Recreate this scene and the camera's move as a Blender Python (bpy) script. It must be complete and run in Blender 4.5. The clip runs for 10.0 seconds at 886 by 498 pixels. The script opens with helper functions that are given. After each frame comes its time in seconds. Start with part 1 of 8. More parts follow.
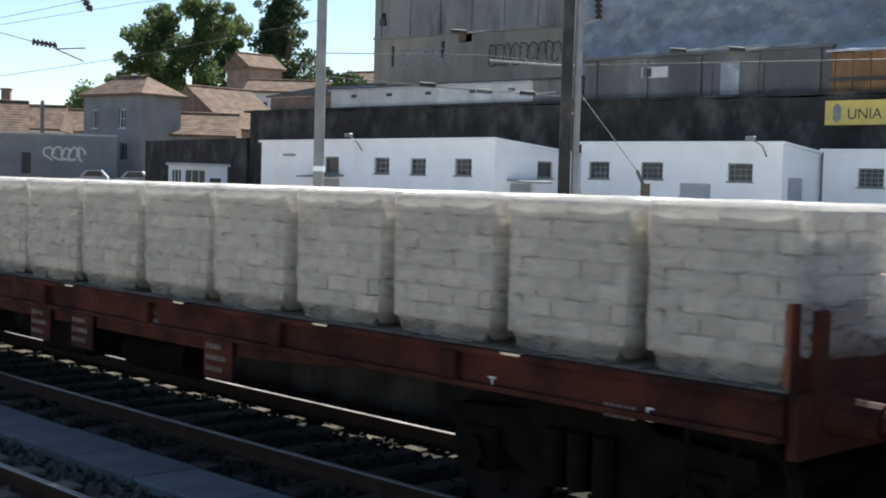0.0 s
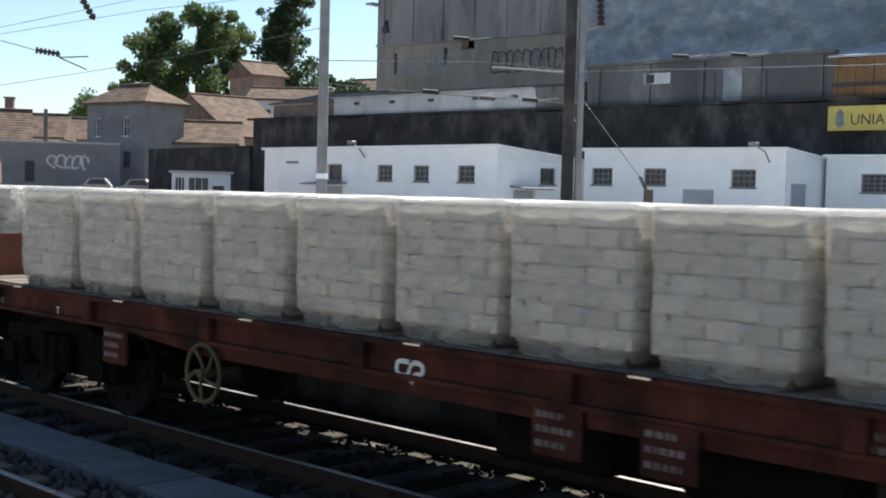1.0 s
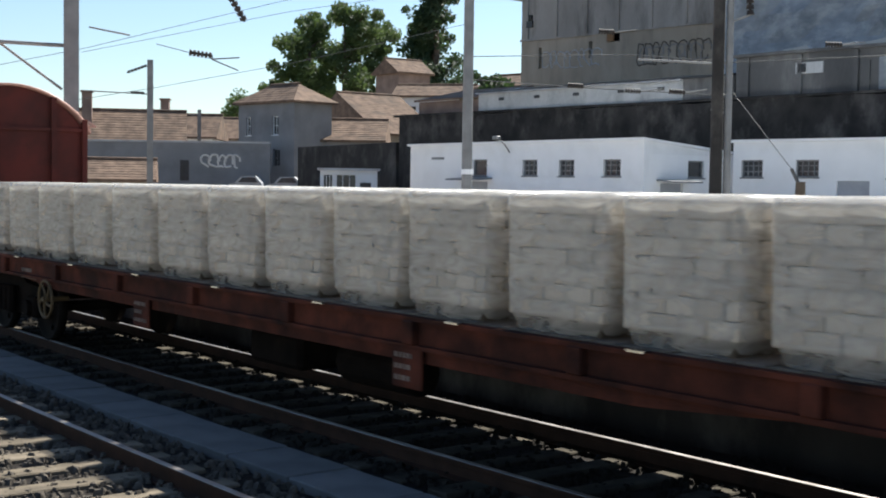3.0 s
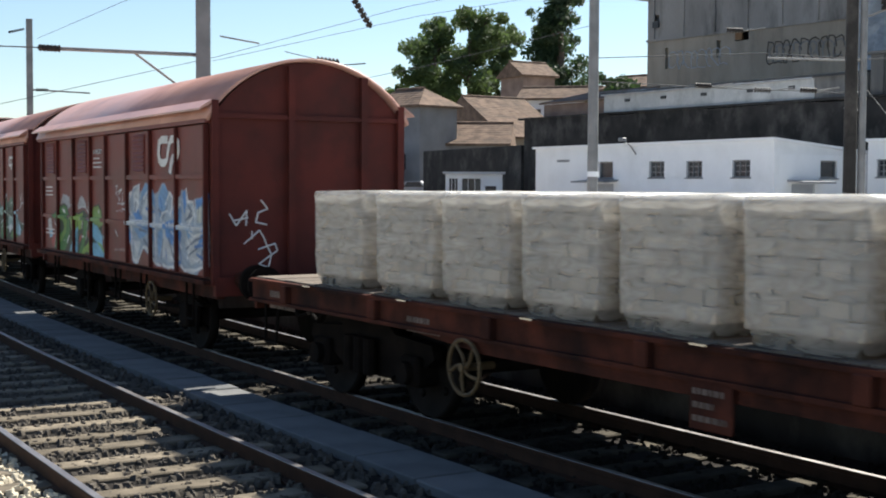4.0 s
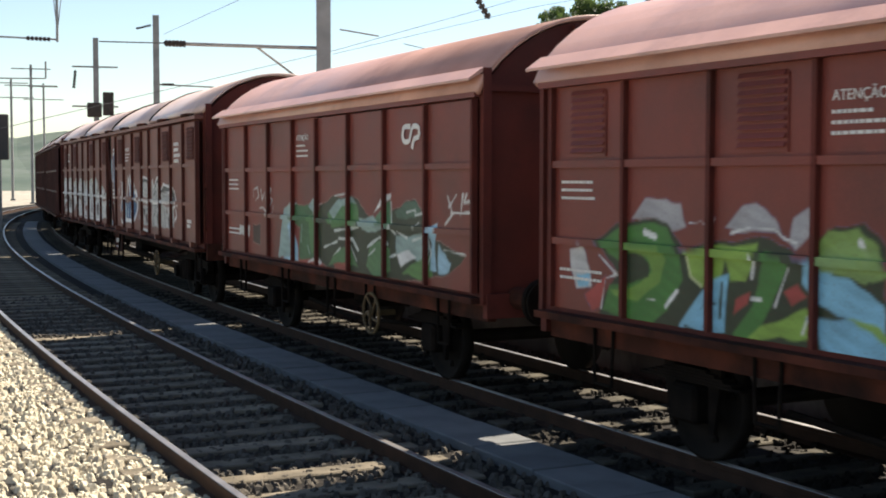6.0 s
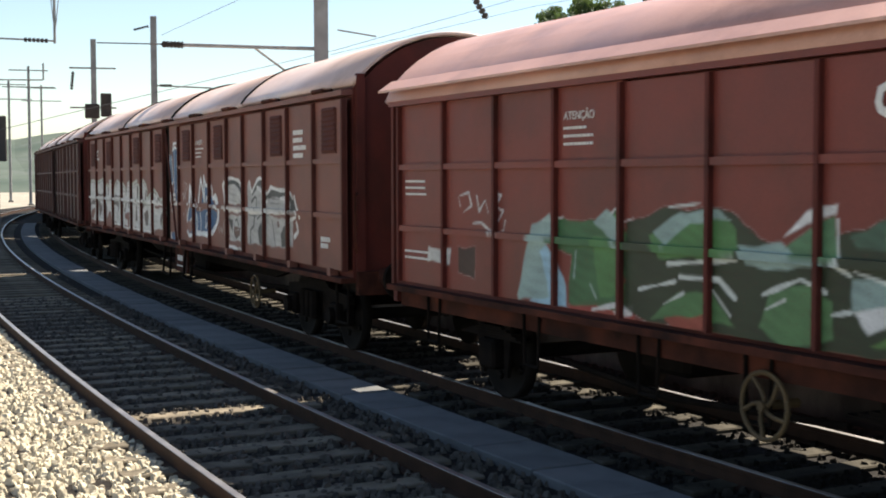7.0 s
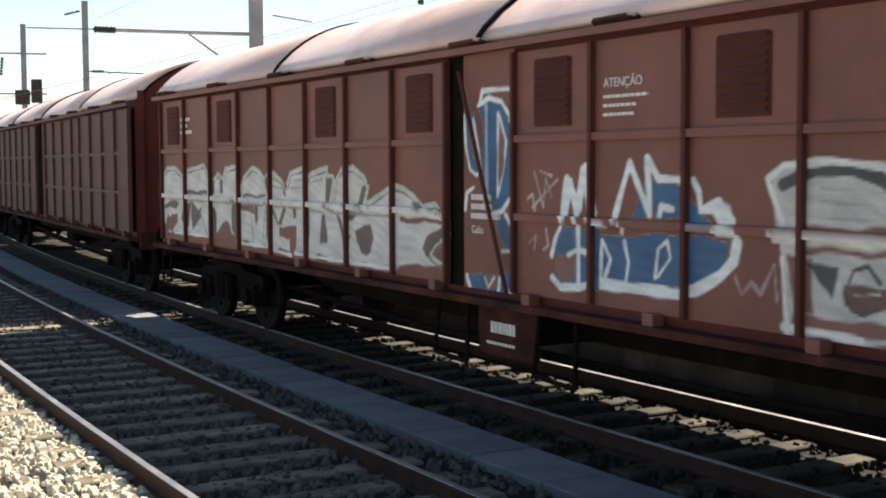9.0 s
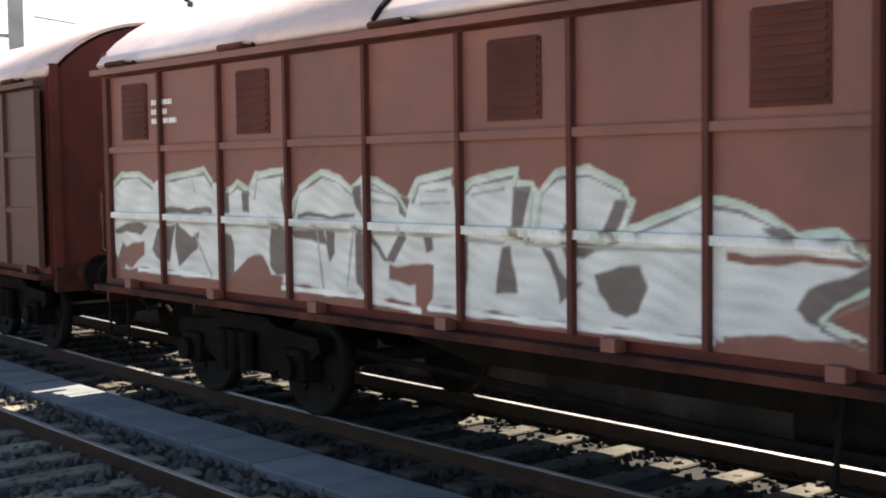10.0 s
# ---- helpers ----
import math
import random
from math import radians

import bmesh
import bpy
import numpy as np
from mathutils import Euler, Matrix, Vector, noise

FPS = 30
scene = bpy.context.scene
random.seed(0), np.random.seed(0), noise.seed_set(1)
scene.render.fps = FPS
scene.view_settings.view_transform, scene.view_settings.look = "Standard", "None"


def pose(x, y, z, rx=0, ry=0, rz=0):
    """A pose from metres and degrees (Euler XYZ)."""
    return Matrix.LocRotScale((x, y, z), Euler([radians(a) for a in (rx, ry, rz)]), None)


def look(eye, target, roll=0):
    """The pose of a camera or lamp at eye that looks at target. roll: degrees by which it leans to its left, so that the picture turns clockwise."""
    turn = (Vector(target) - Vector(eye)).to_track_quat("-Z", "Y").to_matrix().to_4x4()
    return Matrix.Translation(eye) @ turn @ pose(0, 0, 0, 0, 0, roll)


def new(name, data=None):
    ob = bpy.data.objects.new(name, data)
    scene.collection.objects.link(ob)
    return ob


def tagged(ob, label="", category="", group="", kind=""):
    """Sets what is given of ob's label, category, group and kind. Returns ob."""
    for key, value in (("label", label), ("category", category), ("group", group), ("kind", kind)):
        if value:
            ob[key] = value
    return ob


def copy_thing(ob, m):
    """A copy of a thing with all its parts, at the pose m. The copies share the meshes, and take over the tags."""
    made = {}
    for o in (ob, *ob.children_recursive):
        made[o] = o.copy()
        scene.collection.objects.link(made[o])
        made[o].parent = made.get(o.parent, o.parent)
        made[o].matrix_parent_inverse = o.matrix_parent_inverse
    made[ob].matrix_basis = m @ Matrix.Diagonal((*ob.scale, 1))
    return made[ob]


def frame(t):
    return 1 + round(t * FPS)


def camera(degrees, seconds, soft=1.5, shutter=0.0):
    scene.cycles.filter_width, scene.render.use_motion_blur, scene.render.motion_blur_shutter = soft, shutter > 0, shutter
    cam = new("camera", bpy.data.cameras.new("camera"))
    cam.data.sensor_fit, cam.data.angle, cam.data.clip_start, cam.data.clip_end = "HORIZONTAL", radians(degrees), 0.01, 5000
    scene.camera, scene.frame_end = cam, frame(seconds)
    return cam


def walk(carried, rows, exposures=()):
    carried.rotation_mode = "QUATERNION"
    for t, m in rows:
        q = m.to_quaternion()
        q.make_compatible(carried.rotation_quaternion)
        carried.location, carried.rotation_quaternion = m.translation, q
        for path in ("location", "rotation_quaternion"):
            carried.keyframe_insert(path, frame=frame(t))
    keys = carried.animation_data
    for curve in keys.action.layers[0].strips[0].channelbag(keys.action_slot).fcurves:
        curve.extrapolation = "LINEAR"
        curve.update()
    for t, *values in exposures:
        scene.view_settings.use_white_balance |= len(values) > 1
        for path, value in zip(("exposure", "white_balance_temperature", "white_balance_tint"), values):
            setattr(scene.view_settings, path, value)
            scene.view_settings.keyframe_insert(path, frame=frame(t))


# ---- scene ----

# ---------------------------------------------------------------- camera
EYE = 2.221
LENS = 37.952
cam = camera(LENS, 10.0, soft=1.9, shutter=0.12)
AIM = (  # seconds, heading to the left, tilt, roll
    (0.0, 2.373, -2.792, -1.597),
    (0.5, 2.433, -2.696, -1.635),
    (1.0, 2.508, -2.488, -1.405),
    (1.5, 2.652, -2.465, -1.416),
    (2.0, 3.637, -2.829, -1.047),
    (2.5, 6.054, -2.877, -0.974),
    (4.0, 14.507, -2.742, -0.296),
    (4.5, 16.618, -2.799, -0.239),
    (5.0, 17.989, -2.892, -0.116),
    (5.5, 19.065, -2.858, -0.106),
    (6.0, 19.753, -3.153, -0.066),
    (7.5, 19.597, -3.134, 0.192),
    (8.0, 19.371, -3.112, 0.124),
    (8.5, 18.685, -3.488, 0.299),
    (9.0, 16.864, -3.768, 0.275),
    (9.5, 13.469, -3.786, 0.644),
    (10.0, 6.907, -3.670, 0.780),
)
walk(cam, [(t, pose(0, 0, EYE, 90 + tilt, roll, head)) for t, head, tilt, roll in AIM],
     exposures=[(0.0, 1.36, 6050, 8), (1.5, 1.24, 6050, 8), (2.5, 1.24, 6100, 8), (4.5, 1.32, 6300, 8), (5.5, 1.48, 6700, 9), (7.5, 1.53, 6800, 9),
                (8.5, 1.58, 6900, 9), (9.0, 1.75, 6800, 9), (9.5, 2.08, 6600, 9), (10.0, 2.28, 6700, 9)])

# the curve shared by both tracks, and the train's travel along it
CX, CY = 225.950, 250.783
R_TRAIN, R_NEAR = 330.177, 333.869
GAUGE = 1.668
FOOT = math.atan2(-CY, -CX)
TRAVEL = ((0.0, 0.00), (0.5, 3.29), (1.0, 6.58), (1.5, 9.87), (2.0, 13.21), (2.5, 16.61), (4.0, 27.02), (4.5, 30.56), (5.0, 34.10), (5.5, 37.60), (6.0, 41.06), (7.5, 51.38), (8.0, 54.81), (8.5, 58.21), (9.0, 61.60), (9.5, 64.94), (10.0, 68.25))

# ---------------------------------------------------------------- light
SUN_WAY = Vector((0.464, 0.886, 0.0)).normalized()
SUN_UP = radians(47)
sun_data = bpy.data.lights.new("sun", "SUN")
sun_data.energy, sun_data.angle, sun_data.color = 5.0, radians(0.53), (1.0, 0.93, 0.82)
sun = new("sun", sun_data)
sun_from = Vector((SUN_WAY.x * math.cos(SUN_UP), SUN_WAY.y * math.cos(SUN_UP), math.sin(SUN_UP)))
sun.matrix_world = look(sun_from * 60, (0, 0, 0))
world = bpy.data.worlds.new("sky")
scene.world = world
world.use_nodes = True
sky_node = world.node_tree.nodes.new("ShaderNodeTexSky")
sky_node.sky_type, sky_node.sun_disc = "NISHITA", False
sky_node.sun_elevation = SUN_UP
sky_node.sun_rotation = math.atan2(SUN_WAY.x, SUN_WAY.y)
sky_node.air_density, sky_node.dust_density, sky_node.ozone_density = 1.0, 0.25, 1.5
back = world.node_tree.nodes["Background"]
back.inputs["Strength"].default_value = 0.06
world.node_tree.links.new(sky_node.outputs[0], back.inputs["Color"])

# ---------------------------------------------------------------- tools
def curve_point(radius, s, z=0.0):
    """The point s metres along the curve (positive: the way the train runs) on the circle of that radius."""
    a = FOOT + s / R_TRAIN
    return Vector((CX + radius * math.cos(a), CY + radius * math.sin(a), z))


def curve_pose(s, side=0.0, z=0.0):
    """A pose on the train's track: x ahead, y to the inside of the curve."""
    p = curve_point(R_TRAIN - side, s, z)
    return pose(p.x, p.y, p.z, 0, 0, math.degrees(FOOT + s / R_TRAIN) + 90)


def travel(t):
    return float(np.interp(t, [k for k, _ in TRAVEL], [v for _, v in TRAVEL]))


def chord_pose(s, base):
    a, b = curve_point(R_TRAIN, s - base / 2), curve_point(R_TRAIN, s + base / 2)
    m = (a + b) / 2
    return pose(m.x, m.y, 0, 0, 0, math.degrees(math.atan2(b.y - a.y, b.x - a.x)))


def bearing(left, distance, z=0.0):
    """A place by its bearing from the camera, degrees to the left of north, and its distance."""
    return Vector((-distance * math.sin(radians(left)), distance * math.cos(radians(left)), z))


def mesh_of(name, bm, mat, smooth=False):
    me = bpy.data.meshes.new(name)
    bm.normal_update()
    bm.to_mesh(me)
    bm.free()
    for m in (mat if isinstance(mat, (list, tuple)) else [mat]):
        me.materials.append(m)
    if smooth:
        me.polygons.foreach_set("use_smooth", [True] * len(me.polygons))
    return me


def part(name, bm, mat, parent, label="", smooth=False):
    ob = new(name, mesh_of(name, bm, mat, smooth))
    ob.parent = parent
    if label:
        ob["label"] = label
    return ob


def place(name, me, parent, m):
    """One more piece on a mesh that is already there."""
    ob = new(name, me)
    ob.parent = parent
    ob.matrix_basis = m
    return ob


def thing(name, label, category, group="", kind=""):
    ob = new(name)
    ob.empty_display_size = 0.2
    return tagged(ob, label, category, group, kind)


def box(bm, x0, x1, y0, y1, z0, z1, bevel=0.0):
    r = bmesh.ops.create_cube(bm, size=1.0)
    vs = r["verts"]
    for v in vs:
        v.co = Vector(((x0 + x1) / 2 + v.co.x * (x1 - x0), (y0 + y1) / 2 + v.co.y * (y1 - y0), (z0 + z1) / 2 + v.co.z * (z1 - z0)))
    if bevel:
        es = list({e for v in vs for e in v.link_edges})
        bmesh.ops.bevel(bm, geom=es, offset=bevel, segments=1, affect="EDGES")
    return vs


def boxed(*args, **kw):
    bm = bmesh.new()
    box(bm, *args, **kw)
    return bm


def prism(bm, outline, y0, y1, axis="y"):
    """An outline of (a, b) pairs, drawn out between two depths. axis y: a is x, b is z; axis x: a is y, b is z; axis z: a is x, b is y."""
    put = {"y": lambda a, b, d: (a, d, b), "x": lambda a, b, d: (d, a, b), "z": lambda a, b, d: (a, b, d)}[axis]
    v0 = [bm.verts.new(put(a, b, y0)) for a, b in outline]
    v1 = [bm.verts.new(put(a, b, y1)) for a, b in outline]
    n = len(outline)
    bm.faces.new(v0)
    bm.faces.new(v1[::-1])
    for i in range(n):
        bm.faces.new((v0[i], v1[i], v1[(i + 1) % n], v0[(i + 1) % n]))
    bmesh.ops.recalc_face_normals(bm, faces=bm.faces)


def rod(bm, a, b, r0, r1=None, n=10):
    """A round bar from a to b."""
    a, b = Vector(a), Vector(b)
    r1 = r0 if r1 is None else r1
    q = (b - a).to_track_quat("Z", "Y")
    rings = []
    for p, r in ((a, r0), (b, r1)):
        rings.append([bm.verts.new(p + q @ Vector((r * math.cos(2 * math.pi * i / n), r * math.sin(2 * math.pi * i / n), 0))) for i in range(n)])
    for i in range(n):
        bm.faces.new((rings[0][i], rings[0][(i + 1) % n], rings[1][(i + 1) % n], rings[1][i]))
    bm.faces.new(rings[0][::-1])
    bm.faces.new(rings[1])


def tube(bm, pts, r, n=8):
    for a, b in zip(pts[:-1], pts[1:]):
        rod(bm, a, b, r, n=n)


def sweep(bm, profile, radius, s0, s1, step):
    """A closed profile of (out, z) pairs drawn along the curve."""
    k = max(2, int(math.ceil((s1 - s0) / step)) + 1)
    rings = []
    for s in np.linspace(s0, s1, k):
        rings.append([bm.verts.new(curve_point(radius + o, s, z)) for o, z in profile])
    n = len(profile)
    for r0, r1 in zip(rings[:-1], rings[1:]):
        for i in range(n):
            bm.faces.new((r0[i], r0[(i + 1) % n], r1[(i + 1) % n], r1[i]))
    bm.faces.new(rings[0][::-1])
    bm.faces.new(rings[-1])
    bmesh.ops.recalc_face_normals(bm, faces=bm.faces)


# ---------------------------------------------------------------- materials
def nodes_of(name):
    m = bpy.data.materials.new(name)
    m.use_nodes = True
    nt = m.node_tree
    return m, nt, nt.nodes["Principled BSDF"]


def link(nt, a, b):
    nt.links.new(a, b)


def surface(name, low, high, scale=6.0, rough=0.7, metal=0.0, bump=0.15, fine=60.0, stain=None, stain_scale=1.2, stain_amount=0.6,
            stretch=(1, 1, 1), vary=0.0, spec=0.4, paint=False):
    """A worn surface: two colours by a coarse noise, a fine grain with relief, and stains with a shape of their own."""
    m, nt, p = nodes_of(name)
    N = nt.nodes
    tc = N.new("ShaderNodeTexCoord")
    mp = N.new("ShaderNodeMapping")
    mp.inputs["Scale"].default_value = stretch
    link(nt, tc.outputs["Object"], mp.inputs["Vector"])
    n1, n2 = N.new("ShaderNodeTexNoise"), N.new("ShaderNodeTexNoise")
    n1.inputs["Scale"].default_value, n1.inputs["Detail"].default_value = scale, 6
    n2.inputs["Scale"].default_value, n2.inputs["Detail"].default_value = fine, 4
    link(nt, mp.outputs[0], n1.inputs["Vector"])
    link(nt, mp.outputs[0], n2.inputs["Vector"])
    ramp = N.new("ShaderNodeValToRGB")
    ramp.color_ramp.elements[0].position, ramp.color_ramp.elements[1].position = 0.32, 0.68
    ramp.color_ramp.elements[0].color, ramp.color_ramp.elements[1].color = (*low, 1), (*high, 1)
    link(nt, n1.outputs["Fac"], ramp.inputs["Fac"])
    col = ramp.outputs["Color"]
    if vary:
        info = N.new("ShaderNodeObjectInfo")
        mr = N.new("ShaderNodeMapRange")
        mr.inputs["To Min"].default_value, mr.inputs["To Max"].default_value = 1 - vary, 1 + vary
        link(nt, info.outputs["Random"], mr.inputs["Value"])
        hs = N.new("ShaderNodeHueSaturation")
        link(nt, mr.outputs[0], hs.inputs["Value"])
        link(nt, col, hs.inputs["Color"])
        col = hs.outputs["Color"]
    if stain:
        n3 = N.new("ShaderNodeTexNoise")
        n3.inputs["Scale"].default_value, n3.inputs["Detail"].default_value = stain_scale, 8
        n3.inputs["Roughness"].default_value = 0.65
        link(nt, mp.outputs[0], n3.inputs["Vector"])
        r3 = N.new("ShaderNodeValToRGB")
        r3.color_ramp.elements[0].position, r3.color_ramp.elements[1].position = 0.5, 0.72
        r3.color_ramp.elements[1].color = (stain_amount,) * 3 + (1,)
        link(nt, n3.outputs["Fac"], r3.inputs["Fac"])
        mx = N.new("ShaderNodeMix")
        mx.data_type = "RGBA"
        link(nt, r3.outputs["Color"], mx.inputs["Factor"])
        link(nt, col, mx.inputs["A"])
        mx.inputs["B"].default_value = (*stain, 1)
        col = mx.outputs["Result"]
    if paint:
        at = N.new("ShaderNodeVertexColor")
        at.layer_name = "paint"
        mx = N.new("ShaderNodeMix")
        mx.data_type = "RGBA"
        wear = N.new("ShaderNodeMapRange")
        wear.inputs["From Min"].default_value, wear.inputs["From Max"].default_value = 0.25, 0.4
        wear.inputs["To Min"].default_value, wear.inputs["To Max"].default_value = 0.7, 1.0
        link(nt, n2.outputs["Fac"], wear.inputs["Value"])
        mul = N.new("ShaderNodeMath")
        mul.operation = "MULTIPLY"
        link(nt, wear.outputs[0], mul.inputs[0])
        link(nt, at.outputs["Alpha"], mul.inputs[1])
        link(nt, mul.outputs[0], mx.inputs["Factor"])
        link(nt, col, mx.inputs["A"])
        link(nt, at.outputs["Color"], mx.inputs["B"])
        col = mx.outputs["Result"]
    fm = N.new("ShaderNodeMix")
    fm.data_type, fm.blend_type = "RGBA", "MULTIPLY"
    fm.inputs["Factor"].default_value = 0.35
    link(nt, col, fm.inputs["A"])
    fr = N.new("ShaderNodeMapRange")
    fr.inputs["To Min"].default_value, fr.inputs["To Max"].default_value = 0.5, 1.35
    link(nt, n2.outputs["Fac"], fr.inputs["Value"])
    link(nt, fr.outputs[0], fm.inputs["B"])
    link(nt, fm.outputs["Result"], p.inputs["Base Color"])
    rr = N.new("ShaderNodeMapRange")
    rr.inputs["To Min"].default_value, rr.inputs["To Max"].default_value = max(0.02, rough - 0.12), min(1, rough + 0.12)
    link(nt, n1.outputs["Fac"], rr.inputs["Value"])
    link(nt, rr.outputs[0], p.inputs["Roughness"])
    p.inputs["Metallic"].default_value = metal
    p.inputs["Specular IOR Level"].default_value = spec
    if bump:
        bp = N.new("ShaderNodeBump")
        bp.inputs["Strength"].default_value, bp.inputs["Distance"].default_value = bump, 0.02
        link(nt, n2.outputs["Fac"], bp.inputs["Height"])
        link(nt, bp.outputs[0], p.inputs["Normal"])
    return m


M_red = surface("wagon red paint", (0.145, 0.029, 0.021), (0.195, 0.04, 0.028), 1.5, 0.55, bump=0.05, stain=(0.06, 0.022, 0.016), stain_scale=0.9, stain_amount=0.5, paint=True)
M_brown = surface("faded brown wagon paint", (0.15, 0.052, 0.038), (0.205, 0.073, 0.053), 1.5, 0.6, bump=0.06, stain=(0.07, 0.035, 0.026), stain_scale=0.8, stain_amount=0.6, paint=True)
M_roof = surface("pale pinkish roof paint", (0.48, 0.25, 0.19), (0.63, 0.35, 0.275), 1.2, 0.38, bump=0.08, stain=(0.2, 0.1, 0.08), stain_scale=0.7)
M_longroof = surface("paler pinkish roof paint", (0.62, 0.43, 0.36), (0.76, 0.56, 0.48), 1.2, 0.4, bump=0.08, stain=(0.34, 0.22, 0.18), stain_scale=0.7)
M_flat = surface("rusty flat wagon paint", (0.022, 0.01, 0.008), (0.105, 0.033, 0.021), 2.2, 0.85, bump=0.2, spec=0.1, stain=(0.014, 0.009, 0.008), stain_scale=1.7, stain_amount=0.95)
# Grime, and the shade below the wagons put into gear and wheel colours.
M_under = surface("grimy running gear with shade in its black", (0.006, 0.005, 0.0045), (0.016, 0.012, 0.01), 5, 0.9, bump=0.2, spec=0.05)
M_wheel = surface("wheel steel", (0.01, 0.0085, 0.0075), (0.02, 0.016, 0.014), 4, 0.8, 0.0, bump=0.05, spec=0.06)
M_tread = surface("polished wheel tread", (0.35, 0.34, 0.33), (0.5, 0.49, 0.47), 4, 0.25, 1.0, bump=0.02)
M_plank = surface("grey wooden deck planks", (0.09, 0.07, 0.053), (0.16, 0.125, 0.095), 3, 0.8, bump=0.3, stretch=(6, 1, 6), vary=0.2)
M_rail = surface("rusty rail web", (0.028, 0.015, 0.01), (0.055, 0.028, 0.018), 5, 0.85, bump=0.2, spec=0.15)
M_head = surface("worn rail head", (0.3, 0.265, 0.245), (0.42, 0.385, 0.36), 3, 0.42, 0.9, bump=0.03, stretch=(1, 1, 1))
M_sleeper = surface("weathered sleeper", (0.105, 0.088, 0.065), (0.205, 0.17, 0.125), 4, 0.95, bump=0.4, vary=0.25, spec=0.12)
# Darker sleeper copy; the shade under the train is in its colour.
M_shadesleeper = surface("shade-darkened sleeper", (0.034, 0.029, 0.022), (0.095, 0.082, 0.062), 4, 0.95, bump=0.4, vary=0.3, spec=0.12)
# Darker copy of the side red: shade on ends and ribs put into paint.
M_end = surface("shade-darkened wagon end paint", (0.075, 0.018, 0.014), (0.12, 0.026, 0.019), 1.5, 0.7, bump=0.08, stain=(0.03, 0.014, 0.011), stain_scale=0.9, stain_amount=0.7, spec=0.2, paint=True)
# Dark brown for louvres and rod; on the ribs it paints their shade.
M_vent = surface("dark louvre and rib-shade paint", (0.07, 0.023, 0.018), (0.105, 0.034, 0.026), 2, 0.75, bump=0.08, spec=0.15)
M_deepbrown = surface("dull dark brown wagon paint", (0.07, 0.029, 0.023), (0.11, 0.044, 0.034), 1.2, 0.7, bump=0.06, stain=(0.05, 0.028, 0.022), stain_scale=0.8, stain_amount=0.6, paint=True)
# Train shade goes into the bed and stone colours; sunlit stones are paler.
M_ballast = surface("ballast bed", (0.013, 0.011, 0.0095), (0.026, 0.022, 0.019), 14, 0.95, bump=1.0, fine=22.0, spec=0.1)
M_shadestone = surface("shade-darkened ballast stones", (0.014, 0.012, 0.01), (0.036, 0.03, 0.024), 9, 0.95, bump=0.3, spec=0.1)
M_halfshade = surface("grey ballast stones half darkened as shade", (0.05, 0.044, 0.037), (0.13, 0.112, 0.092), 9, 0.95, bump=0.3, spec=0.1)
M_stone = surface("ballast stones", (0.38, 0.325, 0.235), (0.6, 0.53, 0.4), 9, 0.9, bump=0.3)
M_trough = surface("concrete cable trough", (0.1, 0.1, 0.1), (0.16, 0.16, 0.158), 2, 0.95, bump=0.25, vary=0.12, stain=(0.16, 0.155, 0.15))
M_ground = surface("dusty yard ground", (0.2, 0.175, 0.14), (0.36, 0.32, 0.26), 0.5, 0.95, bump=0.5)
M_white = surface("white limewash", (0.74, 0.75, 0.76), (0.82, 0.83, 0.84), 0.8, 0.85, bump=0.1, stain=(0.55, 0.55, 0.53), stain_scale=0.5, stain_amount=0.35)
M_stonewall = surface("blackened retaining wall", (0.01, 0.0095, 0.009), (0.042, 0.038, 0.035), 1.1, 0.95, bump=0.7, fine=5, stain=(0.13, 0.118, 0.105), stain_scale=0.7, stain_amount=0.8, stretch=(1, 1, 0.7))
M_render = surface("streaked grey render", (0.2, 0.19, 0.18), (0.33, 0.315, 0.3), 0.35, 0.9, bump=0.3, fine=12, stain=(0.07, 0.066, 0.062), stain_scale=0.6, stain_amount=0.95, stretch=(1, 1, 0.25))
M_bluegrey = surface("flaking blue-grey render", (0.2, 0.22, 0.24), (0.34, 0.36, 0.38), 1.1, 0.9, bump=0.5, fine=5, stain=(0.55, 0.55, 0.54), stain_scale=0.9, stain_amount=0.75, stretch=(0.8, 1, 1.2))
M_store = surface("sooty grey render", (0.075, 0.075, 0.075), (0.14, 0.138, 0.134), 0.45, 0.92, bump=0.35, fine=10, stain=(0.26, 0.255, 0.245), stain_scale=0.9, stain_amount=0.6, stretch=(1, 1, 0.3))
M_greywash = surface("dulled grey whitewash", (0.4, 0.405, 0.4), (0.52, 0.525, 0.515), 0.9, 0.9, bump=0.25, fine=14, stain=(0.2, 0.2, 0.195), stain_scale=0.8, stain_amount=0.75, stretch=(1, 1, 0.5))
M_tan = surface("tan plaster", (0.24, 0.21, 0.17), (0.34, 0.3, 0.25), 0.6, 0.9, bump=0.2, stain=(0.13, 0.12, 0.105), stain_scale=0.8, stretch=(1, 1, 0.4))
M_tile = surface("old roof tiles", (0.1, 0.07, 0.053), (0.215, 0.15, 0.11), 1.6, 0.9, bump=0.8, fine=9, spec=0.15, stain=(0.085, 0.07, 0.058), stain_scale=0.5)
M_dark = surface("dark opening", (0.02, 0.02, 0.022), (0.035, 0.035, 0.04), 2, 0.35, bump=0.02)
M_mast = surface("galvanised mast", (0.17, 0.17, 0.17), (0.26, 0.26, 0.255), 2, 0.6, 0.3, bump=0.1)
M_wire = surface("dark wire", (0.05, 0.05, 0.05), (0.08, 0.08, 0.08), 3, 0.6, bump=0)
M_ins = surface("brown insulator", (0.03, 0.026, 0.024), (0.05, 0.042, 0.038), 3, 0.65, bump=0, spec=0.15)
M_bark = surface("bark", (0.07, 0.055, 0.04), (0.13, 0.1, 0.075), 3, 0.9, bump=0.6)
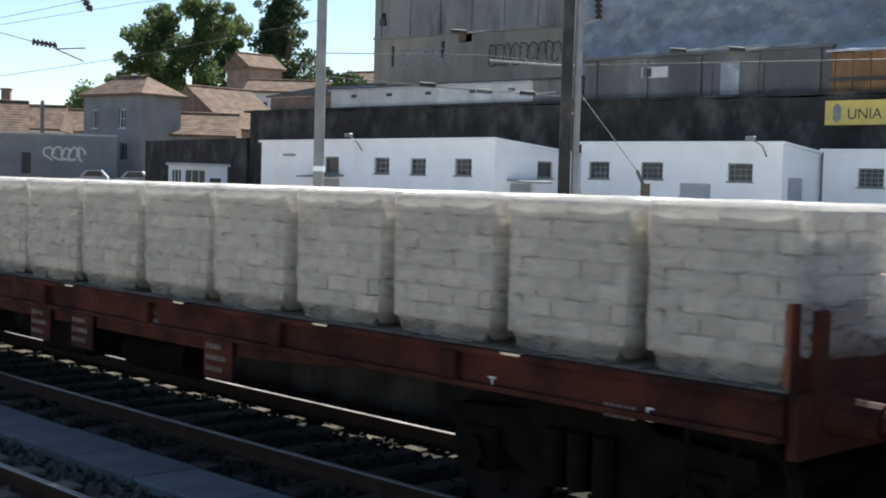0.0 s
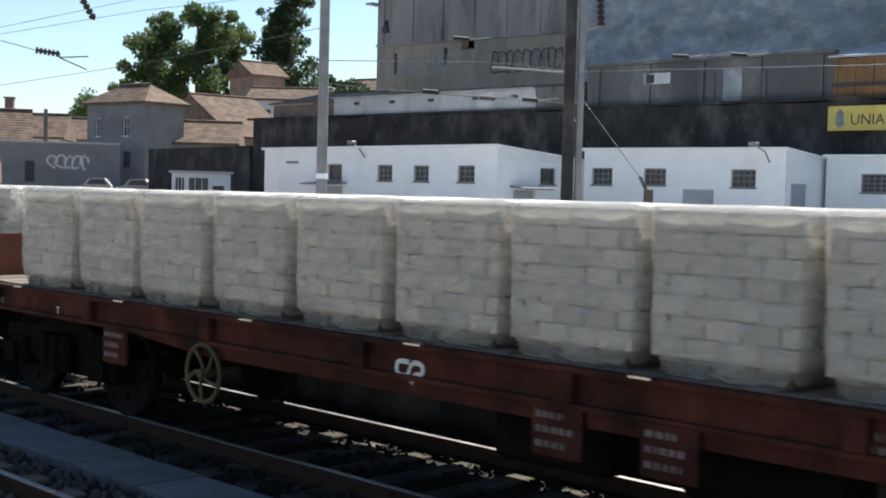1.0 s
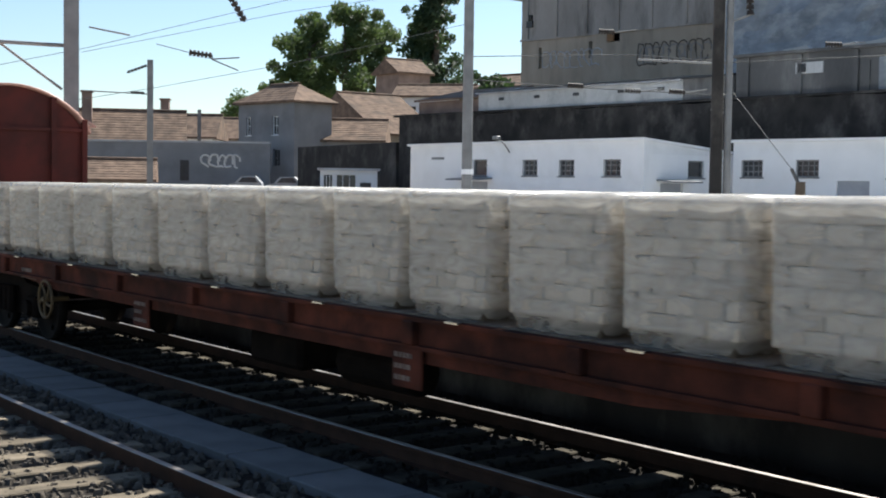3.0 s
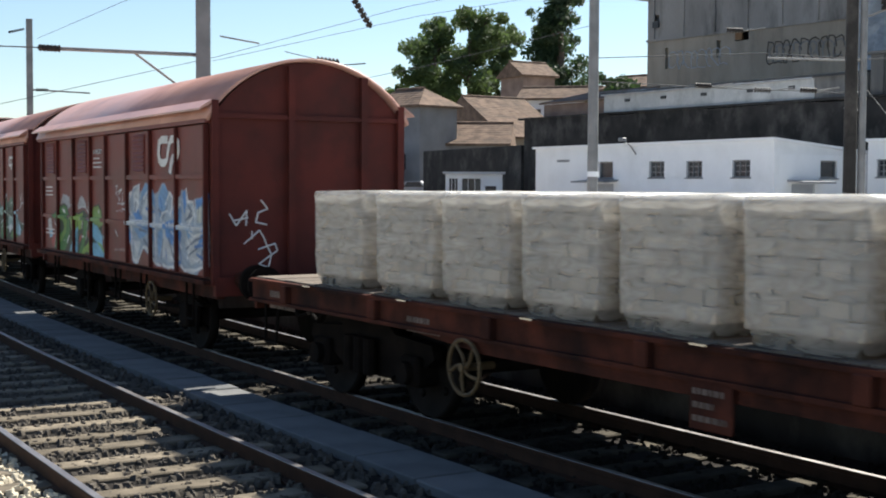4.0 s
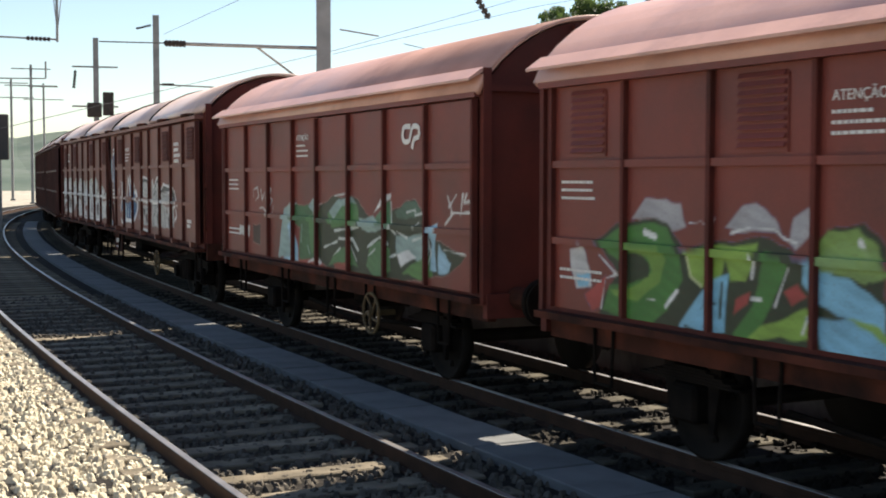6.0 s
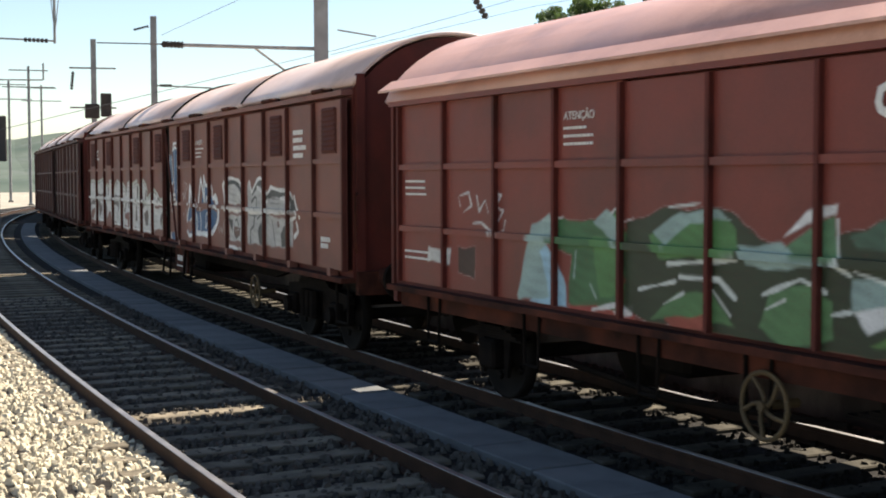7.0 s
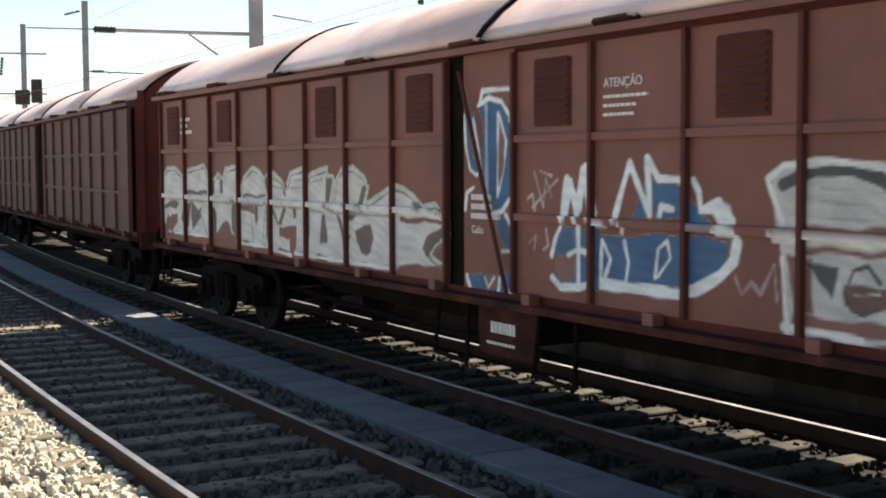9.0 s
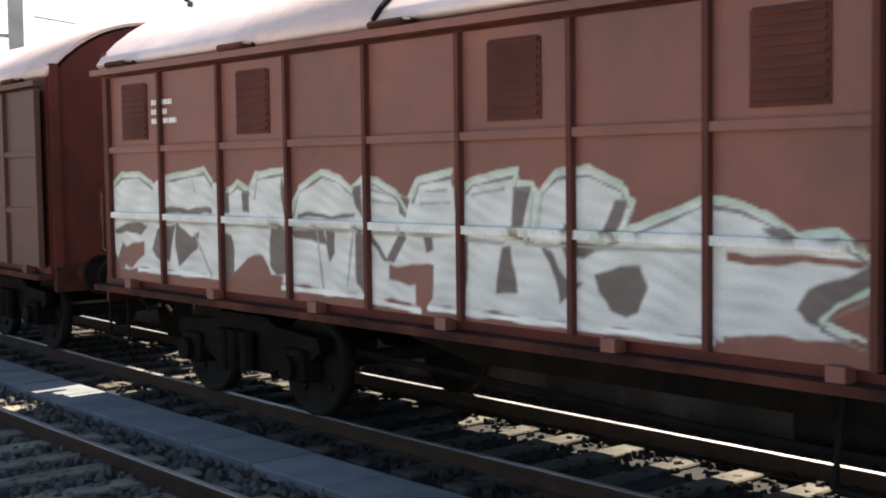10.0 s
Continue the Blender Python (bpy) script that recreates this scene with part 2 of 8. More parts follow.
def leaf_material(name, low, high):
    """Thin leaves that let some of the light through."""
    m = surface(name, low, high, 0.5, 0.6, bump=0)
    nt = m.node_tree
    p = nt.nodes["Principled BSDF"]
    tl, mx = nt.nodes.new("ShaderNodeBsdfTranslucent"), nt.nodes.new("ShaderNodeMixShader")
    tl.inputs["Color"].default_value = (high[0] * 1.6, high[1] * 1.6, high[2] * 1.2, 1)
    mx.inputs["Fac"].default_value = 0.4
    link(nt, p.outputs[0], mx.inputs[1])
    link(nt, tl.outputs[0], mx.inputs[2])
    link(nt, mx.outputs[0], nt.nodes["Material Output"].inputs["Surface"])
    return m


M_leaf = leaf_material("broad leaves", (0.04, 0.07, 0.026), (0.085, 0.125, 0.045))
M_needle = leaf_material("dark needles", (0.018, 0.036, 0.016), (0.04, 0.068, 0.03))
M_mark = surface("white stencil paint", (0.62, 0.6, 0.57), (0.72, 0.7, 0.67), 6, 0.7, bump=0)
M_block = surface("pale building blocks", (0.37, 0.325, 0.26), (0.52, 0.465, 0.385), 5, 0.9, bump=0.3, vary=0.24, stain=(0.5, 0.33, 0.24), stain_scale=3.0, stain_amount=0.35)
M_wood = surface("pallet wood", (0.07, 0.052, 0.036), (0.13, 0.096, 0.064), 4, 0.85, bump=0.3)

# ---------------------------------------------------------------- ground and tracks
def build_ground():
    bm = bmesh.new()
    xs = [-900, -300, -150, -80, -50, -30, -15, 0, 15, 30, 60, 150, 400, 900]
    ys = [-300, -60, -20, 0, 10, 20, 30, 45, 60, 90, 150, 300, 900, 1800]
    grid = [[bm.verts.new((x, y, -0.34)) for x in xs] for y in ys]
    for j in range(len(ys) - 1):
        for i in range(len(xs) - 1):
            bm.faces.new((grid[j][i], grid[j][i + 1], grid[j + 1][i + 1], grid[j + 1][i]))
    ob = new("ground", mesh_of("ground", bm, M_ground))
    tagged(ob, "dusty pale yard ground round the tracks", "ground", kind="structure")
    bm = bmesh.new()
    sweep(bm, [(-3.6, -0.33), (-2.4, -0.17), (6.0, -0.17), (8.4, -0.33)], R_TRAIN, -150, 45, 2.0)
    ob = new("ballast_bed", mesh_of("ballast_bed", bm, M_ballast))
    tagged(ob, "grey-brown ballast bed under both tracks", "ballast", kind="structure")


RAIL = [(-0.07, -0.16), (0.07, -0.16), (0.07, -0.145), (0.012, -0.13), (0.012, -0.045), (0.036, -0.035), (0.036, -0.006), (0.03, 0.0),
        (-0.03, 0.0), (-0.036, -0.006), (-0.036, -0.035), (-0.012, -0.045), (-0.012, -0.13), (-0.07, -0.145)]


def build_track(radius, name, label):
    track = thing(name, label, "railway track", kind="structure")
    for off in (-GAUGE / 2, GAUGE / 2):
        side = 0.036 if off > 0 else -0.036
        bm = bmesh.new()
        sweep(bm, RAIL, radius + off, -150, 45, 2.0)
        rail = part("rail", bm, M_rail, track)
        bm = bmesh.new()
        sweep(bm, [(-0.032, -0.004), (0.032, -0.004), (0.028, 0.003), (-0.028, 0.003)], radius + off, -150, 45, 2.0)
        part("rail_head", bm, M_head, rail, "bright worn running surface")
    return track


build_ground()
track_far = build_track(R_TRAIN, "track_1", "rusty steel track under the freight train")
track_near = build_track(R_NEAR, "track_2", "empty rusty steel track beside the train")

# ---------------------------------------------------------------- rolling stock
def shade_paint(me, design):
    """Colours the vertices of a mesh with sprayed letters, by their place on the wagon's side."""
    layer = me.color_attributes.new("paint", "FLOAT_COLOR", "POINT")
    co = np.empty(len(me.vertices) * 3)
    me.vertices.foreach_get("co", co)
    co = co.reshape(-1, 3)
    rgba = np.zeros((len(co), 4))
    if design is not None:
        rgba = design(co[:, 0], co[:, 2])
    layer.data.foreach_set("color", rgba.ravel())


def skin(name, x0, x1, y, z0, z1, mat, parent, design=None, cell=0.12, depth=0.03):
    """A sheet-metal panel facing the camera's side, folded back at its edges."""
    nx, nz = max(1, round((x1 - x0) / cell)), max(1, round((z1 - z0) / cell))
    bm = bmesh.new()
    rows = [[bm.verts.new((x0 + (x1 - x0) * i / nx, y, z0 + (z1 - z0) * j / nz)) for i in range(nx + 1)] for j in range(nz + 1)]
    for j in range(nz):
        for i in range(nx):
            bm.faces.new((rows[j][i], rows[j][i + 1], rows[j + 1][i + 1], rows[j + 1][i]))
    edge = rows[0] + [r[-1] for r in rows[1:]] + rows[-1][-2::-1] + [r[0] for r in rows[-2:0:-1]]
    rim = [bm.verts.new((v.co.x, y + depth, v.co.z)) for v in edge]
    for i in range(len(edge)):
        k = (i + 1) % len(edge)
        bm.faces.new((edge[k], edge[i], rim[i], rim[k]))
    me = mesh_of(name, bm, mat)
    shade_paint(me, design)
    ob = new(name, me)
    ob.parent = parent
    return ob


def bar(name, x0, x1, y0, y1, z0, z1, mat, parent, design=None, cell=0.12, bevel=0.008):
    """A rib or belt, cut fine enough along its length to carry paint."""
    bm = bmesh.new()
    box(bm, x0, x1, y0, y1, z0, z1)
    if design is not None:
        long_x = (x1 - x0) > (z1 - z0)
        n = int(max(x1 - x0, z1 - z0) / cell)
        for k in range(1, n):
            at = (x0 + (x1 - x0) * k / n, 0, 0) if long_x else (0, 0, z0 + (z1 - z0) * k / n)
            bmesh.ops.bisect_plane(bm, geom=bm.verts[:] + bm.edges[:] + bm.faces[:], plane_co=at, plane_no=(1, 0, 0) if long_x else (0, 0, 1))
    me = mesh_of(name, bm, mat)
    shade_paint(me, design)
    ob = new(name, me)
    ob.parent = parent
    return ob


def make_buffer(parent, x, way, y):
    bm = bmesh.new()
    rod(bm, (x, y, 1.05), (x + way * 0.3, y, 1.05), 0.11, 0.1, 14)
    rod(bm, (x + way * 0.3, y, 1.05), (x + way * 0.5, y, 1.05), 0.07, 0.07, 12)
    b = part("buffer", bm, M_flat, parent)
    bm = bmesh.new()
    rod(bm, (x + way * 0.5, y, 1.05), (x + way * 0.545, y, 1.05), 0.225, 0.215, 18)
    part("buffer_head", bm, M_under, b)


def make_coupling(parent, x, way):
    bm = bmesh.new()
    rod(bm, (x, 0, 1.0), (x + way * 0.3, 0, 1.0), 0.045, 0.04)
    tube(bm, [(x + way * 0.28, 0.06, 1.0), (x + way * 0.4, 0.06, 0.8), (x + way * 0.4, -0.06, 0.8), (x + way * 0.28, -0.06, 1.0)], 0.022)
    c = part("coupling_hook", bm, M_under, parent)
    bm = bmesh.new()
    tube(bm, [(x, -0.35, 0.95), (x + way * 0.15, -0.36, 0.72), (x + way * 0.35, -0.34, 0.6), (x + way * 0.55, -0.3, 0.66)], 0.025)
    part("brake_hose", bm, M_under, parent)


def wheel_mesh():
    bm = bmesh.new()
    ring = [(0.0, 0.07), (0.46, 0.07), (0.46, -0.05), (0.43, -0.05), (0.40, -0.01), (0.2, 0.0), (0.14, -0.07), (0.0, -0.07)]
    n = 28
    rows = []
    for i in range(n):
        a = 2 * math.pi * i / n
        rows.append([bm.verts.new((r * math.cos(a), w, r * math.sin(a))) for r, w in ring])
    for i in range(n):
        for k in range(len(ring) - 1):
            bm.faces.new((rows[i][k], rows[(i + 1) % n][k], rows[(i + 1) % n][k + 1], rows[i][k + 1]))
    for k in range(4):  # lightening marks that show the wheel turn
        a = math.pi / 2 * k
        box(bm, 0.29 * math.cos(a) - 0.03, 0.29 * math.cos(a) + 0.03, -0.03, -0.005, 0.29 * math.sin(a) - 0.03, 0.29 * math.sin(a) + 0.03)
    bmesh.ops.remove_doubles(bm, verts=bm.verts, dist=0.0005)
    bmesh.ops.recalc_face_normals(bm, faces=bm.faces)
    return mesh_of("wheel", bm, M_wheel, True)


WHEEL = wheel_mesh()
SPINNING = []


def make_wheelset(parent, x, moving=True):
    """Axle and two wheels that turn together about their own centre."""
    bm = bmesh.new()
    rod(bm, (0, -1.0, 0), (0, 1.0, 0), 0.075, n=12)
    axle = part("wheelset", bm, M_wheel, parent)
    axle.location = (x, 0, 0.46)
    place("wheel", WHEEL, axle, pose(0, -GAUGE / 2, 0))
    place("wheel", WHEEL, axle, pose(0, GAUGE / 2, 0, 0, 0, 180))
    if moving:
        SPINNING.append((axle, x))


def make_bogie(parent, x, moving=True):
    b = part("bogie", boxed(x - 0.25, x + 0.25, -0.94, 0.94, 0.5, 0.82, bevel=0.03), M_under, parent, "grimy, shade-darkened cast bogie with springs")
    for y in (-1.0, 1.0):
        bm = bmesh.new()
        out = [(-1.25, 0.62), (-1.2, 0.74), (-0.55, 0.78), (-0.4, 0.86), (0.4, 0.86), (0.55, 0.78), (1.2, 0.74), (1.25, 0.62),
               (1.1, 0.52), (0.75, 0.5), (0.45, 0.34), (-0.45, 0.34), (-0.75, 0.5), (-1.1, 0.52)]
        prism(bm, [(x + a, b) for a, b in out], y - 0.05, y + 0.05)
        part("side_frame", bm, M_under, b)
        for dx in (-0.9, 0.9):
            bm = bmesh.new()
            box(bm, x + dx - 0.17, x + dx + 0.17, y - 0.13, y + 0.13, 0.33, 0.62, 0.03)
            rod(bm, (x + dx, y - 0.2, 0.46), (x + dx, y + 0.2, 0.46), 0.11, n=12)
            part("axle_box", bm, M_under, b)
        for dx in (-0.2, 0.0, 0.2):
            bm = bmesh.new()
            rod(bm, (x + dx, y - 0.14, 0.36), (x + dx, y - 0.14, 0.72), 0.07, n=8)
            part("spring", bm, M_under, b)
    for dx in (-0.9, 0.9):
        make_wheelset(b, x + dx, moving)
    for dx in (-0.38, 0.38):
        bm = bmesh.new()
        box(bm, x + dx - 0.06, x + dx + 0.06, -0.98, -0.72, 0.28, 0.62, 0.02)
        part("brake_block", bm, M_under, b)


def make_handwheel(parent, x, z, y, mat):
    bm = bmesh.new()
    n, r = 24, 0.235
    ring = [(x + r * math.cos(2 * math.pi * i / n), y, z + r * math.sin(2 * math.pi * i / n)) for i in range(n + 1)]
    tube(bm, ring, 0.019, 6)
    for k in range(5):
        a = 2 * math.pi * k / 5
        pts = []
        for i in range(5):
            q = i / 4
            b = a + 0.9 * math.sin(q * math.pi * 0.5)
            pts.append((x + r * q * math.cos(b), y, z + r * q * math.sin(b)))
        tube(bm, pts, 0.017, 6)
    rod(bm, (x, y - 0.04, z), (x, y + 0.3, z), 0.035)
    part("brake_handwheel", bm, mat, parent, "spoked brake handwheel")


def marks(parent, x, z, w, lines, y, h=0.024, gap=0.068, mat=None, seed=1):
    """Rows of stencilled markings that cannot be read, as plain bars."""
    rnd = random.Random(seed)
    bm = bmesh.new()
    for k in range(lines):
        x1 = x
        end = x + w * rnd.uniform(0.6, 1.0)
        while x1 < end:
            step = rnd.uniform(0.025, 0.06)
            box(bm, x1, min(x1 + step, end), y - 0.004, y, z - k * gap - h, z - k * gap)
            x1 += step + 0.014
    part("marking", bm, mat or M_mark, parent, "faded white stencilled marking")


def lettering(parent, text, x, z, size, y, mat):
    cu = bpy.data.curves.new("lettering", "FONT")
    cu.body, cu.size, cu.extrude = text, size, 0.002
    ob = new("lettering", cu)
    dg = bpy.context.evaluated_depsgraph_get()
    me = bpy.data.meshes.new_from_object(ob.evaluated_get(dg))
    bpy.data.objects.remove(ob)
    me.materials.clear()
    me.materials.append(mat)
    ob = new("lettering", me)
    ob.parent = parent
    ob.matrix_basis = pose(x, y, z, 90, 0, 0)
    return ob


def emblem(parent, x, z, h, y):
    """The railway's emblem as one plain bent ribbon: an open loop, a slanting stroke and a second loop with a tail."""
    bm = bmesh.new()
    way = [(-0.06, 0.33), (-0.52, 0.34), (-0.73, 0.27), (-0.8, 0.0), (-0.73, -0.17), (-0.56, -0.25), (-0.28, -0.25), (-0.12, -0.17), (0.06, 0.22), (0.22, 0.33), (0.53, 0.33),
           (0.73, 0.24), (0.76, 0.02), (0.66, -0.1), (0.32, -0.14), (0.22, -0.24), (0.1, -0.52)]
    way = [Vector((a * h, b * h)) for a, b in way]
    t = h * 0.1
    rims = []
    for i, p in enumerate(way):
        d = (way[min(i + 1, len(way) - 1)] - way[max(i - 1, 0)]).normalized()
        k = t * (0.8 if 7 <= i <= 8 else 1.0)
        n = Vector((-d.y, d.x)) * k
        rims.append([bm.verts.new((x + q.x, yy, z + q.y)) for q in (p - n, p + n) for yy in (y, y - 0.004)])
    for r0, r1 in zip(rims[:-1], rims[1:]):
        for i, j in ((0, 2), (2, 3), (3, 1), (1, 0)):
            bm.faces.new((r0[i], r0[j], r1[j], r1[i]))
    for r in (rims[0], rims[-1]):
        bm.faces.new((r[0], r[2], r[3], r[1]))
    bmesh.ops.recalc_face_normals(bm, faces=bm.faces)
    part("emblem", bm, M_mark, parent, "white painted emblem of two joined loops")


def roof_outline(half, eave, apex, skirt):
    """The arched cross-section of a wagon roof, from side to side."""
    pts = [(-half - 0.02, eave - skirt)]
    rise, w = apex - eave, half * 0.96
    r = (w * w + rise * rise) / (2 * rise)
    for i in range(17):
        y = -w + 2 * w * i / 16
        pts.append((y, apex - r + math.sqrt(r * r - y * y)))
    pts.append((half + 0.02, eave - skirt))
    return pts


def arch(bm, outline, x0, x1, thick=0.04):
    top = [[bm.verts.new((x, a, b)) for a, b in outline] for x in (x0, x1)]
    low = [[bm.verts.new((x, a * 0.97, b - thick)) for a, b in outline] for x in (x0, x1)]
    n = len(outline)
    for i in range(n - 1):
        bm.faces.new((top[0][i], top[0][i + 1], top[1][i + 1], top[1][i]))
        bm.faces.new((low[0][i], low[1][i], low[1][i + 1], low[0][i + 1]))
    for k in (0, 1):
        for i in range(n - 1):
            bm.faces.new((top[k][i], low[k][i], low[k][i + 1], top[k][i + 1]))
    for i in (0, n - 1):
        bm.faces.new((top[0][i], top[1][i], low[1][i], low[0][i]))
    bmesh.ops.recalc_face_normals(bm, faces=bm.faces)


SIDE = 1.33  # half the width of the wagons


def side_wall(w, x0, x1, n, z0, z1, belts, mat, y, design, fine, vents=(), rib=0.05, rib_mat=None, vent_mat=None):
    """A run of ribbed panels on the side that faces the camera: ribs, belts and a sheet panel in each field."""
    step = (x1 - x0) / n
    zs = [z0] + list(belts) + [z1]
    for k in range(n):
        for a, b in zip(zs[:-1], zs[1:]):
            hot = design is not None and a < 2.3
            skin("panel", x0 + k * step, x0 + (k + 1) * step, y, a, b, mat, w, design if hot else None, fine if hot else 0.4)
        if k in vents:
            cx = x0 + (k + 0.5) * step
            zc = (belts[-1] + z1) / 2
            bm = boxed(cx - 0.26, cx + 0.26, y - 0.012, y, zc - 0.27, zc + 0.27)
            v = part("vent", bm, vent_mat or M_vent, w, "louvred ventilation grille")
            shade_paint(v.data, None)
            for j in range(9):
                z = zc - 0.24 + j * 0.06
                bm = bmesh.new()
                prism(bm, [(y - 0.03, z), (y - 0.012, z + 0.035), (y - 0.012, z + 0.045), (y - 0.034, z + 0.008)], cx - 0.24, cx + 0.24, "x")
                slat = part("slat", bm, vent_mat or M_vent, v)
                shade_paint(slat.data, None)
    # A given rib_mat is darker and paints the ribs' shaded look.
    for k in range(n + 1):
        x = x0 + k * step
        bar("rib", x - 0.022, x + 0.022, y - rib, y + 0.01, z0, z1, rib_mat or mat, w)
    for b in list(belts):
        bar("belt", x0, x1, y - rib * 0.8, y + 0.01, b - 0.03, b + 0.03, mat, w, design, 0.03)


def make_running_gear(w, xs, base, moving):
    """Two single axles with boxes, leaf springs and guards."""
    for x in xs:
        make_wheelset(w, x, moving)
        for y in (-1.0, 1.0):
            bm = bmesh.new()
            box(bm, x - 0.16, x + 0.16, y - 0.12, y + 0.12, 0.32, 0.62, 0.03)
            for k in range(5):
                L = 0.62 - k * 0.1
                box(bm, x - L, x + L, y - 0.06, y + 0.06, 0.63 + k * 0.025, 0.652 + k * 0.025)
            part("axle_box", bm, M_under, w)
            for dx in (-0.24, 0.24):
                bm = bmesh.new()
                prism(bm, [(x + dx - 0.03, 0.25), (x + dx + 0.03, 0.25), (x + dx + (0.14 if dx > 0 else 0.05), 0.95), (x + dx - (0.05 if dx > 0 else 0.14), 0.95)], y - 0.02, y + 0.02)
                part("axle_guard", bm, M_under, w)


def make_van(label, length, mat, design, big_emblem, moving=True):
    """A short two-axle covered wagon with an arched roof and two sliding doors on each side."""
    w = thing("covered_wagon", label, "wagon")
    h = length / 2
    eave, apex = 3.16, 3.85
    outline = roof_outline(SIDE + 0.06, eave + 0.06, apex, 0.16)
    body = [(-SIDE + 0.03, 0.98), (-SIDE + 0.03, eave)] + [(a * 0.93, b - 0.05) for a, b in outline[1:-1]] + [(SIDE - 0.03, eave), (SIDE - 0.03, 0.98)]
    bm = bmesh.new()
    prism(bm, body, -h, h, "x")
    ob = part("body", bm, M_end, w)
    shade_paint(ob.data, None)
    bm = bmesh.new()
    arch(bm, outline, -h - 0.06, h + 0.06)
    part("roof", bm, M_roof, w, "pale pinkish arched sheet roof", True)
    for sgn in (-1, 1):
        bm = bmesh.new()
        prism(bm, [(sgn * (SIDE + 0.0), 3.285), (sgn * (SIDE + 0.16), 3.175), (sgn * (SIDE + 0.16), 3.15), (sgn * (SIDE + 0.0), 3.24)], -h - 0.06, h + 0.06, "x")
        part("rain_strip", bm, M_roof, w, "pale rain strip along the eave")
    fine = 0.016
    y = -SIDE + 0.02
    mid = 0.03
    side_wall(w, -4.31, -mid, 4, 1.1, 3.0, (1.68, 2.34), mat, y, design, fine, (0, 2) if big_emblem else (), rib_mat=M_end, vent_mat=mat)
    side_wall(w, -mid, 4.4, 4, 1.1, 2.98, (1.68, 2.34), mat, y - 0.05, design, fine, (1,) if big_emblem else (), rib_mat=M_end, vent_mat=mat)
    bar("door_rail", -h, h, y - 0.09, y + 0.02, 3.0, 3.06, mat, w)
    bar("door_rail", -h, h, y - 0.12, y + 0.02, 1.0, 1.06, M_flat, w)
    # far side and ends
    side = bmesh.new()
    box(side, -h + 0.02, h - 0.02, SIDE - 0.04, SIDE + 0.01, 1.05, 3.05)
    ob = part("far_door", side, mat, w)
    shade_paint(ob.data, None)
    if big_emblem:
        bm = bmesh.new()
        for stroke in (
                [(-1.09, 1.88), (-1.0, 1.73), (-0.86, 1.92), (-0.87, 1.73)],
                [(-1.05, 1.79), (-0.84, 1.83)],
                [(-0.67, 2.05), (-0.58, 1.94), (-0.71, 1.89), (-0.74, 1.77), (-0.59, 1.74)],
                [(-0.9, 1.5), (-0.69, 1.67), (-0.61, 1.54)],
                [(-0.79, 1.66), (-0.79, 1.56)],
                [(-0.71, 1.43), (-0.48, 1.5), (-0.45, 1.41), (-0.59, 1.32), (-0.7, 1.24), (-0.57, 1.2), (-0.53, 1.36), (-0.62, 1.54)],
                [(-0.6, 1.19), (-0.62, 1.08)],
        ):
            tube(bm, [(h + 0.004, a, b) for a, b in stroke], 0.011, 4)
        part("sprayed_tag", bm, M_mark, w, "white sprayed scrawl on the wagon end")
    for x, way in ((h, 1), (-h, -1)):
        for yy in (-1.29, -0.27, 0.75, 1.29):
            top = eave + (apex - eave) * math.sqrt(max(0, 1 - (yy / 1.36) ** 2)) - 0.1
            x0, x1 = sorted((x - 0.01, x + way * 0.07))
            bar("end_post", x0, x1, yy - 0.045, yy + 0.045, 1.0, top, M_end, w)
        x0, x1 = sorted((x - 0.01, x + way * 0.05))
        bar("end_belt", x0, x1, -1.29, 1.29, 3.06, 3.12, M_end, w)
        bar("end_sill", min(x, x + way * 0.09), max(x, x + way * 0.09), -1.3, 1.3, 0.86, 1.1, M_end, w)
        for yy in (-0.95, 0.95):
            make_buffer(w, x + way * 0.03, way, yy)
        make_coupling(w, x + way * 0.08, way)
    for yy in (-1.2, 1.2):
        bar("solebar", -h, h, yy - 0.05, yy + 0.05, 0.82, 1.0, M_flat, w)
    for x in (-3.6, -1.6, 0.2, 1.5, 3.5):
        bm = bmesh.new()
        tube(bm, [(x - 0.14, -1.27, 0.98), (x - 0.12, -1.27, 0.5), (x + 0.12, -1.27, 0.5), (x + 0.14, -1.27, 0.98)], 0.016, 6)
        part("step", bm, M_under, w)
    bm = bmesh.new()
    tube(bm, [(-1.9, -0.8, 0.5), (0, -0.9, 0.42), (1.9, -0.8, 0.5)], 0.03, 6)
    box(bm, -1.0, -0.3, -0.5, 0.5, 0.5, 0.8, 0.05)
    part("brake_rigging", bm, M_under, w)
    make_running_gear(w, (-2.75, 2.75), 5.5, moving)
    if big_emblem:
        emblem(w, 2.95, 2.66, 0.53, y - 0.058)
    else:
        emblem(w, 2.9, 2.68, 0.28, y - 0.058)
    make_handwheel(w, 1.95 if big_emblem else 1.6, 0.64, -1.3, M_yellowed)
    lettering(w, "ATENÇÃO", -0.98, 2.72, 0.1, y - 0.005, M_mark)
    marks(w, -0.98, 2.66, 0.5, 3, y - 0.004, seed=4)
    marks(w, -4.18, 2.2, 0.55, 3, y - 0.004, seed=5)
    marks(w, -4.2, 1.45, 0.8, 2, y - 0.004, seed=9)
    return w


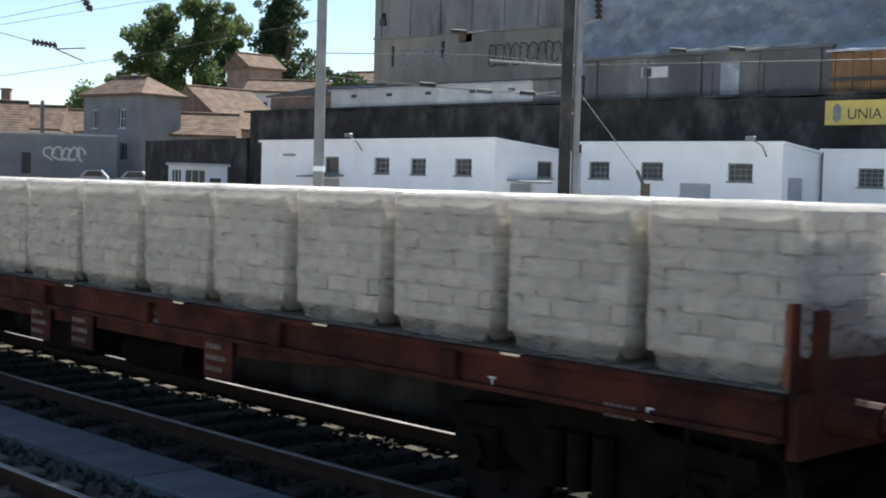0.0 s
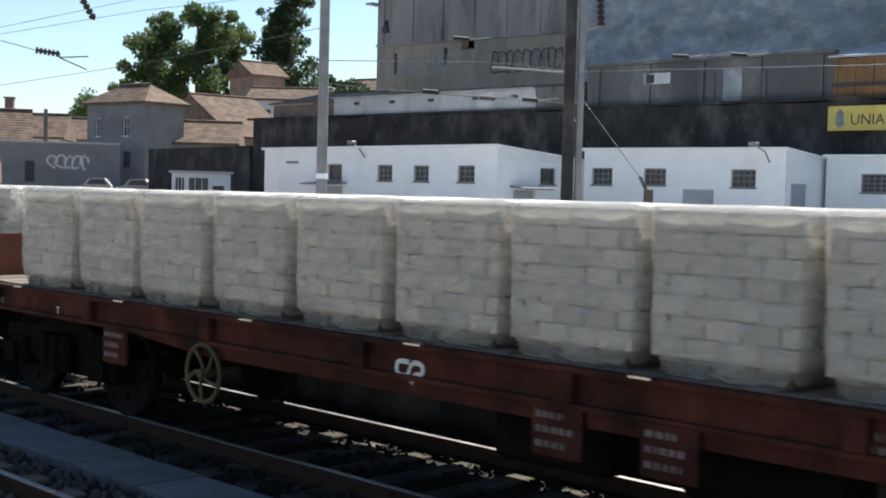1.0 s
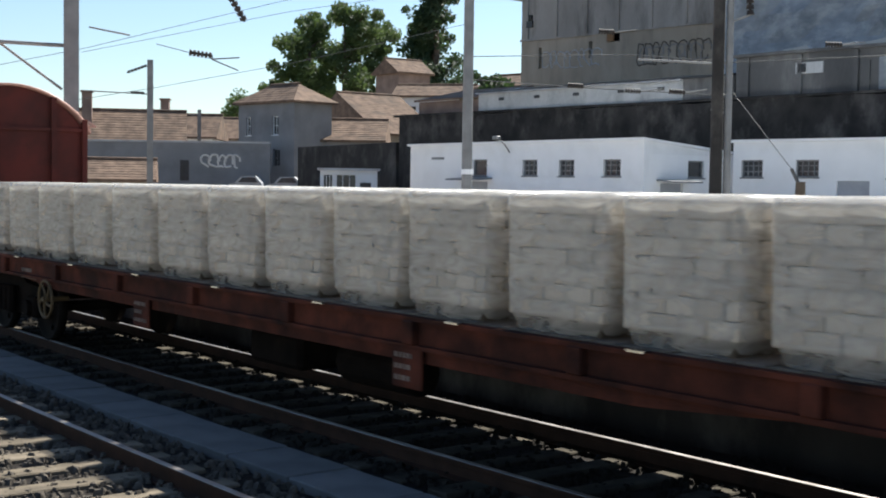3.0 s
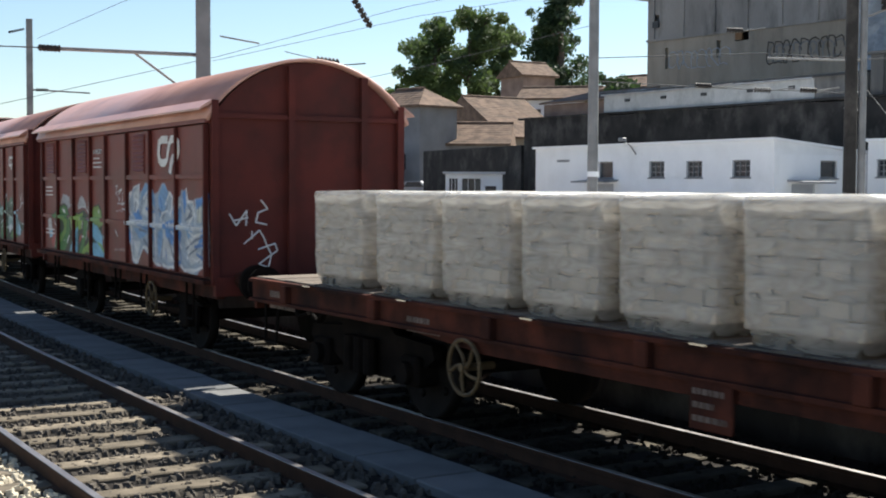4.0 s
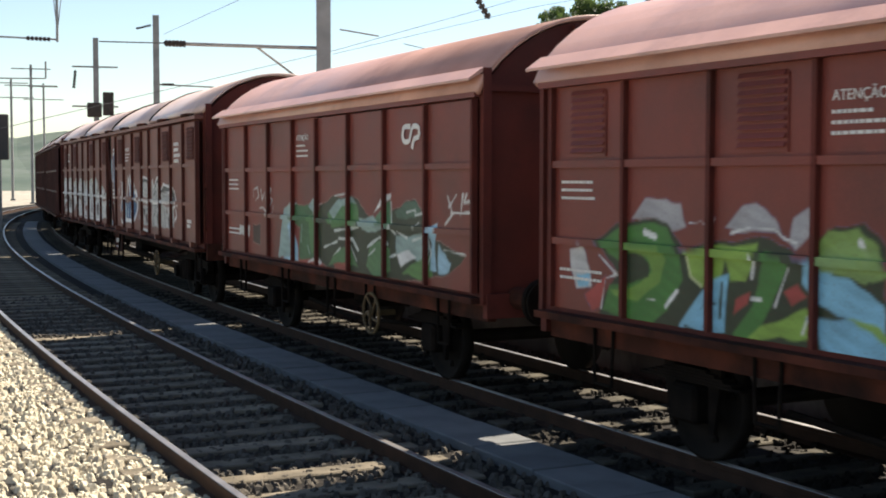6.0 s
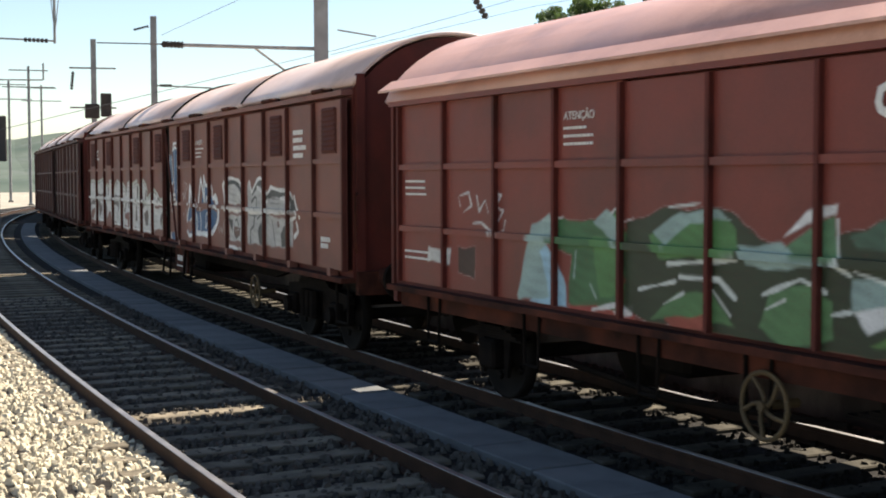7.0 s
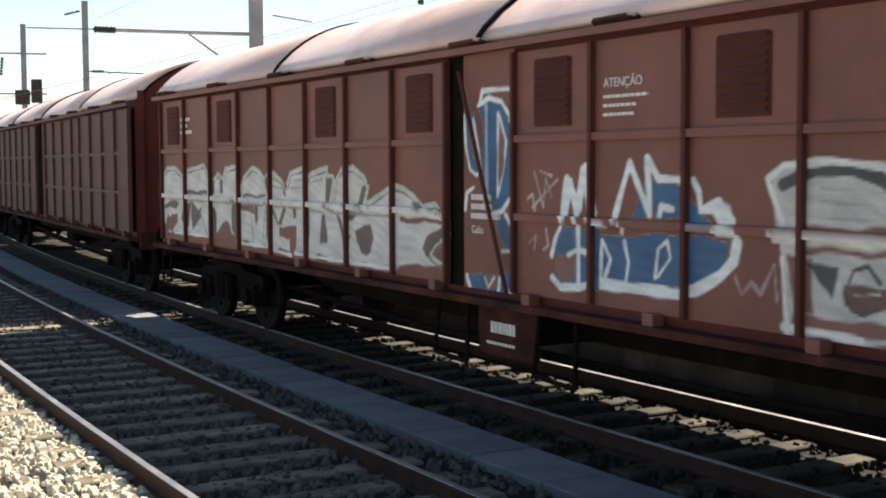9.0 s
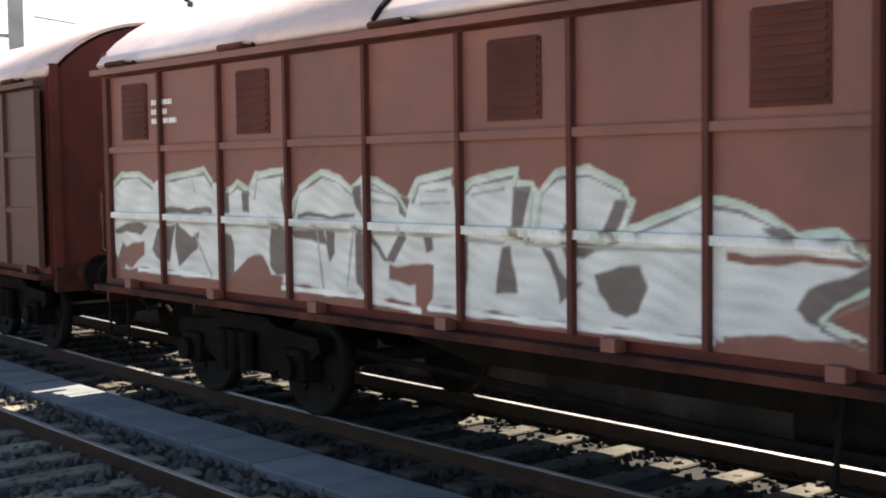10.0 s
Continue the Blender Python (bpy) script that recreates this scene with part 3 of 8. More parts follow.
def make_long_wagon(label, mat, front_design, rear_design, moving=True, full=True):
    """A long bogie wagon with four sliding wall sections, a fixed middle panel and a two-part roof."""
    w = thing("sliding_wall_wagon", label, "wagon", "sliding wall wagons")
    h = 9.52
    eave, apex = 3.42, 3.98
    outline = roof_outline(SIDE + 0.02, eave, apex, 0.1)
    body = [(-SIDE, 1.02), (-SIDE, eave - 0.05)] + [(a * 0.93, b - 0.05) for a, b in outline[1:-1]] + [(SIDE - 0.03, eave - 0.05), (SIDE - 0.03, 1.02)]
    bm = bmesh.new()
    prism(bm, body, -h, h, "x")
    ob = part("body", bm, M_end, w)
    shade_paint(ob.data, None)
    for x0, x1, lift in ((-h - 0.05, -4.8, 0.0), (-4.8, 0.0, 0.015), (0.0, 4.8, 0.0), (4.8, h + 0.05, 0.015)):
        bm = bmesh.new()
        arch(bm, [(a, b + lift) for a, b in outline], x0, x1)
        part("roof_section", bm, M_longroof, w, "pale pinkish arched sheet roof", True)
    for x in (-4.8, 0.0, 4.8):
        bm = bmesh.new()
        arch(bm, [(a * 1.005, b + 0.035) for a, b in outline], x - 0.03, x + 0.03, 0.05)
        part("roof_seam", bm, M_under, w)
    y = -SIDE - 0.04
    fine = 0.015 if full else 0.3
    bx = (1.77, 2.43)
    if full:
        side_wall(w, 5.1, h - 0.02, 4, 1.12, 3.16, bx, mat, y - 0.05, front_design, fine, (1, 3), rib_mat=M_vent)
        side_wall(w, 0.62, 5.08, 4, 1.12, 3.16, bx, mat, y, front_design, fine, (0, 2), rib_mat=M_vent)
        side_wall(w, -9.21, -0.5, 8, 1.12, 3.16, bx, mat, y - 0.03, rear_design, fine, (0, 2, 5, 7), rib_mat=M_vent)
        skin("fixed_panel", -0.28, 0.58, y + 0.015, 1.1, 3.2, mat, w, front_design, fine)
    else:
        side_wall(w, 5.1, h - 0.02, 4, 1.12, 3.16, bx, mat, y - 0.05, front_design, 0.06, ())
        side_wall(w, 0.62, 5.08, 4, 1.12, 3.16, bx, mat, y, front_design, 0.06, ())
        side_wall(w, -h + 0.02, -0.56, 8, 1.12, 3.16, bx, mat, y - 0.03, rear_design, 0.06, ())
    # Flush near-black box; its colour paints the deep shadow of the gap.
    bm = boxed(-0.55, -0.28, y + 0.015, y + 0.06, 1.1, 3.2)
    rec = part("recess", bm, M_under, w, "near-black box painting the shadowed gap beside the fixed panel")
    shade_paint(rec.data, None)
    bar("door_rail", -h, h, y - 0.1, y + 0.05, 3.2, 3.26, mat, w)
    for k in range(9):
        x = -h + 0.6 + k * 2.2
        bm = bmesh.new()
        box(bm, x - 0.22, x + 0.22, y - 0.13, y + 0.03, 3.26, 3.32, 0.02)
        part("roller_box", bm, M_flat, w)
    bar("sill", -h, h, y - 0.12, y + 0.1, 0.98, 1.04, M_flat, w)
    for k in range(12):
        x = -h + 0.7 + k * 1.62
        bar("bracket", x - 0.06, x + 0.06, y - 0.09, y + 0.02, 1.02, 1.13, mat, w, rear_design, 0.05)
    for x, way in ((h, 1), (-h, -1)):
        for yy in (-1.25, 1.25):
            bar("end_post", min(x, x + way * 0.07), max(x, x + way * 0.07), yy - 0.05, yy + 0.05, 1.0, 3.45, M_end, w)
        bar("end_sill", min(x, x + way * 0.1), max(x, x + way * 0.1), -1.3, 1.3, 0.84, 1.12, M_flat, w)
        for yy in (-0.95, 0.95):
            make_buffer(w, x + way * 0.04, way, yy)
        make_coupling(w, x + way * 0.1, way)
        if full:
            bm = bmesh.new()
            tube(bm, [(x - way * 0.1, -1.36, 0.95), (x - way * 0.1, -1.36, 0.48), (x - way * 0.5, -1.36, 0.48), (x - way * 0.5, -1.36, 0.95)], 0.018, 6)
            part("step", bm, M_under, w)
            bm = bmesh.new()
            tube(bm, [(x + way * 0.06, -1.3, 1.35), (x + way * 0.1, -1.34, 1.4), (x + way * 0.1, -1.34, 2.0), (x + way * 0.06, -1.3, 2.05)], 0.016, 6)
            part("hand_rail", bm, M_flat, w)
    # Near-black colour carries the shade beneath the sill.
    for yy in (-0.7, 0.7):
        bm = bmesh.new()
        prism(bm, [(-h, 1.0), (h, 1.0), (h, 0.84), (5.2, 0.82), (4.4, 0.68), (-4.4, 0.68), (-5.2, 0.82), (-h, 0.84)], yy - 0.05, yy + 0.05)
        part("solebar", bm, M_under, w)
    for dx in (-0.46, 1.24) if full else ():
        bm = bmesh.new()
        tube(bm, [(dx - 0.26, -1.36, 1.0), (dx - 0.3, -1.4, 0.45), (dx + 0.3, -1.4, 0.42), (dx + 0.26, -1.36, 1.0)], 0.022, 6)
        part("ladder_step", bm, M_under, w)
    if full:
        bm = boxed(-0.1, 0.86, -1.31, -1.28, 0.52, 0.98)
        part("step_plate", bm, M_flat, w)
        marks(w, 0.12, 0.82, 0.62, 1, -1.314, 0.1, 0.08, seed=14)
        marks(w, 0.05, 0.64, 0.7, 1, -1.314, 0.025, 0.08, seed=21)
        bm = bmesh.new()
        rod(bm, (-0.24, y - 0.06, 3.05), (0.56, y - 0.06, 1.1), 0.02, n=8)
        part("slanting_rod", bm, M_vent, w, "dark slanting rod across the fixed panel")
        make_handwheel(w, 5.43, 0.56, -1.36, M_yellowed)
        lettering(w, "ATENÇÃO", 1.87, 2.8, 0.1, y - 0.005, M_mark)
        marks(w, 1.87, 2.74, 0.55, 3, y - 0.004, seed=15)
        marks(w, h - 2.0, 2.85, 0.55, 4, y - 0.054, 0.06, 0.1, seed=16)
        marks(w, -h + 1.2, 2.9, 0.5, 3, y - 0.034, 0.05, 0.09, seed=17)
        marks(w, h - 0.9, 1.5, 0.4, 2, y - 0.054, 0.06, 0.08, seed=19)
        marks(w, -0.14, 1.95, 0.5, 3, y + 0.011, 0.05, 0.085, seed=18)
        lettering(w, "Gabs", -0.14, 1.6, 0.1, y + 0.011, M_mark)
    bm = bmesh.new()
    box(bm, -1.6, -0.6, -0.6, 0.6, 0.42, 0.72, 0.06)
    tube(bm, [(-6, -0.7, 0.6), (-2, -0.8, 0.5), (3, -0.8, 0.5), (6, -0.7, 0.6)], 0.03, 6)
    part("brake_gear", bm, M_under, w)
    for x in (7.3, -7.3):
        make_bogie(w, x, moving)
    return w


def make_flat(label, length, pivots, boards, moving=True, wheel_x=0.0, stencils=(), letters=(), plates=()):
    """A bogie flat wagon with a plank deck, deep solebars and, on some, steel end boards."""
    w = thing("flat_wagon", label, "wagon", "flat wagons")
    h = length / 2
    bm = bmesh.new()
    box(bm, -h, h, -1.3, 1.3, 1.1, 1.16)
    part("deck_frame", bm, M_flat, w)
    n = int(length / 0.24)
    step = length / n
    bm = bmesh.new()
    box(bm, -step / 2 + 0.006, step / 2 - 0.006, -1.33, 1.33, 0, 0.045, 0.006)
    me = mesh_of("deck_plank", bm, M_plank)
    for k in range(n):
        place("deck_plank", me, w, pose(-h + (k + 0.5) * step, 0, 1.161 + 0.004 * math.sin(k * 2.4)))
    for y in (-1.35, 1.35):
        s = 1 if y < 0 else -1
        bm = bmesh.new()
        prism(bm, [(-h, 1.19), (h, 1.19), (h, 0.93), (h - 3.4, 0.92), (h - 4.6, 0.83), (-h + 4.6, 0.83), (-h + 3.4, 0.92), (-h, 0.93)], y - 0.02, y + 0.02)
        part("solebar", bm, M_flat, w, "deep rusty red-brown side beam")
        for z in (1.17, 0.95):
            bm = boxed(-h, h, y - s * 0.07, y, z - 0.015, z + 0.02)
            part("flange", bm, M_flat, w)
        for k in range(int(length / 1.9)):
            x = -h + 0.9 + k * 1.9
            bm = boxed(x - 0.07, x + 0.07, y - s * 0.09, y, 0.97, 1.16, bevel=0.01)
            part("stake_pocket", bm, M_flat, w)
            bm = boxed(x + 0.5, x + 0.66, y - s * 0.1, y - s * 0.04, 1.185, 1.2)
            part("lashing_ring", bm, M_tread, w)
    for x, way in ((h, 1), (-h, -1)):
        bm = boxed(min(x, x + way * 0.06), max(x, x + way * 0.06), -1.32, 1.32, 0.84, 1.19)
        part("end_sill", bm, M_flat, w)
        for y in (-0.95, 0.95):
            make_buffer(w, x + way * 0.06, way, y)
        make_coupling(w, x + way * 0.06, way)
        if boards:
            bm = bmesh.new()
            out = [(-1.3, 1.19), (1.3, 1.19), (1.3, 1.66), (0.32, 1.66), (0.22, 1.58), (0.1, 1.6), (0.05, 1.66), (-1.3, 1.66)]
            prism(bm, out, x - way * 0.05, x - way * 0.01, "x")
            eb = part("end_board", bm, M_board, w, "hinged orange-brown steel end board")
            bm = bmesh.new()
            prism(bm, out, x - way * 0.008, x + way * 0.012, "x")
            part("backing_plate", bm, M_flat, eb, "dark plate on the outer face")
            for y in (-1.1, 0.0, 1.1):
                part("stiffener", boxed(min(x + way * 0.012, x + way * 0.07), max(x + way * 0.012, x + way * 0.07), y - 0.06, y + 0.06, 1.1, 1.62), M_flat, eb)
        bm = bmesh.new()
        xx = x - way * 0.45
        tube(bm, [(xx - 0.16, -1.34, 0.93), (xx - 0.13, -1.36, 0.5), (xx + 0.13, -1.36, 0.5), (xx + 0.16, -1.34, 0.93)], 0.017, 6)
        part("step", bm, M_under, w)
    for x in pivots:
        make_bogie(w, x, moving)
    make_handwheel(w, wheel_x, 0.7, -1.42, M_yellowed)
    for k, (x, z, wd, n, hh) in enumerate(stencils):
        marks(w, x, z, wd, n, -1.376, hh, hh * 1.7, M_fade, 30 + k)
    for x, z, text in letters:
        lettering(w, text, x, z, 0.12, -1.376, M_mark)
    for x in plates:
        pl = part("label_plate", boxed(x - 0.2, x + 0.2, -1.42, -1.39, 0.62, 0.96, bevel=0.01), M_flat, w, "rusty hanging label plate")
        marks(w, x - 0.16, 0.9, 0.32, 3, -1.422, 0.04, 0.09, M_fade, int(x * 10) + 50)
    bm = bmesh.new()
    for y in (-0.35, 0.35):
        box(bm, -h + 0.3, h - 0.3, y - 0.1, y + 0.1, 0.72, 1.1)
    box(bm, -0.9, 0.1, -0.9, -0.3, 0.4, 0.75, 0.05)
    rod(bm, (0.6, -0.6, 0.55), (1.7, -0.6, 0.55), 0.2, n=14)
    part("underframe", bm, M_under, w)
    return w


M_fade = surface("faded pale stencil paint", (0.09, 0.065, 0.053), (0.2, 0.15, 0.125), 6, 0.8, bump=0)
M_yellowed = surface("old yellow paint", (0.07, 0.045, 0.02), (0.13, 0.085, 0.038), 4, 0.7, bump=0.1)
M_shadow = surface("joint shade core", (0.12, 0.11, 0.098), (0.18, 0.165, 0.148), 6, 0.9, bump=0.2)
M_board = surface("orange-brown steel board", (0.14, 0.045, 0.024), (0.2, 0.066, 0.034), 2, 0.7, bump=0.15, stain=(0.14, 0.05, 0.03))


def film_material():
    m, nt, p = nodes_of("milky stretch film")
    N = nt.nodes
    tc, mp = N.new("ShaderNodeTexCoord"), N.new("ShaderNodeMapping")
    mp.inputs["Scale"].default_value = (1, 1, 3.5)
    n1 = N.new("ShaderNodeTexNoise")
    n1.inputs["Scale"].default_value, n1.inputs["Detail"].default_value, n1.inputs["Distortion"].default_value = 3.0, 5, 1.2
    link(nt, tc.outputs["Object"], mp.inputs["Vector"])
    link(nt, mp.outputs[0], n1.inputs["Vector"])
    bp = N.new("ShaderNodeBump")
    bp.inputs["Strength"].default_value, bp.inputs["Distance"].default_value = 0.4, 0.03
    link(nt, n1.outputs["Fac"], bp.inputs["Height"])
    p.inputs["Base Color"].default_value = (0.7, 0.67, 0.625, 1)
    p.inputs["Roughness"].default_value = 0.28
    link(nt, bp.outputs[0], p.inputs["Normal"])
    tr, mx = N.new("ShaderNodeBsdfTransparent"), N.new("ShaderNodeMixShader")
    tl, m2 = N.new("ShaderNodeBsdfTranslucent"), N.new("ShaderNodeMixShader")
    tl.inputs["Color"].default_value = (0.82, 0.78, 0.7, 1)
    m2.inputs["Fac"].default_value = 0.28
    link(nt, p.outputs[0], m2.inputs[1])
    link(nt, tl.outputs[0], m2.inputs[2])
    mr = N.new("ShaderNodeMapRange")
    mr.inputs["From Min"].default_value, mr.inputs["From Max"].default_value = 0.35, 0.65
    mr.inputs["To Min"].default_value, mr.inputs["To Max"].default_value = 0.27, 0.5
    link(nt, n1.outputs["Fac"], mr.inputs["Value"])
    link(nt, mr.outputs[0], mx.inputs["Fac"])
    link(nt, tr.outputs[0], mx.inputs[1])
    link(nt, m2.outputs[0], mx.inputs[2])
    link(nt, mx.outputs[0], N["Material Output"].inputs["Surface"])
    return m


M_film = film_material()


def film_mesh(lx, ly, hz, seed):
    """A loose skin round a stack: wrinkled sides, drawn in over the pallet at the foot."""
    rnd = random.Random(seed)
    bm = bmesh.new()
    bmesh.ops.create_grid(bm, x_segments=1, y_segments=1, size=0.5)
    bm.clear()
    levels = [0.0, 0.06, 0.13, 0.2, 0.32, 0.46, 0.6, 0.74, 0.86, 0.94, 1.0]
    n = 44
    rings = []
    for q in levels:
        ring = []
        draw = 1.0 - 0.07 * max(0, (0.17 - q) / 0.17) - 0.03 * max(0, (q - 0.94) / 0.06)
        wide = 1.0 - 0.13 * max(0, (0.2 - q) / 0.2) + 0.05 * max(0, (q - 0.74) / 0.26)
        for i in range(n):
            a = 2 * math.pi * i / n
            c, s = math.cos(a), math.sin(a)
            k = 1 / (abs(c) ** 10 + abs(s) ** 10) ** (1 / 10)
            w = 0.012 * noise.noise(Vector((c * k * 3 + seed, s * k * 3, q * 7)))
            ring.append(bm.verts.new((c * k * (lx / 2 * draw * wide + w), s * k * (ly / 2 * draw + w), q * hz + 0.006 * noise.noise(Vector((c * 4 + seed, s * 4, q))))))
        rings.append(ring)
    for r0, r1 in zip(rings[:-1], rings[1:]):
        for i in range(n):
            bm.faces.new((r0[i], r0[(i + 1) % n], r1[(i + 1) % n], r1[i]))
    top = bm.verts.new((0, 0, hz + 0.012))
    for i in range(n):
        bm.faces.new((rings[-1][i], rings[-1][(i + 1) % n], top))
    return mesh_of("film", bm, M_film, True)


def block_mesh(lx, ly, lz):
    bm = bmesh.new()
    box(bm, -lx / 2, lx / 2, -ly / 2, ly / 2, -lz / 2, lz / 2, 0.008)
    return mesh_of("block", bm, M_block)


LOAD_H = 0.97
FILMS = [film_mesh(1.06, 1.2, LOAD_H, k) for k in range(4)]
BLOCK = block_mesh(0.235, 0.18, 0.116)
HALF = block_mesh(0.11, 0.18, 0.116)


def make_load(seed):
    """A pallet of pale blocks under milky stretch film, its origin at the foot."""
    rnd = random.Random(seed)
    ob = thing("block_pallet", "pallet of pale building blocks wrapped in milky film", "pallet load", "pallet loads on the flat wagons")
    bm = bmesh.new()
    prism(bm, [(-0.43, 0.1), (-0.43, 0.0), (-0.36, 0.0), (-0.36, 0.075), (-0.06, 0.075), (-0.06, 0.0), (0.06, 0.0), (0.06, 0.075), (0.36, 0.075), (0.36, 0.0), (0.43, 0.0), (0.43, 0.1)], -0.52, 0.52)
    part("pallet", bm, M_wood, ob, "rough wooden pallet")
    # Grey core behind the blocks stands in for shade in their gaps.
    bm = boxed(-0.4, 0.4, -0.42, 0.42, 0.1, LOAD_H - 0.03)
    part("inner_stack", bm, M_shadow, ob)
    for c in range(7):
        z = 0.1 + 0.0605 + c * 0.121
        shift = 0.13 if c % 2 else 0.0
        for side in (-1,):
            xs = [-0.366, -0.122, 0.122, 0.366] if not shift else [-0.43, -0.244, 0.0, 0.244, 0.43]
            for x in xs:
                place("block", BLOCK if abs(x) < 0.42 else HALF, ob, pose(x + rnd.uniform(-0.006, 0.006), side * (0.46 + rnd.uniform(-0.01, 0.01)), z, rnd.uniform(-1, 1), rnd.uniform(-0.6, 0.6), rnd.uniform(-1.5, 1.5)))
        for yy in (-0.24, 0.02, 0.27):
            place("block", BLOCK, ob, pose(0.4 + rnd.uniform(-0.01, 0.01), yy + (0.06 if shift else 0), z, 0, 0, 90 + rnd.uniform(-1.5, 1.5)))
    f = new("film", FILMS[seed % 4])
    f.parent = ob
    f["label"] = "wrinkled milky stretch film"
    return ob


RIDES = []  # (thing, metres ahead of the train's mark, wheel base, pose on its wagon)


def on_track(ob, ahead, base, local=None):
    RIDES.append((ob, ahead, base, local or Matrix.Identity(4)))
    return ob

# ---------------------------------------------------------------- sprayed letters on the wagon sides
def paint_van_one(add):
    add("fill", (0.34, 0.34, 0.36), 0, [(-3.15, 1.91), (-3.0, 2.05), (-2.71, 2.07), (-2.54, 2.03), (-2.46, 1.87), (-2.63, 1.82), (-2.92, 1.9)])
    add("fill", (0.34, 0.34, 0.36), 0, [(-2.01, 1.88), (-1.86, 2.01), (-1.69, 2.05), (-1.49, 1.96), (-1.43, 1.85), (-1.8, 1.84)])
    add("fill", (0.34, 0.34, 0.36), 0, [(-1.35, 1.79), (-1.32, 1.96), (-1.19, 2.02), (-1.11, 1.97), (-1.13, 1.87), (-1.29, 1.75)])
    add("fill", (0.015, 0.035, 0.016), 0, [(-3.66, 1.71), (-3.38, 1.84), (-3.0, 1.91), (-2.71, 1.88), (-2.5, 1.7), (-2.17, 1.75), (-1.65, 1.81), (-1.34, 1.75), (-1.18, 1.65), (-1.11, 1.8), (-0.93, 1.92), (-0.69, 1.93), (-0.51, 1.79), (-0.49, 1.06), (-0.81, 1.0), (-1.11, 1.07), (-1.9, 0.99), (-2.62, 1.0), (-3.21, 1.02), (-3.61, 1.07), (-3.53, 1.27), (-3.33, 1.47)])
    add("fill", (0.045, 0.18, 0.035), 0, [(-3.62, 1.7), (-3.34, 1.81), (-3.0, 1.88), (-2.72, 1.84), (-2.56, 1.65), (-2.52, 1.44), (-2.69, 1.21), (-2.94, 1.05), (-3.25, 1.07), (-3.55, 1.14), (-3.47, 1.35), (-3.1, 1.4), (-2.92, 1.5), (-2.99, 1.63), (-3.22, 1.61), (-3.33, 1.56)])
    add("fill", (0.15, 0.29, 0.05), 0, [(-3.26, 1.7), (-2.81, 1.7), (-2.72, 1.6), (-2.78, 1.42), (-3.06, 1.26), (-3.41, 1.26), (-3.45, 1.3), (-3.06, 1.38), (-2.88, 1.5), (-2.95, 1.61), (-3.22, 1.62)])
    add("fill", (0.015, 0.035, 0.016), 0, [(-3.16, 1.53), (-3.03, 1.62), (-2.92, 1.56), (-2.93, 1.45), (-3.06, 1.4), (-3.15, 1.44)])
    add("fill", (0.36, 0.05, 0.045), 0, [(-3.82, 1.25), (-3.52, 1.41), (-3.59, 1.17), (-3.71, 1.12)])
    add("fill", (0.5, 0.5, 0.5), 0, [(-4.05, 1.62), (-3.87, 1.65), (-3.77, 1.49), (-3.71, 1.33), (-3.95, 1.28), (-4.03, 1.43)])
    add("fill", (0.2, 0.47, 0.64), 0, [(-3.95, 1.41), (-3.74, 1.44), (-3.76, 1.32), (-3.92, 1.3)])
    add("fill", (0.45, 0.6, 0.66), 0, [(-3.65, 1.02), (-3.17, 1.07), (-2.94, 0.98), (-3.29, 0.97)])
    add("fill", (0.22, 0.38, 0.06), 0, [(-2.45, 1.66), (-2.3, 1.71), (-1.68, 1.77), (-1.69, 1.66), (-1.8, 1.49), (-1.97, 1.48), (-2.03, 1.63), (-2.07, 1.49), (-2.29, 1.42), (-2.44, 1.49)])
    add("fill", (0.2, 0.47, 0.64), 0, [(-2.15, 1.5), (-1.99, 1.52), (-2.01, 1.02), (-2.59, 1.0), (-2.52, 1.14), (-2.32, 1.35)])
    add("line", (0.015, 0.035, 0.016), 0.022, [(-2.29, 1.25), (-2.24, 1.31), (-2.13, 1.31)])
    add("line", (0.015, 0.035, 0.016), 0.02, [(-2.47, 1.11), (-2.28, 1.08), (-2.01, 1.1)])
    add("line", (0.015, 0.035, 0.016), 0.03, [(-2.05, 1.47), (-2.07, 1.22)])
    add("fill", (0.045, 0.18, 0.035), 0, [(-1.62, 1.71), (-1.48, 1.69), (-1.38, 1.62), (-1.53, 1.34), (-1.67, 1.14), (-1.84, 1.04), (-1.92, 1.12), (-1.73, 1.32), (-1.65, 1.5)])
    add("fill", (0.22, 0.38, 0.06), 0, [(-1.64, 1.19), (-1.2, 1.35), (-1.11, 1.28), (-1.13, 1.14), (-1.44, 1.15), (-1.78, 1.04), (-1.9, 1.01)])
    add("fill", (0.36, 0.05, 0.045), 0, [(-1.91, 1.35), (-1.74, 1.43), (-1.78, 1.33), (-1.91, 1.26)])
    add("fill", (0.36, 0.05, 0.045), 0, [(-1.42, 1.44), (-1.28, 1.51), (-1.19, 1.43), (-1.33, 1.36)])
    add("fill", (0.2, 0.47, 0.64), 0, [(-1.95, 0.99), (-1.66, 1.05), (-1.39, 0.97), (-1.78, 0.96)])
    add("fill", (0.2, 0.33, 0.08), 0, [(-1.13, 1.76), (-1.01, 1.88), (-0.74, 1.91), (-0.57, 1.79), (-0.53, 1.62), (-0.73, 1.64), (-1.0, 1.66)])
    add("fill", (0.2, 0.47, 0.64), 0, [(-1.22, 1.65), (-1.08, 1.71), (-0.71, 1.73), (-0.72, 1.66), (-0.92, 1.64), (-0.97, 1.59), (-0.82, 1.57), (-0.5, 1.45), (-0.49, 1.1), (-0.81, 1.01), (-1.06, 1.09), (-1.09, 1.21), (-0.82, 1.21), (-0.76, 1.28), (-0.87, 1.34), (-1.12, 1.43), (-1.23, 1.53)])
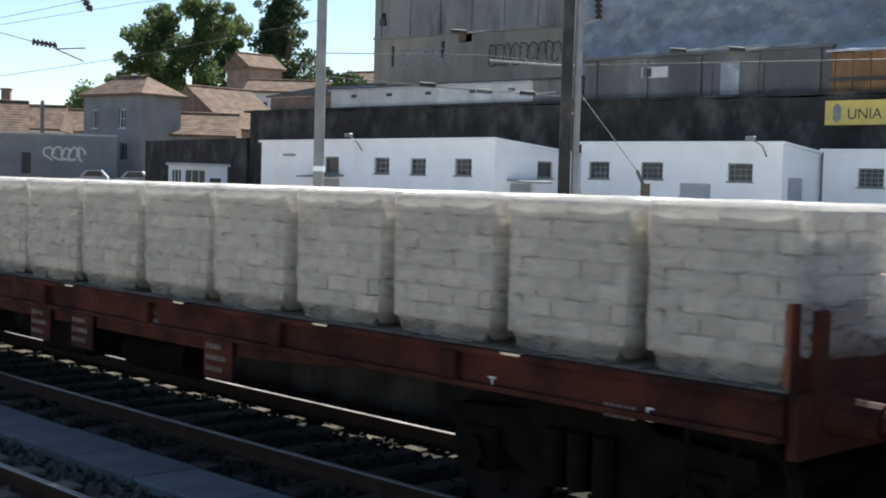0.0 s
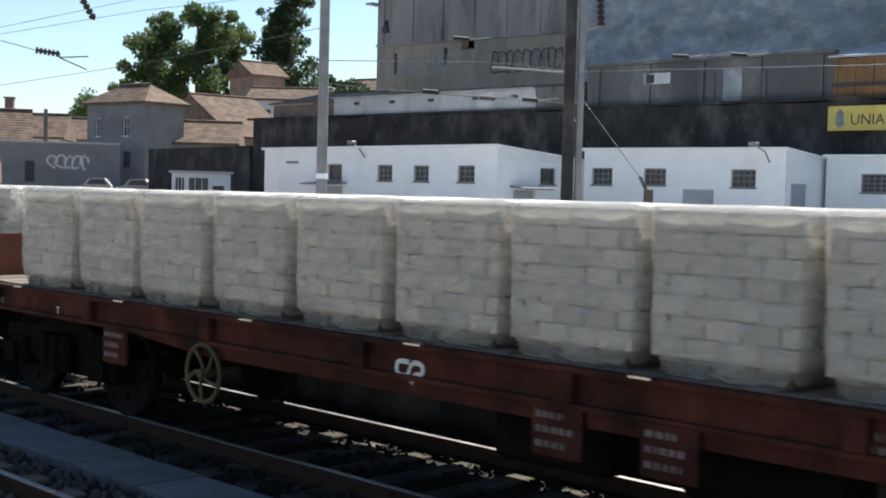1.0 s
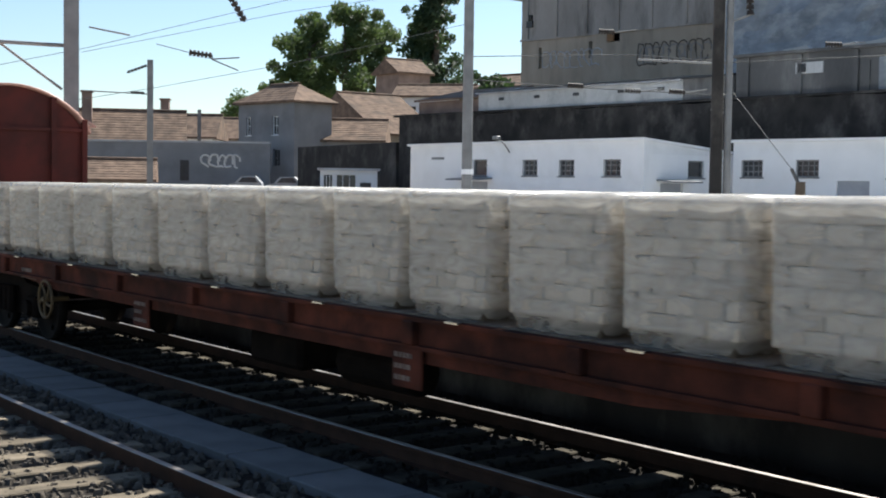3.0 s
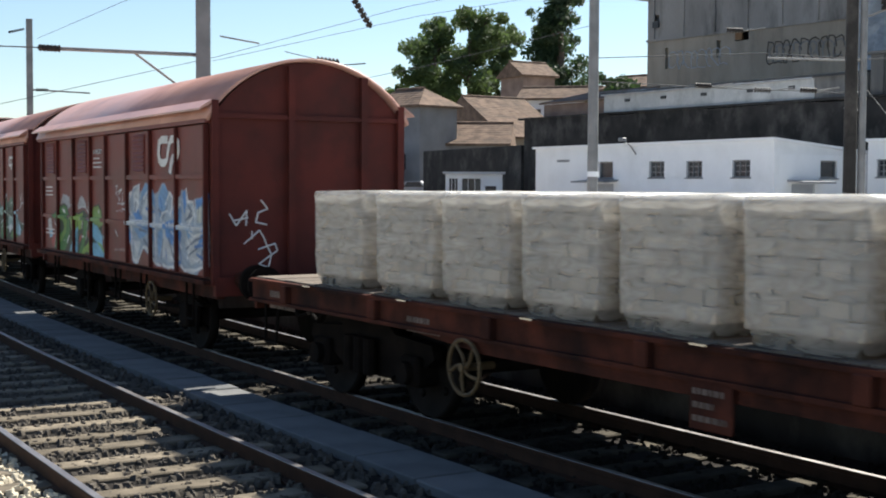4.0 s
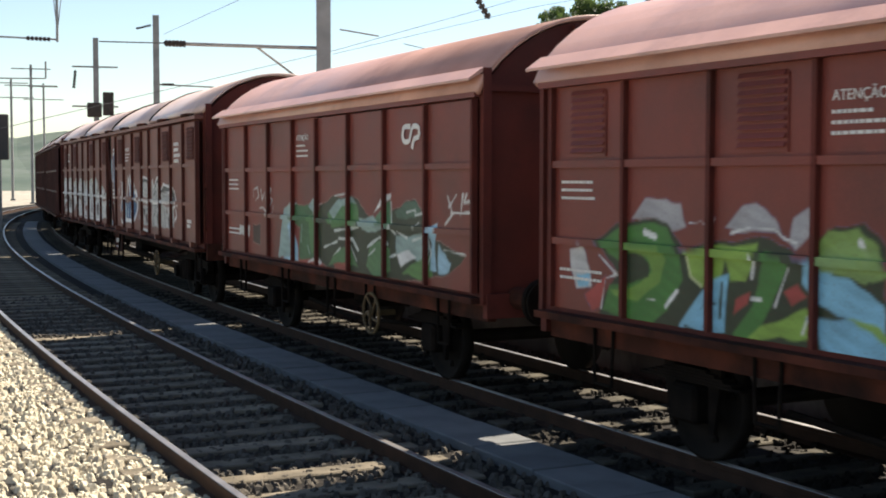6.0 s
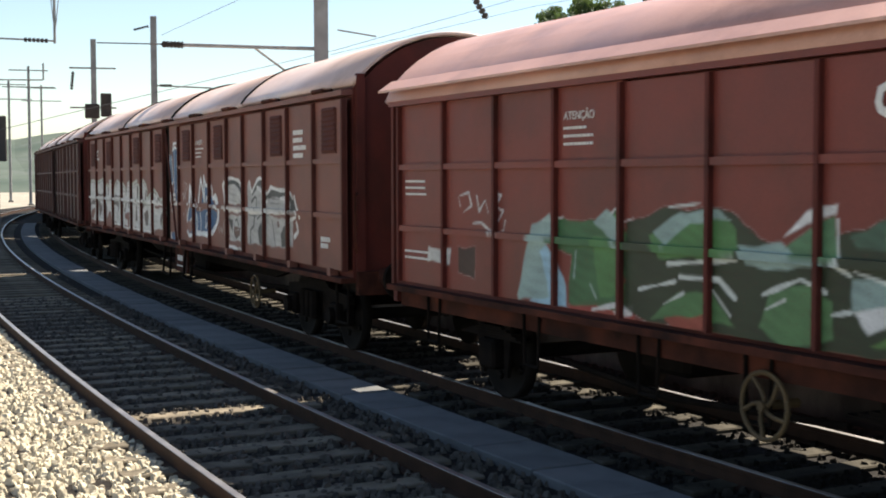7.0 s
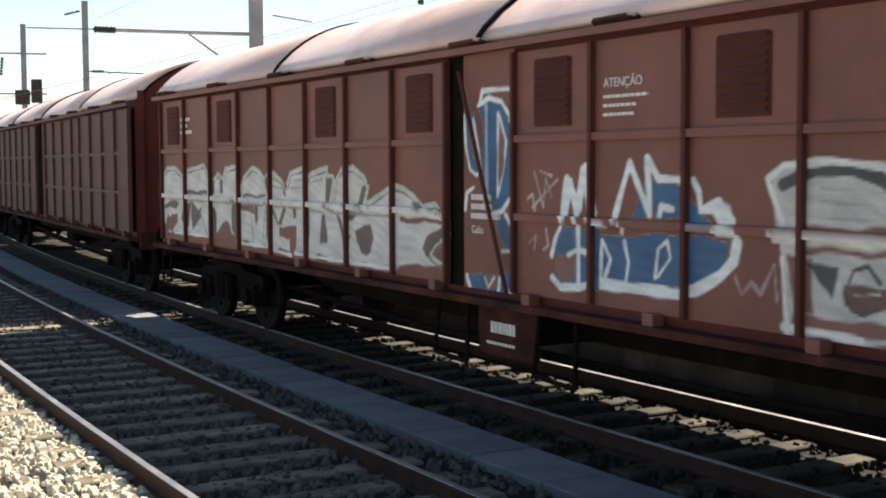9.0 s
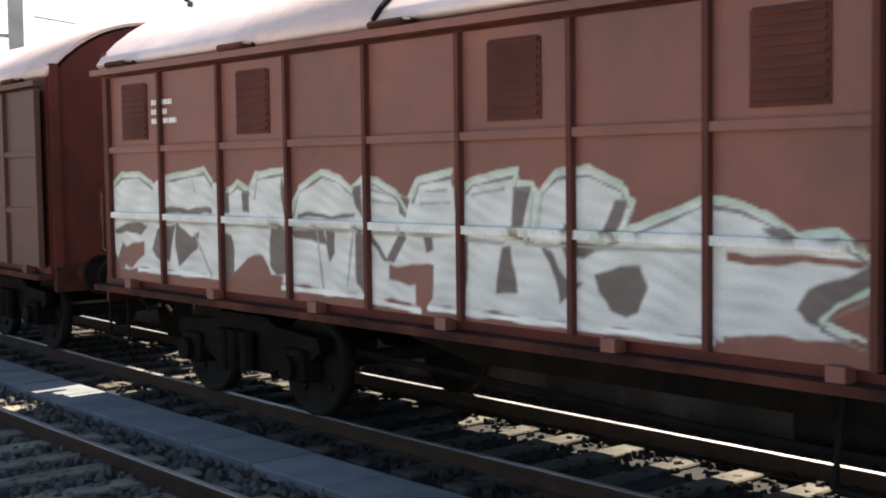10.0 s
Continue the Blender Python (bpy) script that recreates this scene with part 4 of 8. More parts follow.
    add("fill", (0.015, 0.035, 0.016), 0, [(-0.95, 1.6), (-0.83, 1.64), (-0.5, 1.57), (-0.54, 1.52), (-0.82, 1.58)])
    add("fill", (0.015, 0.035, 0.016), 0, [(-1.01, 1.37), (-0.84, 1.34), (-0.74, 1.25), (-0.86, 1.21), (-0.93, 1.29)])
    add("line", (0.68, 0.69, 0.68), 0.05, [(-2.98, 1.8), (-2.85, 1.77)])
    add("line", (0.68, 0.69, 0.68), 0.03, [(-3.31, 1.78), (-3.25, 1.78)])
    add("line", (0.68, 0.69, 0.68), 0.035, [(-2.71, 1.24), (-2.57, 1.37)])
    add("line", (0.68, 0.69, 0.68), 0.025, [(-2.95, 1.27), (-2.85, 1.28)])
    add("line", (0.68, 0.69, 0.68), 0.022, [(-3.62, 1.59), (-3.36, 1.44), (-3.52, 1.4), (-3.58, 1.15)])
    add("line", (0.68, 0.69, 0.68), 0.022, [(-1.49, 1.35), (-1.37, 1.61)])
    add("line", (0.68, 0.69, 0.68), 0.03, [(-1.73, 1.53), (-1.71, 1.67)])
    add("line", (0.68, 0.69, 0.68), 0.03, [(-1.73, 1.38), (-1.64, 1.38)])
    add("line", (0.68, 0.69, 0.68), 0.02, [(-1.96, 1.83), (-1.74, 1.88), (-1.51, 1.87), (-1.4, 1.81), (-1.29, 1.79)])
    add("line", (0.68, 0.69, 0.68), 0.02, [(-2.43, 1.89), (-2.3, 1.9), (-2.18, 1.88), (-2.14, 1.93)])
    add("line", (0.68, 0.69, 0.68), 0.04, [(-0.72, 1.82), (-0.64, 1.7)])
    add("line", (0.68, 0.69, 0.68), 0.03, [(-1.22, 1.19), (-1.17, 1.31)])
    add("line", (0.5, 0.55, 0.3), 0.03, [(-2.46, 1.63), (-2.41, 1.49), (-2.29, 1.43)])
    add("fill", (0.2, 0.47, 0.64), 0, [(-1.2, 1.29), (-0.82, 1.33), (-0.36, 1.15), (-0.22, 0.95), (-0.26, 0.82), (-1.14, 0.72), (-1.14, 0.85), (-0.82, 0.94)])
    add("fill", (0.22, 0.38, 0.06), 0, [(-0.82, 1.33), (-0.56, 1.29), (-0.14, 1.06), (-0.14, 0.85), (-0.27, 0.89), (-0.36, 1.12)])
    add("fill", (0.2, 0.33, 0.1), 0, [(-1.12, 1.7), (-0.85, 1.83), (-0.57, 1.77), (-0.47, 1.62), (-0.67, 1.56), (-1.06, 1.61)])
    add("line", (0.015, 0.035, 0.016), 0.03, [(-0.64, 1.56), (-0.27, 1.25), (-0.07, 0.91)])
    add("line", (0.5, 0.6, 0.55), 0.02, [(-0.46, 1.44), (-0.07, 1.07)])
    add("fill", (0.3, 0.37, 0.45), 0, [(1.02, 2.1), (1.23, 2.13), (1.33, 2.2), (1.62, 2.24), (1.63, 2.12), (1.75, 2.17), (1.89, 2.26), (2.13, 2.2), (2.31, 2.12), (2.48, 2.15), (2.63, 2.25), (2.74, 2.26), (2.87, 2.18), (2.96, 2.13), (3.08, 2.11), (3.1, 1.97), (3.4, 2.09), (3.44, 2.18), (3.61, 2.18), (3.68, 2.02), (3.9, 2.03), (3.92, 1.89), (3.95, 2.05), (4.42, 2.13), (4.42, 1.29), (4.21, 1.2), (4.06, 1.12), (3.99, 1.05), (3.63, 1.12), (3.41, 1.17), (3.24, 1.17), (3.15, 1.12), (2.74, 1.12), (2.54, 1.18), (2.39, 1.11), (2.19, 1.2), (1.81, 1.35), (1.59, 1.18), (1.53, 1.09), (1.3, 1.1), (1.24, 1.15), (1.18, 1.37), (0.96, 1.41), (0.99, 1.72), (1.18, 1.81)])
    add("fill", (0.14, 0.3, 0.52), 0, [(1.62, 1.98), (1.75, 2.17), (1.91, 2.26), (2.13, 2.2), (2.31, 2.1), (2.31, 1.83), (2.07, 2.04), (1.86, 2.12)])
    add("fill", (0.14, 0.3, 0.52), 0, [(2.48, 2.09), (2.68, 2.25), (2.84, 2.2), (2.93, 2.11), (2.75, 1.88), (2.52, 1.79)])
    add("fill", (0.06, 0.23, 0.55), 0, [(3.49, 2.16), (3.6, 2.18), (3.65, 2.0), (3.53, 1.87)])
    add("fill", (0.06, 0.23, 0.55), 0, [(3.97, 2.04), (4.42, 2.13), (4.42, 2.06), (4.01, 1.92)])
    add("fill", (0.06, 0.23, 0.55), 0, [(1.3, 1.83), (1.56, 1.89), (1.75, 1.75), (1.47, 1.71)])
    add("fill", (0.06, 0.23, 0.55), 0, [(2.75, 1.73), (3.19, 1.78), (3.43, 1.62), (3.34, 1.47), (3.15, 1.62), (3.07, 1.42), (2.81, 1.56)])
    add("fill", (0.06, 0.23, 0.55), 0, [(4.02, 1.58), (4.41, 1.68), (4.42, 1.51), (4.1, 1.51)])
    add("fill", (0.06, 0.23, 0.55), 0, [(0.95, 1.41), (1.16, 1.63), (1.26, 1.42)])
    add("fill", (0.14, 0.3, 0.52), 0, [(1.31, 1.6), (2.13, 1.66), (2.32, 1.48), (1.92, 1.54), (1.59, 1.46)])
    add("fill", (0.06, 0.23, 0.55), 0, [(3.15, 1.32), (3.41, 1.37), (3.41, 1.21), (3.24, 1.17)])
    add("fill", (0.14, 0.3, 0.52), 0, [(3.05, 1.89), (3.4, 2.04), (3.43, 1.74), (3.19, 1.8)])
    add("fill", (0.14, 0.3, 0.52), 0, [(3.62, 1.63), (3.86, 1.67), (3.7, 1.52)])
    add("fill", (0.14, 0.3, 0.52), 0, [(2.44, 1.57), (2.63, 1.66), (2.68, 1.46), (2.49, 1.25)])
    add("fill", (0.5, 0.53, 0.54), 0, [(1.7, 1.82), (1.97, 2.1), (2.28, 1.91), (2.32, 1.78), (2.02, 1.79)])
    add("fill", (0.5, 0.53, 0.54), 0, [(2.59, 1.34), (2.68, 1.61), (3.06, 1.39), (3.37, 1.44), (3.41, 1.24), (2.83, 1.19)])
    add("fill", (0.5, 0.53, 0.54), 0, [(3.58, 1.5), (4.17, 1.64), (4.02, 1.4), (4.4, 1.38), (4.36, 1.27), (3.79, 1.22)])
    add("fill", (0.5, 0.51, 0.44), 0, [(4.01, 1.91), (4.39, 2.03), (4.39, 1.77), (4.02, 1.75)])
    add("fill", (0.5, 0.53, 0.54), 0, [(1.33, 2.12), (1.58, 2.19), (1.58, 1.93), (1.38, 1.84)])
    add("fill", (0.5, 0.53, 0.54), 0, [(1.36, 1.43), (1.64, 1.42), (1.53, 1.2), (1.36, 1.19)])
    add("fill", (0.5, 0.53, 0.54), 0, [(3.62, 1.91), (3.86, 1.96), (3.86, 1.8), (3.63, 1.74)])
    add("fill", (0.5, 0.53, 0.54), 0, [(3.14, 1.99), (3.4, 2.05), (3.4, 1.95), (3.19, 1.85)])
    add("line", (0.68, 0.69, 0.68), 0.04, [(1.05, 2.09), (1.23, 2.12), (1.08, 1.98), (1.15, 1.84), (1.24, 1.8)])
    add("line", (0.68, 0.69, 0.68), 0.045, [(1.21, 1.65), (1.24, 1.26), (1.33, 1.15), (1.55, 1.16)])
    add("line", (0.68, 0.69, 0.68), 0.04, [(1.55, 1.16), (1.79, 1.36), (1.94, 1.35), (2.34, 1.15), (2.56, 1.14)])
    add("line", (0.68, 0.69, 0.68), 0.04, [(2.77, 1.97), (2.96, 2.13), (3.07, 2.07), (3.05, 1.94), (2.99, 1.86)])
    add("line", (0.68, 0.69, 0.68), 0.04, [(3.63, 2.18), (3.68, 2.02), (3.9, 2.02), (3.91, 1.87), (3.66, 1.69)])
    add("line", (0.68, 0.69, 0.68), 0.03, [(3.95, 2.05), (3.96, 1.75)])
    add("line", (0.68, 0.69, 0.68), 0.045, [(2.67, 1.15), (2.88, 1.13), (3.15, 1.15), (3.26, 1.19)])
    add("line", (0.68, 0.69, 0.68), 0.045, [(3.41, 1.18), (3.54, 1.13), (3.95, 1.15), (4.1, 1.18), (4.4, 1.25)])
    add("line", (0.68, 0.69, 0.68), 0.065, [(1.02, 1.7), (1.72, 1.7)])
    add("line", (0.68, 0.69, 0.68), 0.065, [(1.81, 1.7), (2.32, 1.69)])
    add("line", (0.68, 0.69, 0.68), 0.065, [(2.39, 1.68), (2.73, 1.69)])
    add("line", (0.68, 0.69, 0.68), 0.05, [(2.92, 1.71), (3.32, 1.7)])
    add("line", (0.68, 0.69, 0.68), 0.065, [(3.41, 1.7), (3.8, 1.69)])
    add("line", (0.68, 0.69, 0.68), 0.065, [(3.94, 1.69), (4.36, 1.69)])
    add("line", (0.68, 0.69, 0.68), 0.04, [(2.31, 1.82), (2.36, 1.21)])
    add("line", (0.68, 0.69, 0.68), 0.03, [(1.33, 2.19), (1.62, 2.24), (1.58, 2.12)])
    add("line", (0.68, 0.69, 0.68), 0.035, [(1.44, 1.12), (1.47, 1.05)])
    add("line", (0.68, 0.69, 0.68), 0.03, [(2.92, 1.11), (2.94, 1.0)])
    add("line", (0.68, 0.69, 0.68), 0.04, [(3.87, 1.1), (4.03, 1.05)])
    add("line", (0.68, 0.69, 0.68), 0.03, [(4.37, 2.06), (4.41, 1.28)])
    add("line", (0.68, 0.69, 0.68), 0.03, [(3.01, 1.43), (3.21, 1.3)])
    add("line", (0.68, 0.69, 0.68), 0.03, [(3.32, 1.5), (3.45, 1.41)])
    add("line", (0.1, 0.14, 0.2), 0.036, [(1.97, 2.12), (2.13, 1.83)])
    add("line", (0.1, 0.14, 0.2), 0.036, [(2.07, 2.04), (2.28, 1.86)])
    add("line", (0.1, 0.14, 0.2), 0.036, [(1.75, 2.04), (1.65, 1.81)])
    add("line", (0.1, 0.14, 0.2), 0.036, [(2.87, 1.96), (2.68, 1.8)])
    add("line", (0.1, 0.14, 0.2), 0.036, [(3.58, 1.78), (3.86, 1.85)])
    add("line", (0.1, 0.14, 0.2), 0.036, [(2.68, 1.51), (2.59, 1.24)])
    add("line", (0.1, 0.14, 0.2), 0.036, [(2.92, 1.52), (3.11, 1.28)])
    add("line", (0.1, 0.14, 0.2), 0.036, [(3.62, 1.41), (3.94, 1.53), (4.26, 1.59)])
    add("line", (0.1, 0.14, 0.2), 0.036, [(3.7, 1.33), (4.04, 1.44)])
    add("line", (0.1, 0.14, 0.2), 0.036, [(4.1, 1.27), (4.28, 1.46)])
    add("line", (0.1, 0.14, 0.2), 0.036, [(1.59, 1.6), (2.13, 1.57)])
    add("line", (0.1, 0.14, 0.2), 0.036, [(1.47, 2.09), (1.41, 1.87)])
    add("line", (0.1, 0.14, 0.2), 0.036, [(3.19, 1.54), (3.41, 1.36)])
    add("line", (0.1, 0.14, 0.2), 0.036, [(4.09, 1.96), (4.06, 1.76)])
    add("line", (0.1, 0.14, 0.2), 0.036, [(4.24, 2.0), (4.21, 1.76)])
    add("line", (0.1, 0.14, 0.2), 0.036, [(3.7, 1.97), (3.83, 1.9), (3.7, 1.82)])
    add("line", (0.1, 0.14, 0.2), 0.036, [(2.48, 1.9), (2.63, 1.84)])
    add("line", (0.1, 0.14, 0.2), 0.036, [(1.81, 1.46), (2.13, 1.32)])
    add("line", (0.68, 0.69, 0.68), 0.02, [(0.35, 2.2), (0.51, 2.22), (0.43, 2.11), (0.74, 2.17), (0.56, 2.08)])
    add("line", (0.68, 0.69, 0.68), 0.02, [(0.42, 2.11), (0.64, 2.02), (0.51, 1.95), (0.74, 1.96)])
    add("line", (0.68, 0.69, 0.68), 0.02, [(0.78, 2.11), (0.74, 1.94), (0.93, 1.98), (0.89, 1.87), (0.74, 1.88)])
    add("line", (0.68, 0.69, 0.68), 0.02, [(0.48, 1.84), (0.64, 1.86), (0.74, 1.84)])
    add("line", (0.68, 0.69, 0.68), 0.03, [(0.38, 1.55), (0.51, 1.47)])
    add("line", (0.3, 0.2, 0.18), 0.03, [(0.35, 1.26), (0.87, 1.28)])
    add("line", (0.68, 0.69, 0.68), 0.03, [(1.81, 2.04), (2.0, 2.15), (2.21, 1.99)])
    add("line", (0.68, 0.69, 0.68), 0.03, [(1.42, 2.04), (1.58, 1.96), (1.45, 1.85)])
    add("line", (0.68, 0.69, 0.68), 0.03, [(2.54, 1.7), (2.63, 1.85), (2.87, 1.89), (3.01, 1.82)])
    add("line", (0.68, 0.69, 0.68), 0.03, [(3.14, 1.87), (3.27, 1.97), (3.4, 1.98)])
    add("line", (0.68, 0.69, 0.68), 0.03, [(3.7, 1.64), (3.9, 1.58), (4.28, 1.64)])
    add("line", (0.68, 0.69, 0.68), 0.03, [(2.64, 1.26), (2.87, 1.37), (3.06, 1.24)])
    add("line", (0.68, 0.69, 0.68), 0.03, [(3.32, 1.45), (3.19, 1.54), (3.01, 1.62)])
    add("line", (0.68, 0.69, 0.68), 0.03, [(3.83, 1.3), (4.02, 1.27), (4.21, 1.33)])
    add("line", (0.68, 0.69, 0.68), 0.03, [(1.33, 1.43), (1.5, 1.28)])
    add("line", (0.68, 0.69, 0.68), 0.03, [(2.13, 1.48), (2.26, 1.33)])
    add("line", (0.68, 0.69, 0.68), 0.03, [(3.62, 1.56), (3.78, 1.44), (3.66, 1.29)])
    add("line", (0.05, 0.17, 0.42), 0.04, [(1.92, 1.91), (2.13, 1.84), (2.29, 1.87)])
    add("line", (0.05, 0.17, 0.42), 0.04, [(1.53, 1.69), (1.92, 1.62), (2.3, 1.64)])
    add("line", (0.05, 0.17, 0.42), 0.04, [(3.01, 1.74), (2.92, 1.62), (3.06, 1.53)])
    add("line", (0.05, 0.17, 0.42), 0.04, [(3.41, 1.6), (3.32, 1.4), (3.41, 1.27)])
    add("line", (0.05, 0.17, 0.42), 0.04, [(3.94, 1.45), (4.17, 1.48), (4.39, 1.46)])
    add("line", (0.05, 0.17, 0.42), 0.04, [(4.02, 1.36), (4.25, 1.31)])
    add("line", (0.05, 0.17, 0.42), 0.04, [(2.56, 2.05), (2.63, 1.93)])
    add("line", (0.05, 0.17, 0.42), 0.04, [(3.53, 2.11), (3.57, 1.88)])
    add("line", (0.05, 0.17, 0.42), 0.04, [(2.78, 1.37), (2.83, 1.22)])


def paint_van_two(add):
    add("fill", (0.3, 0.045, 0.035), 0, [(-0.9, 1.16), (-0.2, 1.18), (0.14, 1.13), (0.12, 1.08), (-0.89, 1.05)])
    add("fill", (0.035, 0.13, 0.05), 0, [(-1.33, 1.84), (-1.0, 1.87), (-0.35, 1.85), (-0.21, 1.97), (-0.08, 1.97), (0.0, 1.79), (0.13, 1.73), (0.09, 1.15), (-0.9, 1.14), (-0.87, 1.55), (-1.32, 1.67)])
    add("fill", (0.09, 0.24, 0.06), 0, [(-0.29, 1.91), (-0.1, 1.96), (-0.02, 1.78), (-0.21, 1.8)])
    add("fill", (0.06, 0.2, 0.06), 0, [(-0.54, 1.73), (-0.05, 1.68), (0.01, 1.31), (-0.42, 1.23)])
    add("fill", (0.3, 0.5, 0.62), 0, [(-1.53, 1.64), (-1.32, 1.67), (-1.09, 1.5), (-0.93, 1.3), (-0.95, 1.09), (-1.57, 1.1), (-1.42, 1.2), (-1.31, 1.27), (-1.39, 1.52)])
    add("line", (0.68, 0.69, 0.68), 0.03, [(-1.33, 1.69), (-1.33, 1.84), (-1.0, 1.88)])
    add("line", (0.68, 0.69, 0.68), 0.022, [(-0.35, 1.85), (-0.21, 1.97), (-0.08, 1.97), (-0.08, 1.86), (0.12, 1.9)])
    add("line", (0.26, 0.38, 0.36), 0.03, [(-0.79, 1.6), (-0.82, 1.37)])
    add("line", (0.26, 0.38, 0.36), 0.03, [(-0.57, 1.33), (-0.48, 1.22)])
    add("line", (0.26, 0.38, 0.36), 0.03, [(-0.34, 1.69), (-0.14, 1.65)])
    add("line", (0.26, 0.38, 0.36), 0.03, [(-1.6, 1.46), (-1.53, 1.3)])
    add("fill", (0.68, 0.69, 0.68), 0, [(-0.22, 1.14), (0.11, 1.21), (0.1, 1.12), (-0.09, 1.09)])
    add("line", (0.36, 0.05, 0.045), 0.04, [(-0.1, 1.41), (0.01, 1.4)])
    add("line", (0.5, 0.5, 0.5), 0.022, [(-2.91, 1.93), (-2.96, 2.04), (-2.74, 2.08), (-2.68, 1.95), (-2.86, 1.88)])
    add("line", (0.5, 0.5, 0.5), 0.022, [(-2.57, 2.05), (-2.52, 1.9), (-2.4, 2.01), (-2.34, 1.89)])
    add("line", (0.5, 0.5, 0.5), 0.022, [(-2.26, 2.08), (-2.09, 2.06), (-2.19, 1.95), (-2.05, 1.91), (-2.16, 1.8)])
    add("line", (0.5, 0.5, 0.5), 0.022, [(-2.65, 1.78), (-2.48, 1.79), (-2.26, 1.7), (-2.04, 1.73), (-2.01, 1.82)])
    add("fill", (0.55, 0.55, 0.53), 0, [(-3.66, 1.49), (-3.13, 1.5), (-3.15, 1.35), (-3.66, 1.35)])
    add("fill", (0.03, 0.015, 0.012), 0, [(-2.97, 1.53), (-2.61, 1.54), (-2.6, 1.25), (-2.97, 1.26)])
    add("fill", (0.015, 0.035, 0.016), 0, [(0.02, 1.86), (0.53, 1.99), (1.32, 1.99), (1.81, 1.7), (2.46, 1.88), (2.99, 2.0), (3.21, 1.84), (3.28, 1.66), (3.76, 1.51), (4.2, 1.46), (4.08, 1.37), (3.82, 1.25), (2.99, 1.12), (1.81, 1.07), (0.22, 1.12), (-0.01, 1.17)])
    add("fill", (0.06, 0.19, 0.06), 0, [(0.33, 1.78), (0.73, 1.95), (1.14, 1.99), (1.36, 1.86), (1.36, 1.64), (0.45, 1.61)])
    add("fill", (0.26, 0.38, 0.36), 0, [(0.39, 1.82), (0.73, 1.97), (1.14, 1.99), (1.3, 1.92), (0.84, 1.89), (0.53, 1.71)])
    add("fill", (0.07, 0.19, 0.07), 0, [(0.36, 1.14), (0.72, 1.38), (1.1, 1.37), (1.35, 1.17)])
    add("fill", (0.68, 0.69, 0.68), 0, [(1.84, 1.82), (2.06, 2.0), (2.34, 2.05), (2.32, 1.98), (2.06, 1.92)])
    add("fill", (0.08, 0.2, 0.1), 0, [(1.81, 1.72), (2.14, 1.92), (2.3, 1.96), (2.34, 1.69), (1.89, 1.67)])
    add("fill", (0.26, 0.38, 0.36), 0, [(1.36, 1.74), (1.81, 1.78), (1.93, 1.69), (2.3, 1.67), (1.89, 1.6), (1.46, 1.61)])
    add("fill", (0.08, 0.2, 0.08), 0, [(1.6, 1.19), (1.72, 1.46), (2.06, 1.51), (2.3, 1.43), (2.3, 1.17), (1.81, 1.07)])
    add("fill", (0.05, 0.12, 0.08), 0, [(2.43, 1.84), (2.69, 1.95), (3.02, 1.98), (3.15, 1.9), (2.99, 1.79), (2.51, 1.78)])
    add("fill", (0.26, 0.38, 0.36), 0, [(2.46, 1.57), (3.21, 1.63), (3.35, 1.49), (3.28, 1.31), (2.92, 1.37), (2.49, 1.39)])
    add("fill", (0.68, 0.69, 0.68), 0, [(2.49, 1.38), (2.84, 1.44), (3.02, 1.38), (2.62, 1.25), (2.54, 1.35)])
    add("fill", (0.09, 0.22, 0.06), 0, [(2.65, 1.19), (3.06, 1.35), (3.35, 1.4), (3.43, 1.19), (3.06, 1.13)])
    add("fill", (0.3, 0.5, 0.62), 0, [(3.24, 1.71), (3.53, 1.74), (3.49, 1.49), (3.52, 1.25), (3.34, 1.24), (3.42, 1.55)])
    add("fill", (0.3, 0.5, 0.62), 0, [(3.57, 1.54), (3.85, 1.34), (3.8, 1.26), (3.56, 1.23)])
    add("fill", (0.3, 0.06, 0.04), 0, [(0.52, 1.15), (1.0, 1.22), (1.1, 1.12), (0.62, 1.07)])
    add("line", (0.58, 0.63, 0.6), 0.035, [(0.57, 1.57), (1.36, 1.64)])
    add("line", (0.58, 0.63, 0.6), 0.04, [(0.72, 1.48), (1.17, 1.49), (1.35, 1.37)])
    add("line", (0.58, 0.63, 0.6), 0.03, [(0.2, 1.35), (0.66, 1.44)])
    add("line", (0.58, 0.63, 0.6), 0.025, [(0.52, 1.26), (0.76, 1.36)])
    add("line", (0.58, 0.63, 0.6), 0.025, [(1.1, 1.41), (1.3, 1.24)])
    add("line", (0.58, 0.63, 0.6), 0.035, [(2.34, 1.95), (2.35, 1.68)])
    add("line", (0.58, 0.63, 0.6), 0.035, [(1.64, 1.42), (2.01, 1.55), (2.24, 1.48)])
    add("line", (0.58, 0.63, 0.6), 0.025, [(1.67, 1.32), (1.86, 1.4)])
    add("line", (0.58, 0.63, 0.6), 0.03, [(2.77, 1.85), (2.99, 1.88), (2.99, 1.82), (3.18, 1.85), (3.21, 1.74)])
    add("line", (0.58, 0.63, 0.6), 0.03, [(2.98, 1.7), (3.08, 1.75)])
    add("line", (0.58, 0.63, 0.6), 0.03, [(2.49, 1.63), (2.77, 1.57)])
    add("line", (0.58, 0.63, 0.6), 0.03, [(2.92, 1.55), (3.24, 1.61)])
    add("line", (0.58, 0.63, 0.6), 0.03, [(3.31, 1.6), (3.39, 1.43), (3.28, 1.27)])
    add("line", (0.58, 0.63, 0.6), 0.02, [(3.69, 1.49), (4.2, 1.46)])
    add("line", (0.58, 0.63, 0.6), 0.02, [(0.57, 2.0), (0.95, 2.03)])
    add("line", (0.58, 0.63, 0.6), 0.035, [(2.3, 1.67), (2.46, 1.6)])
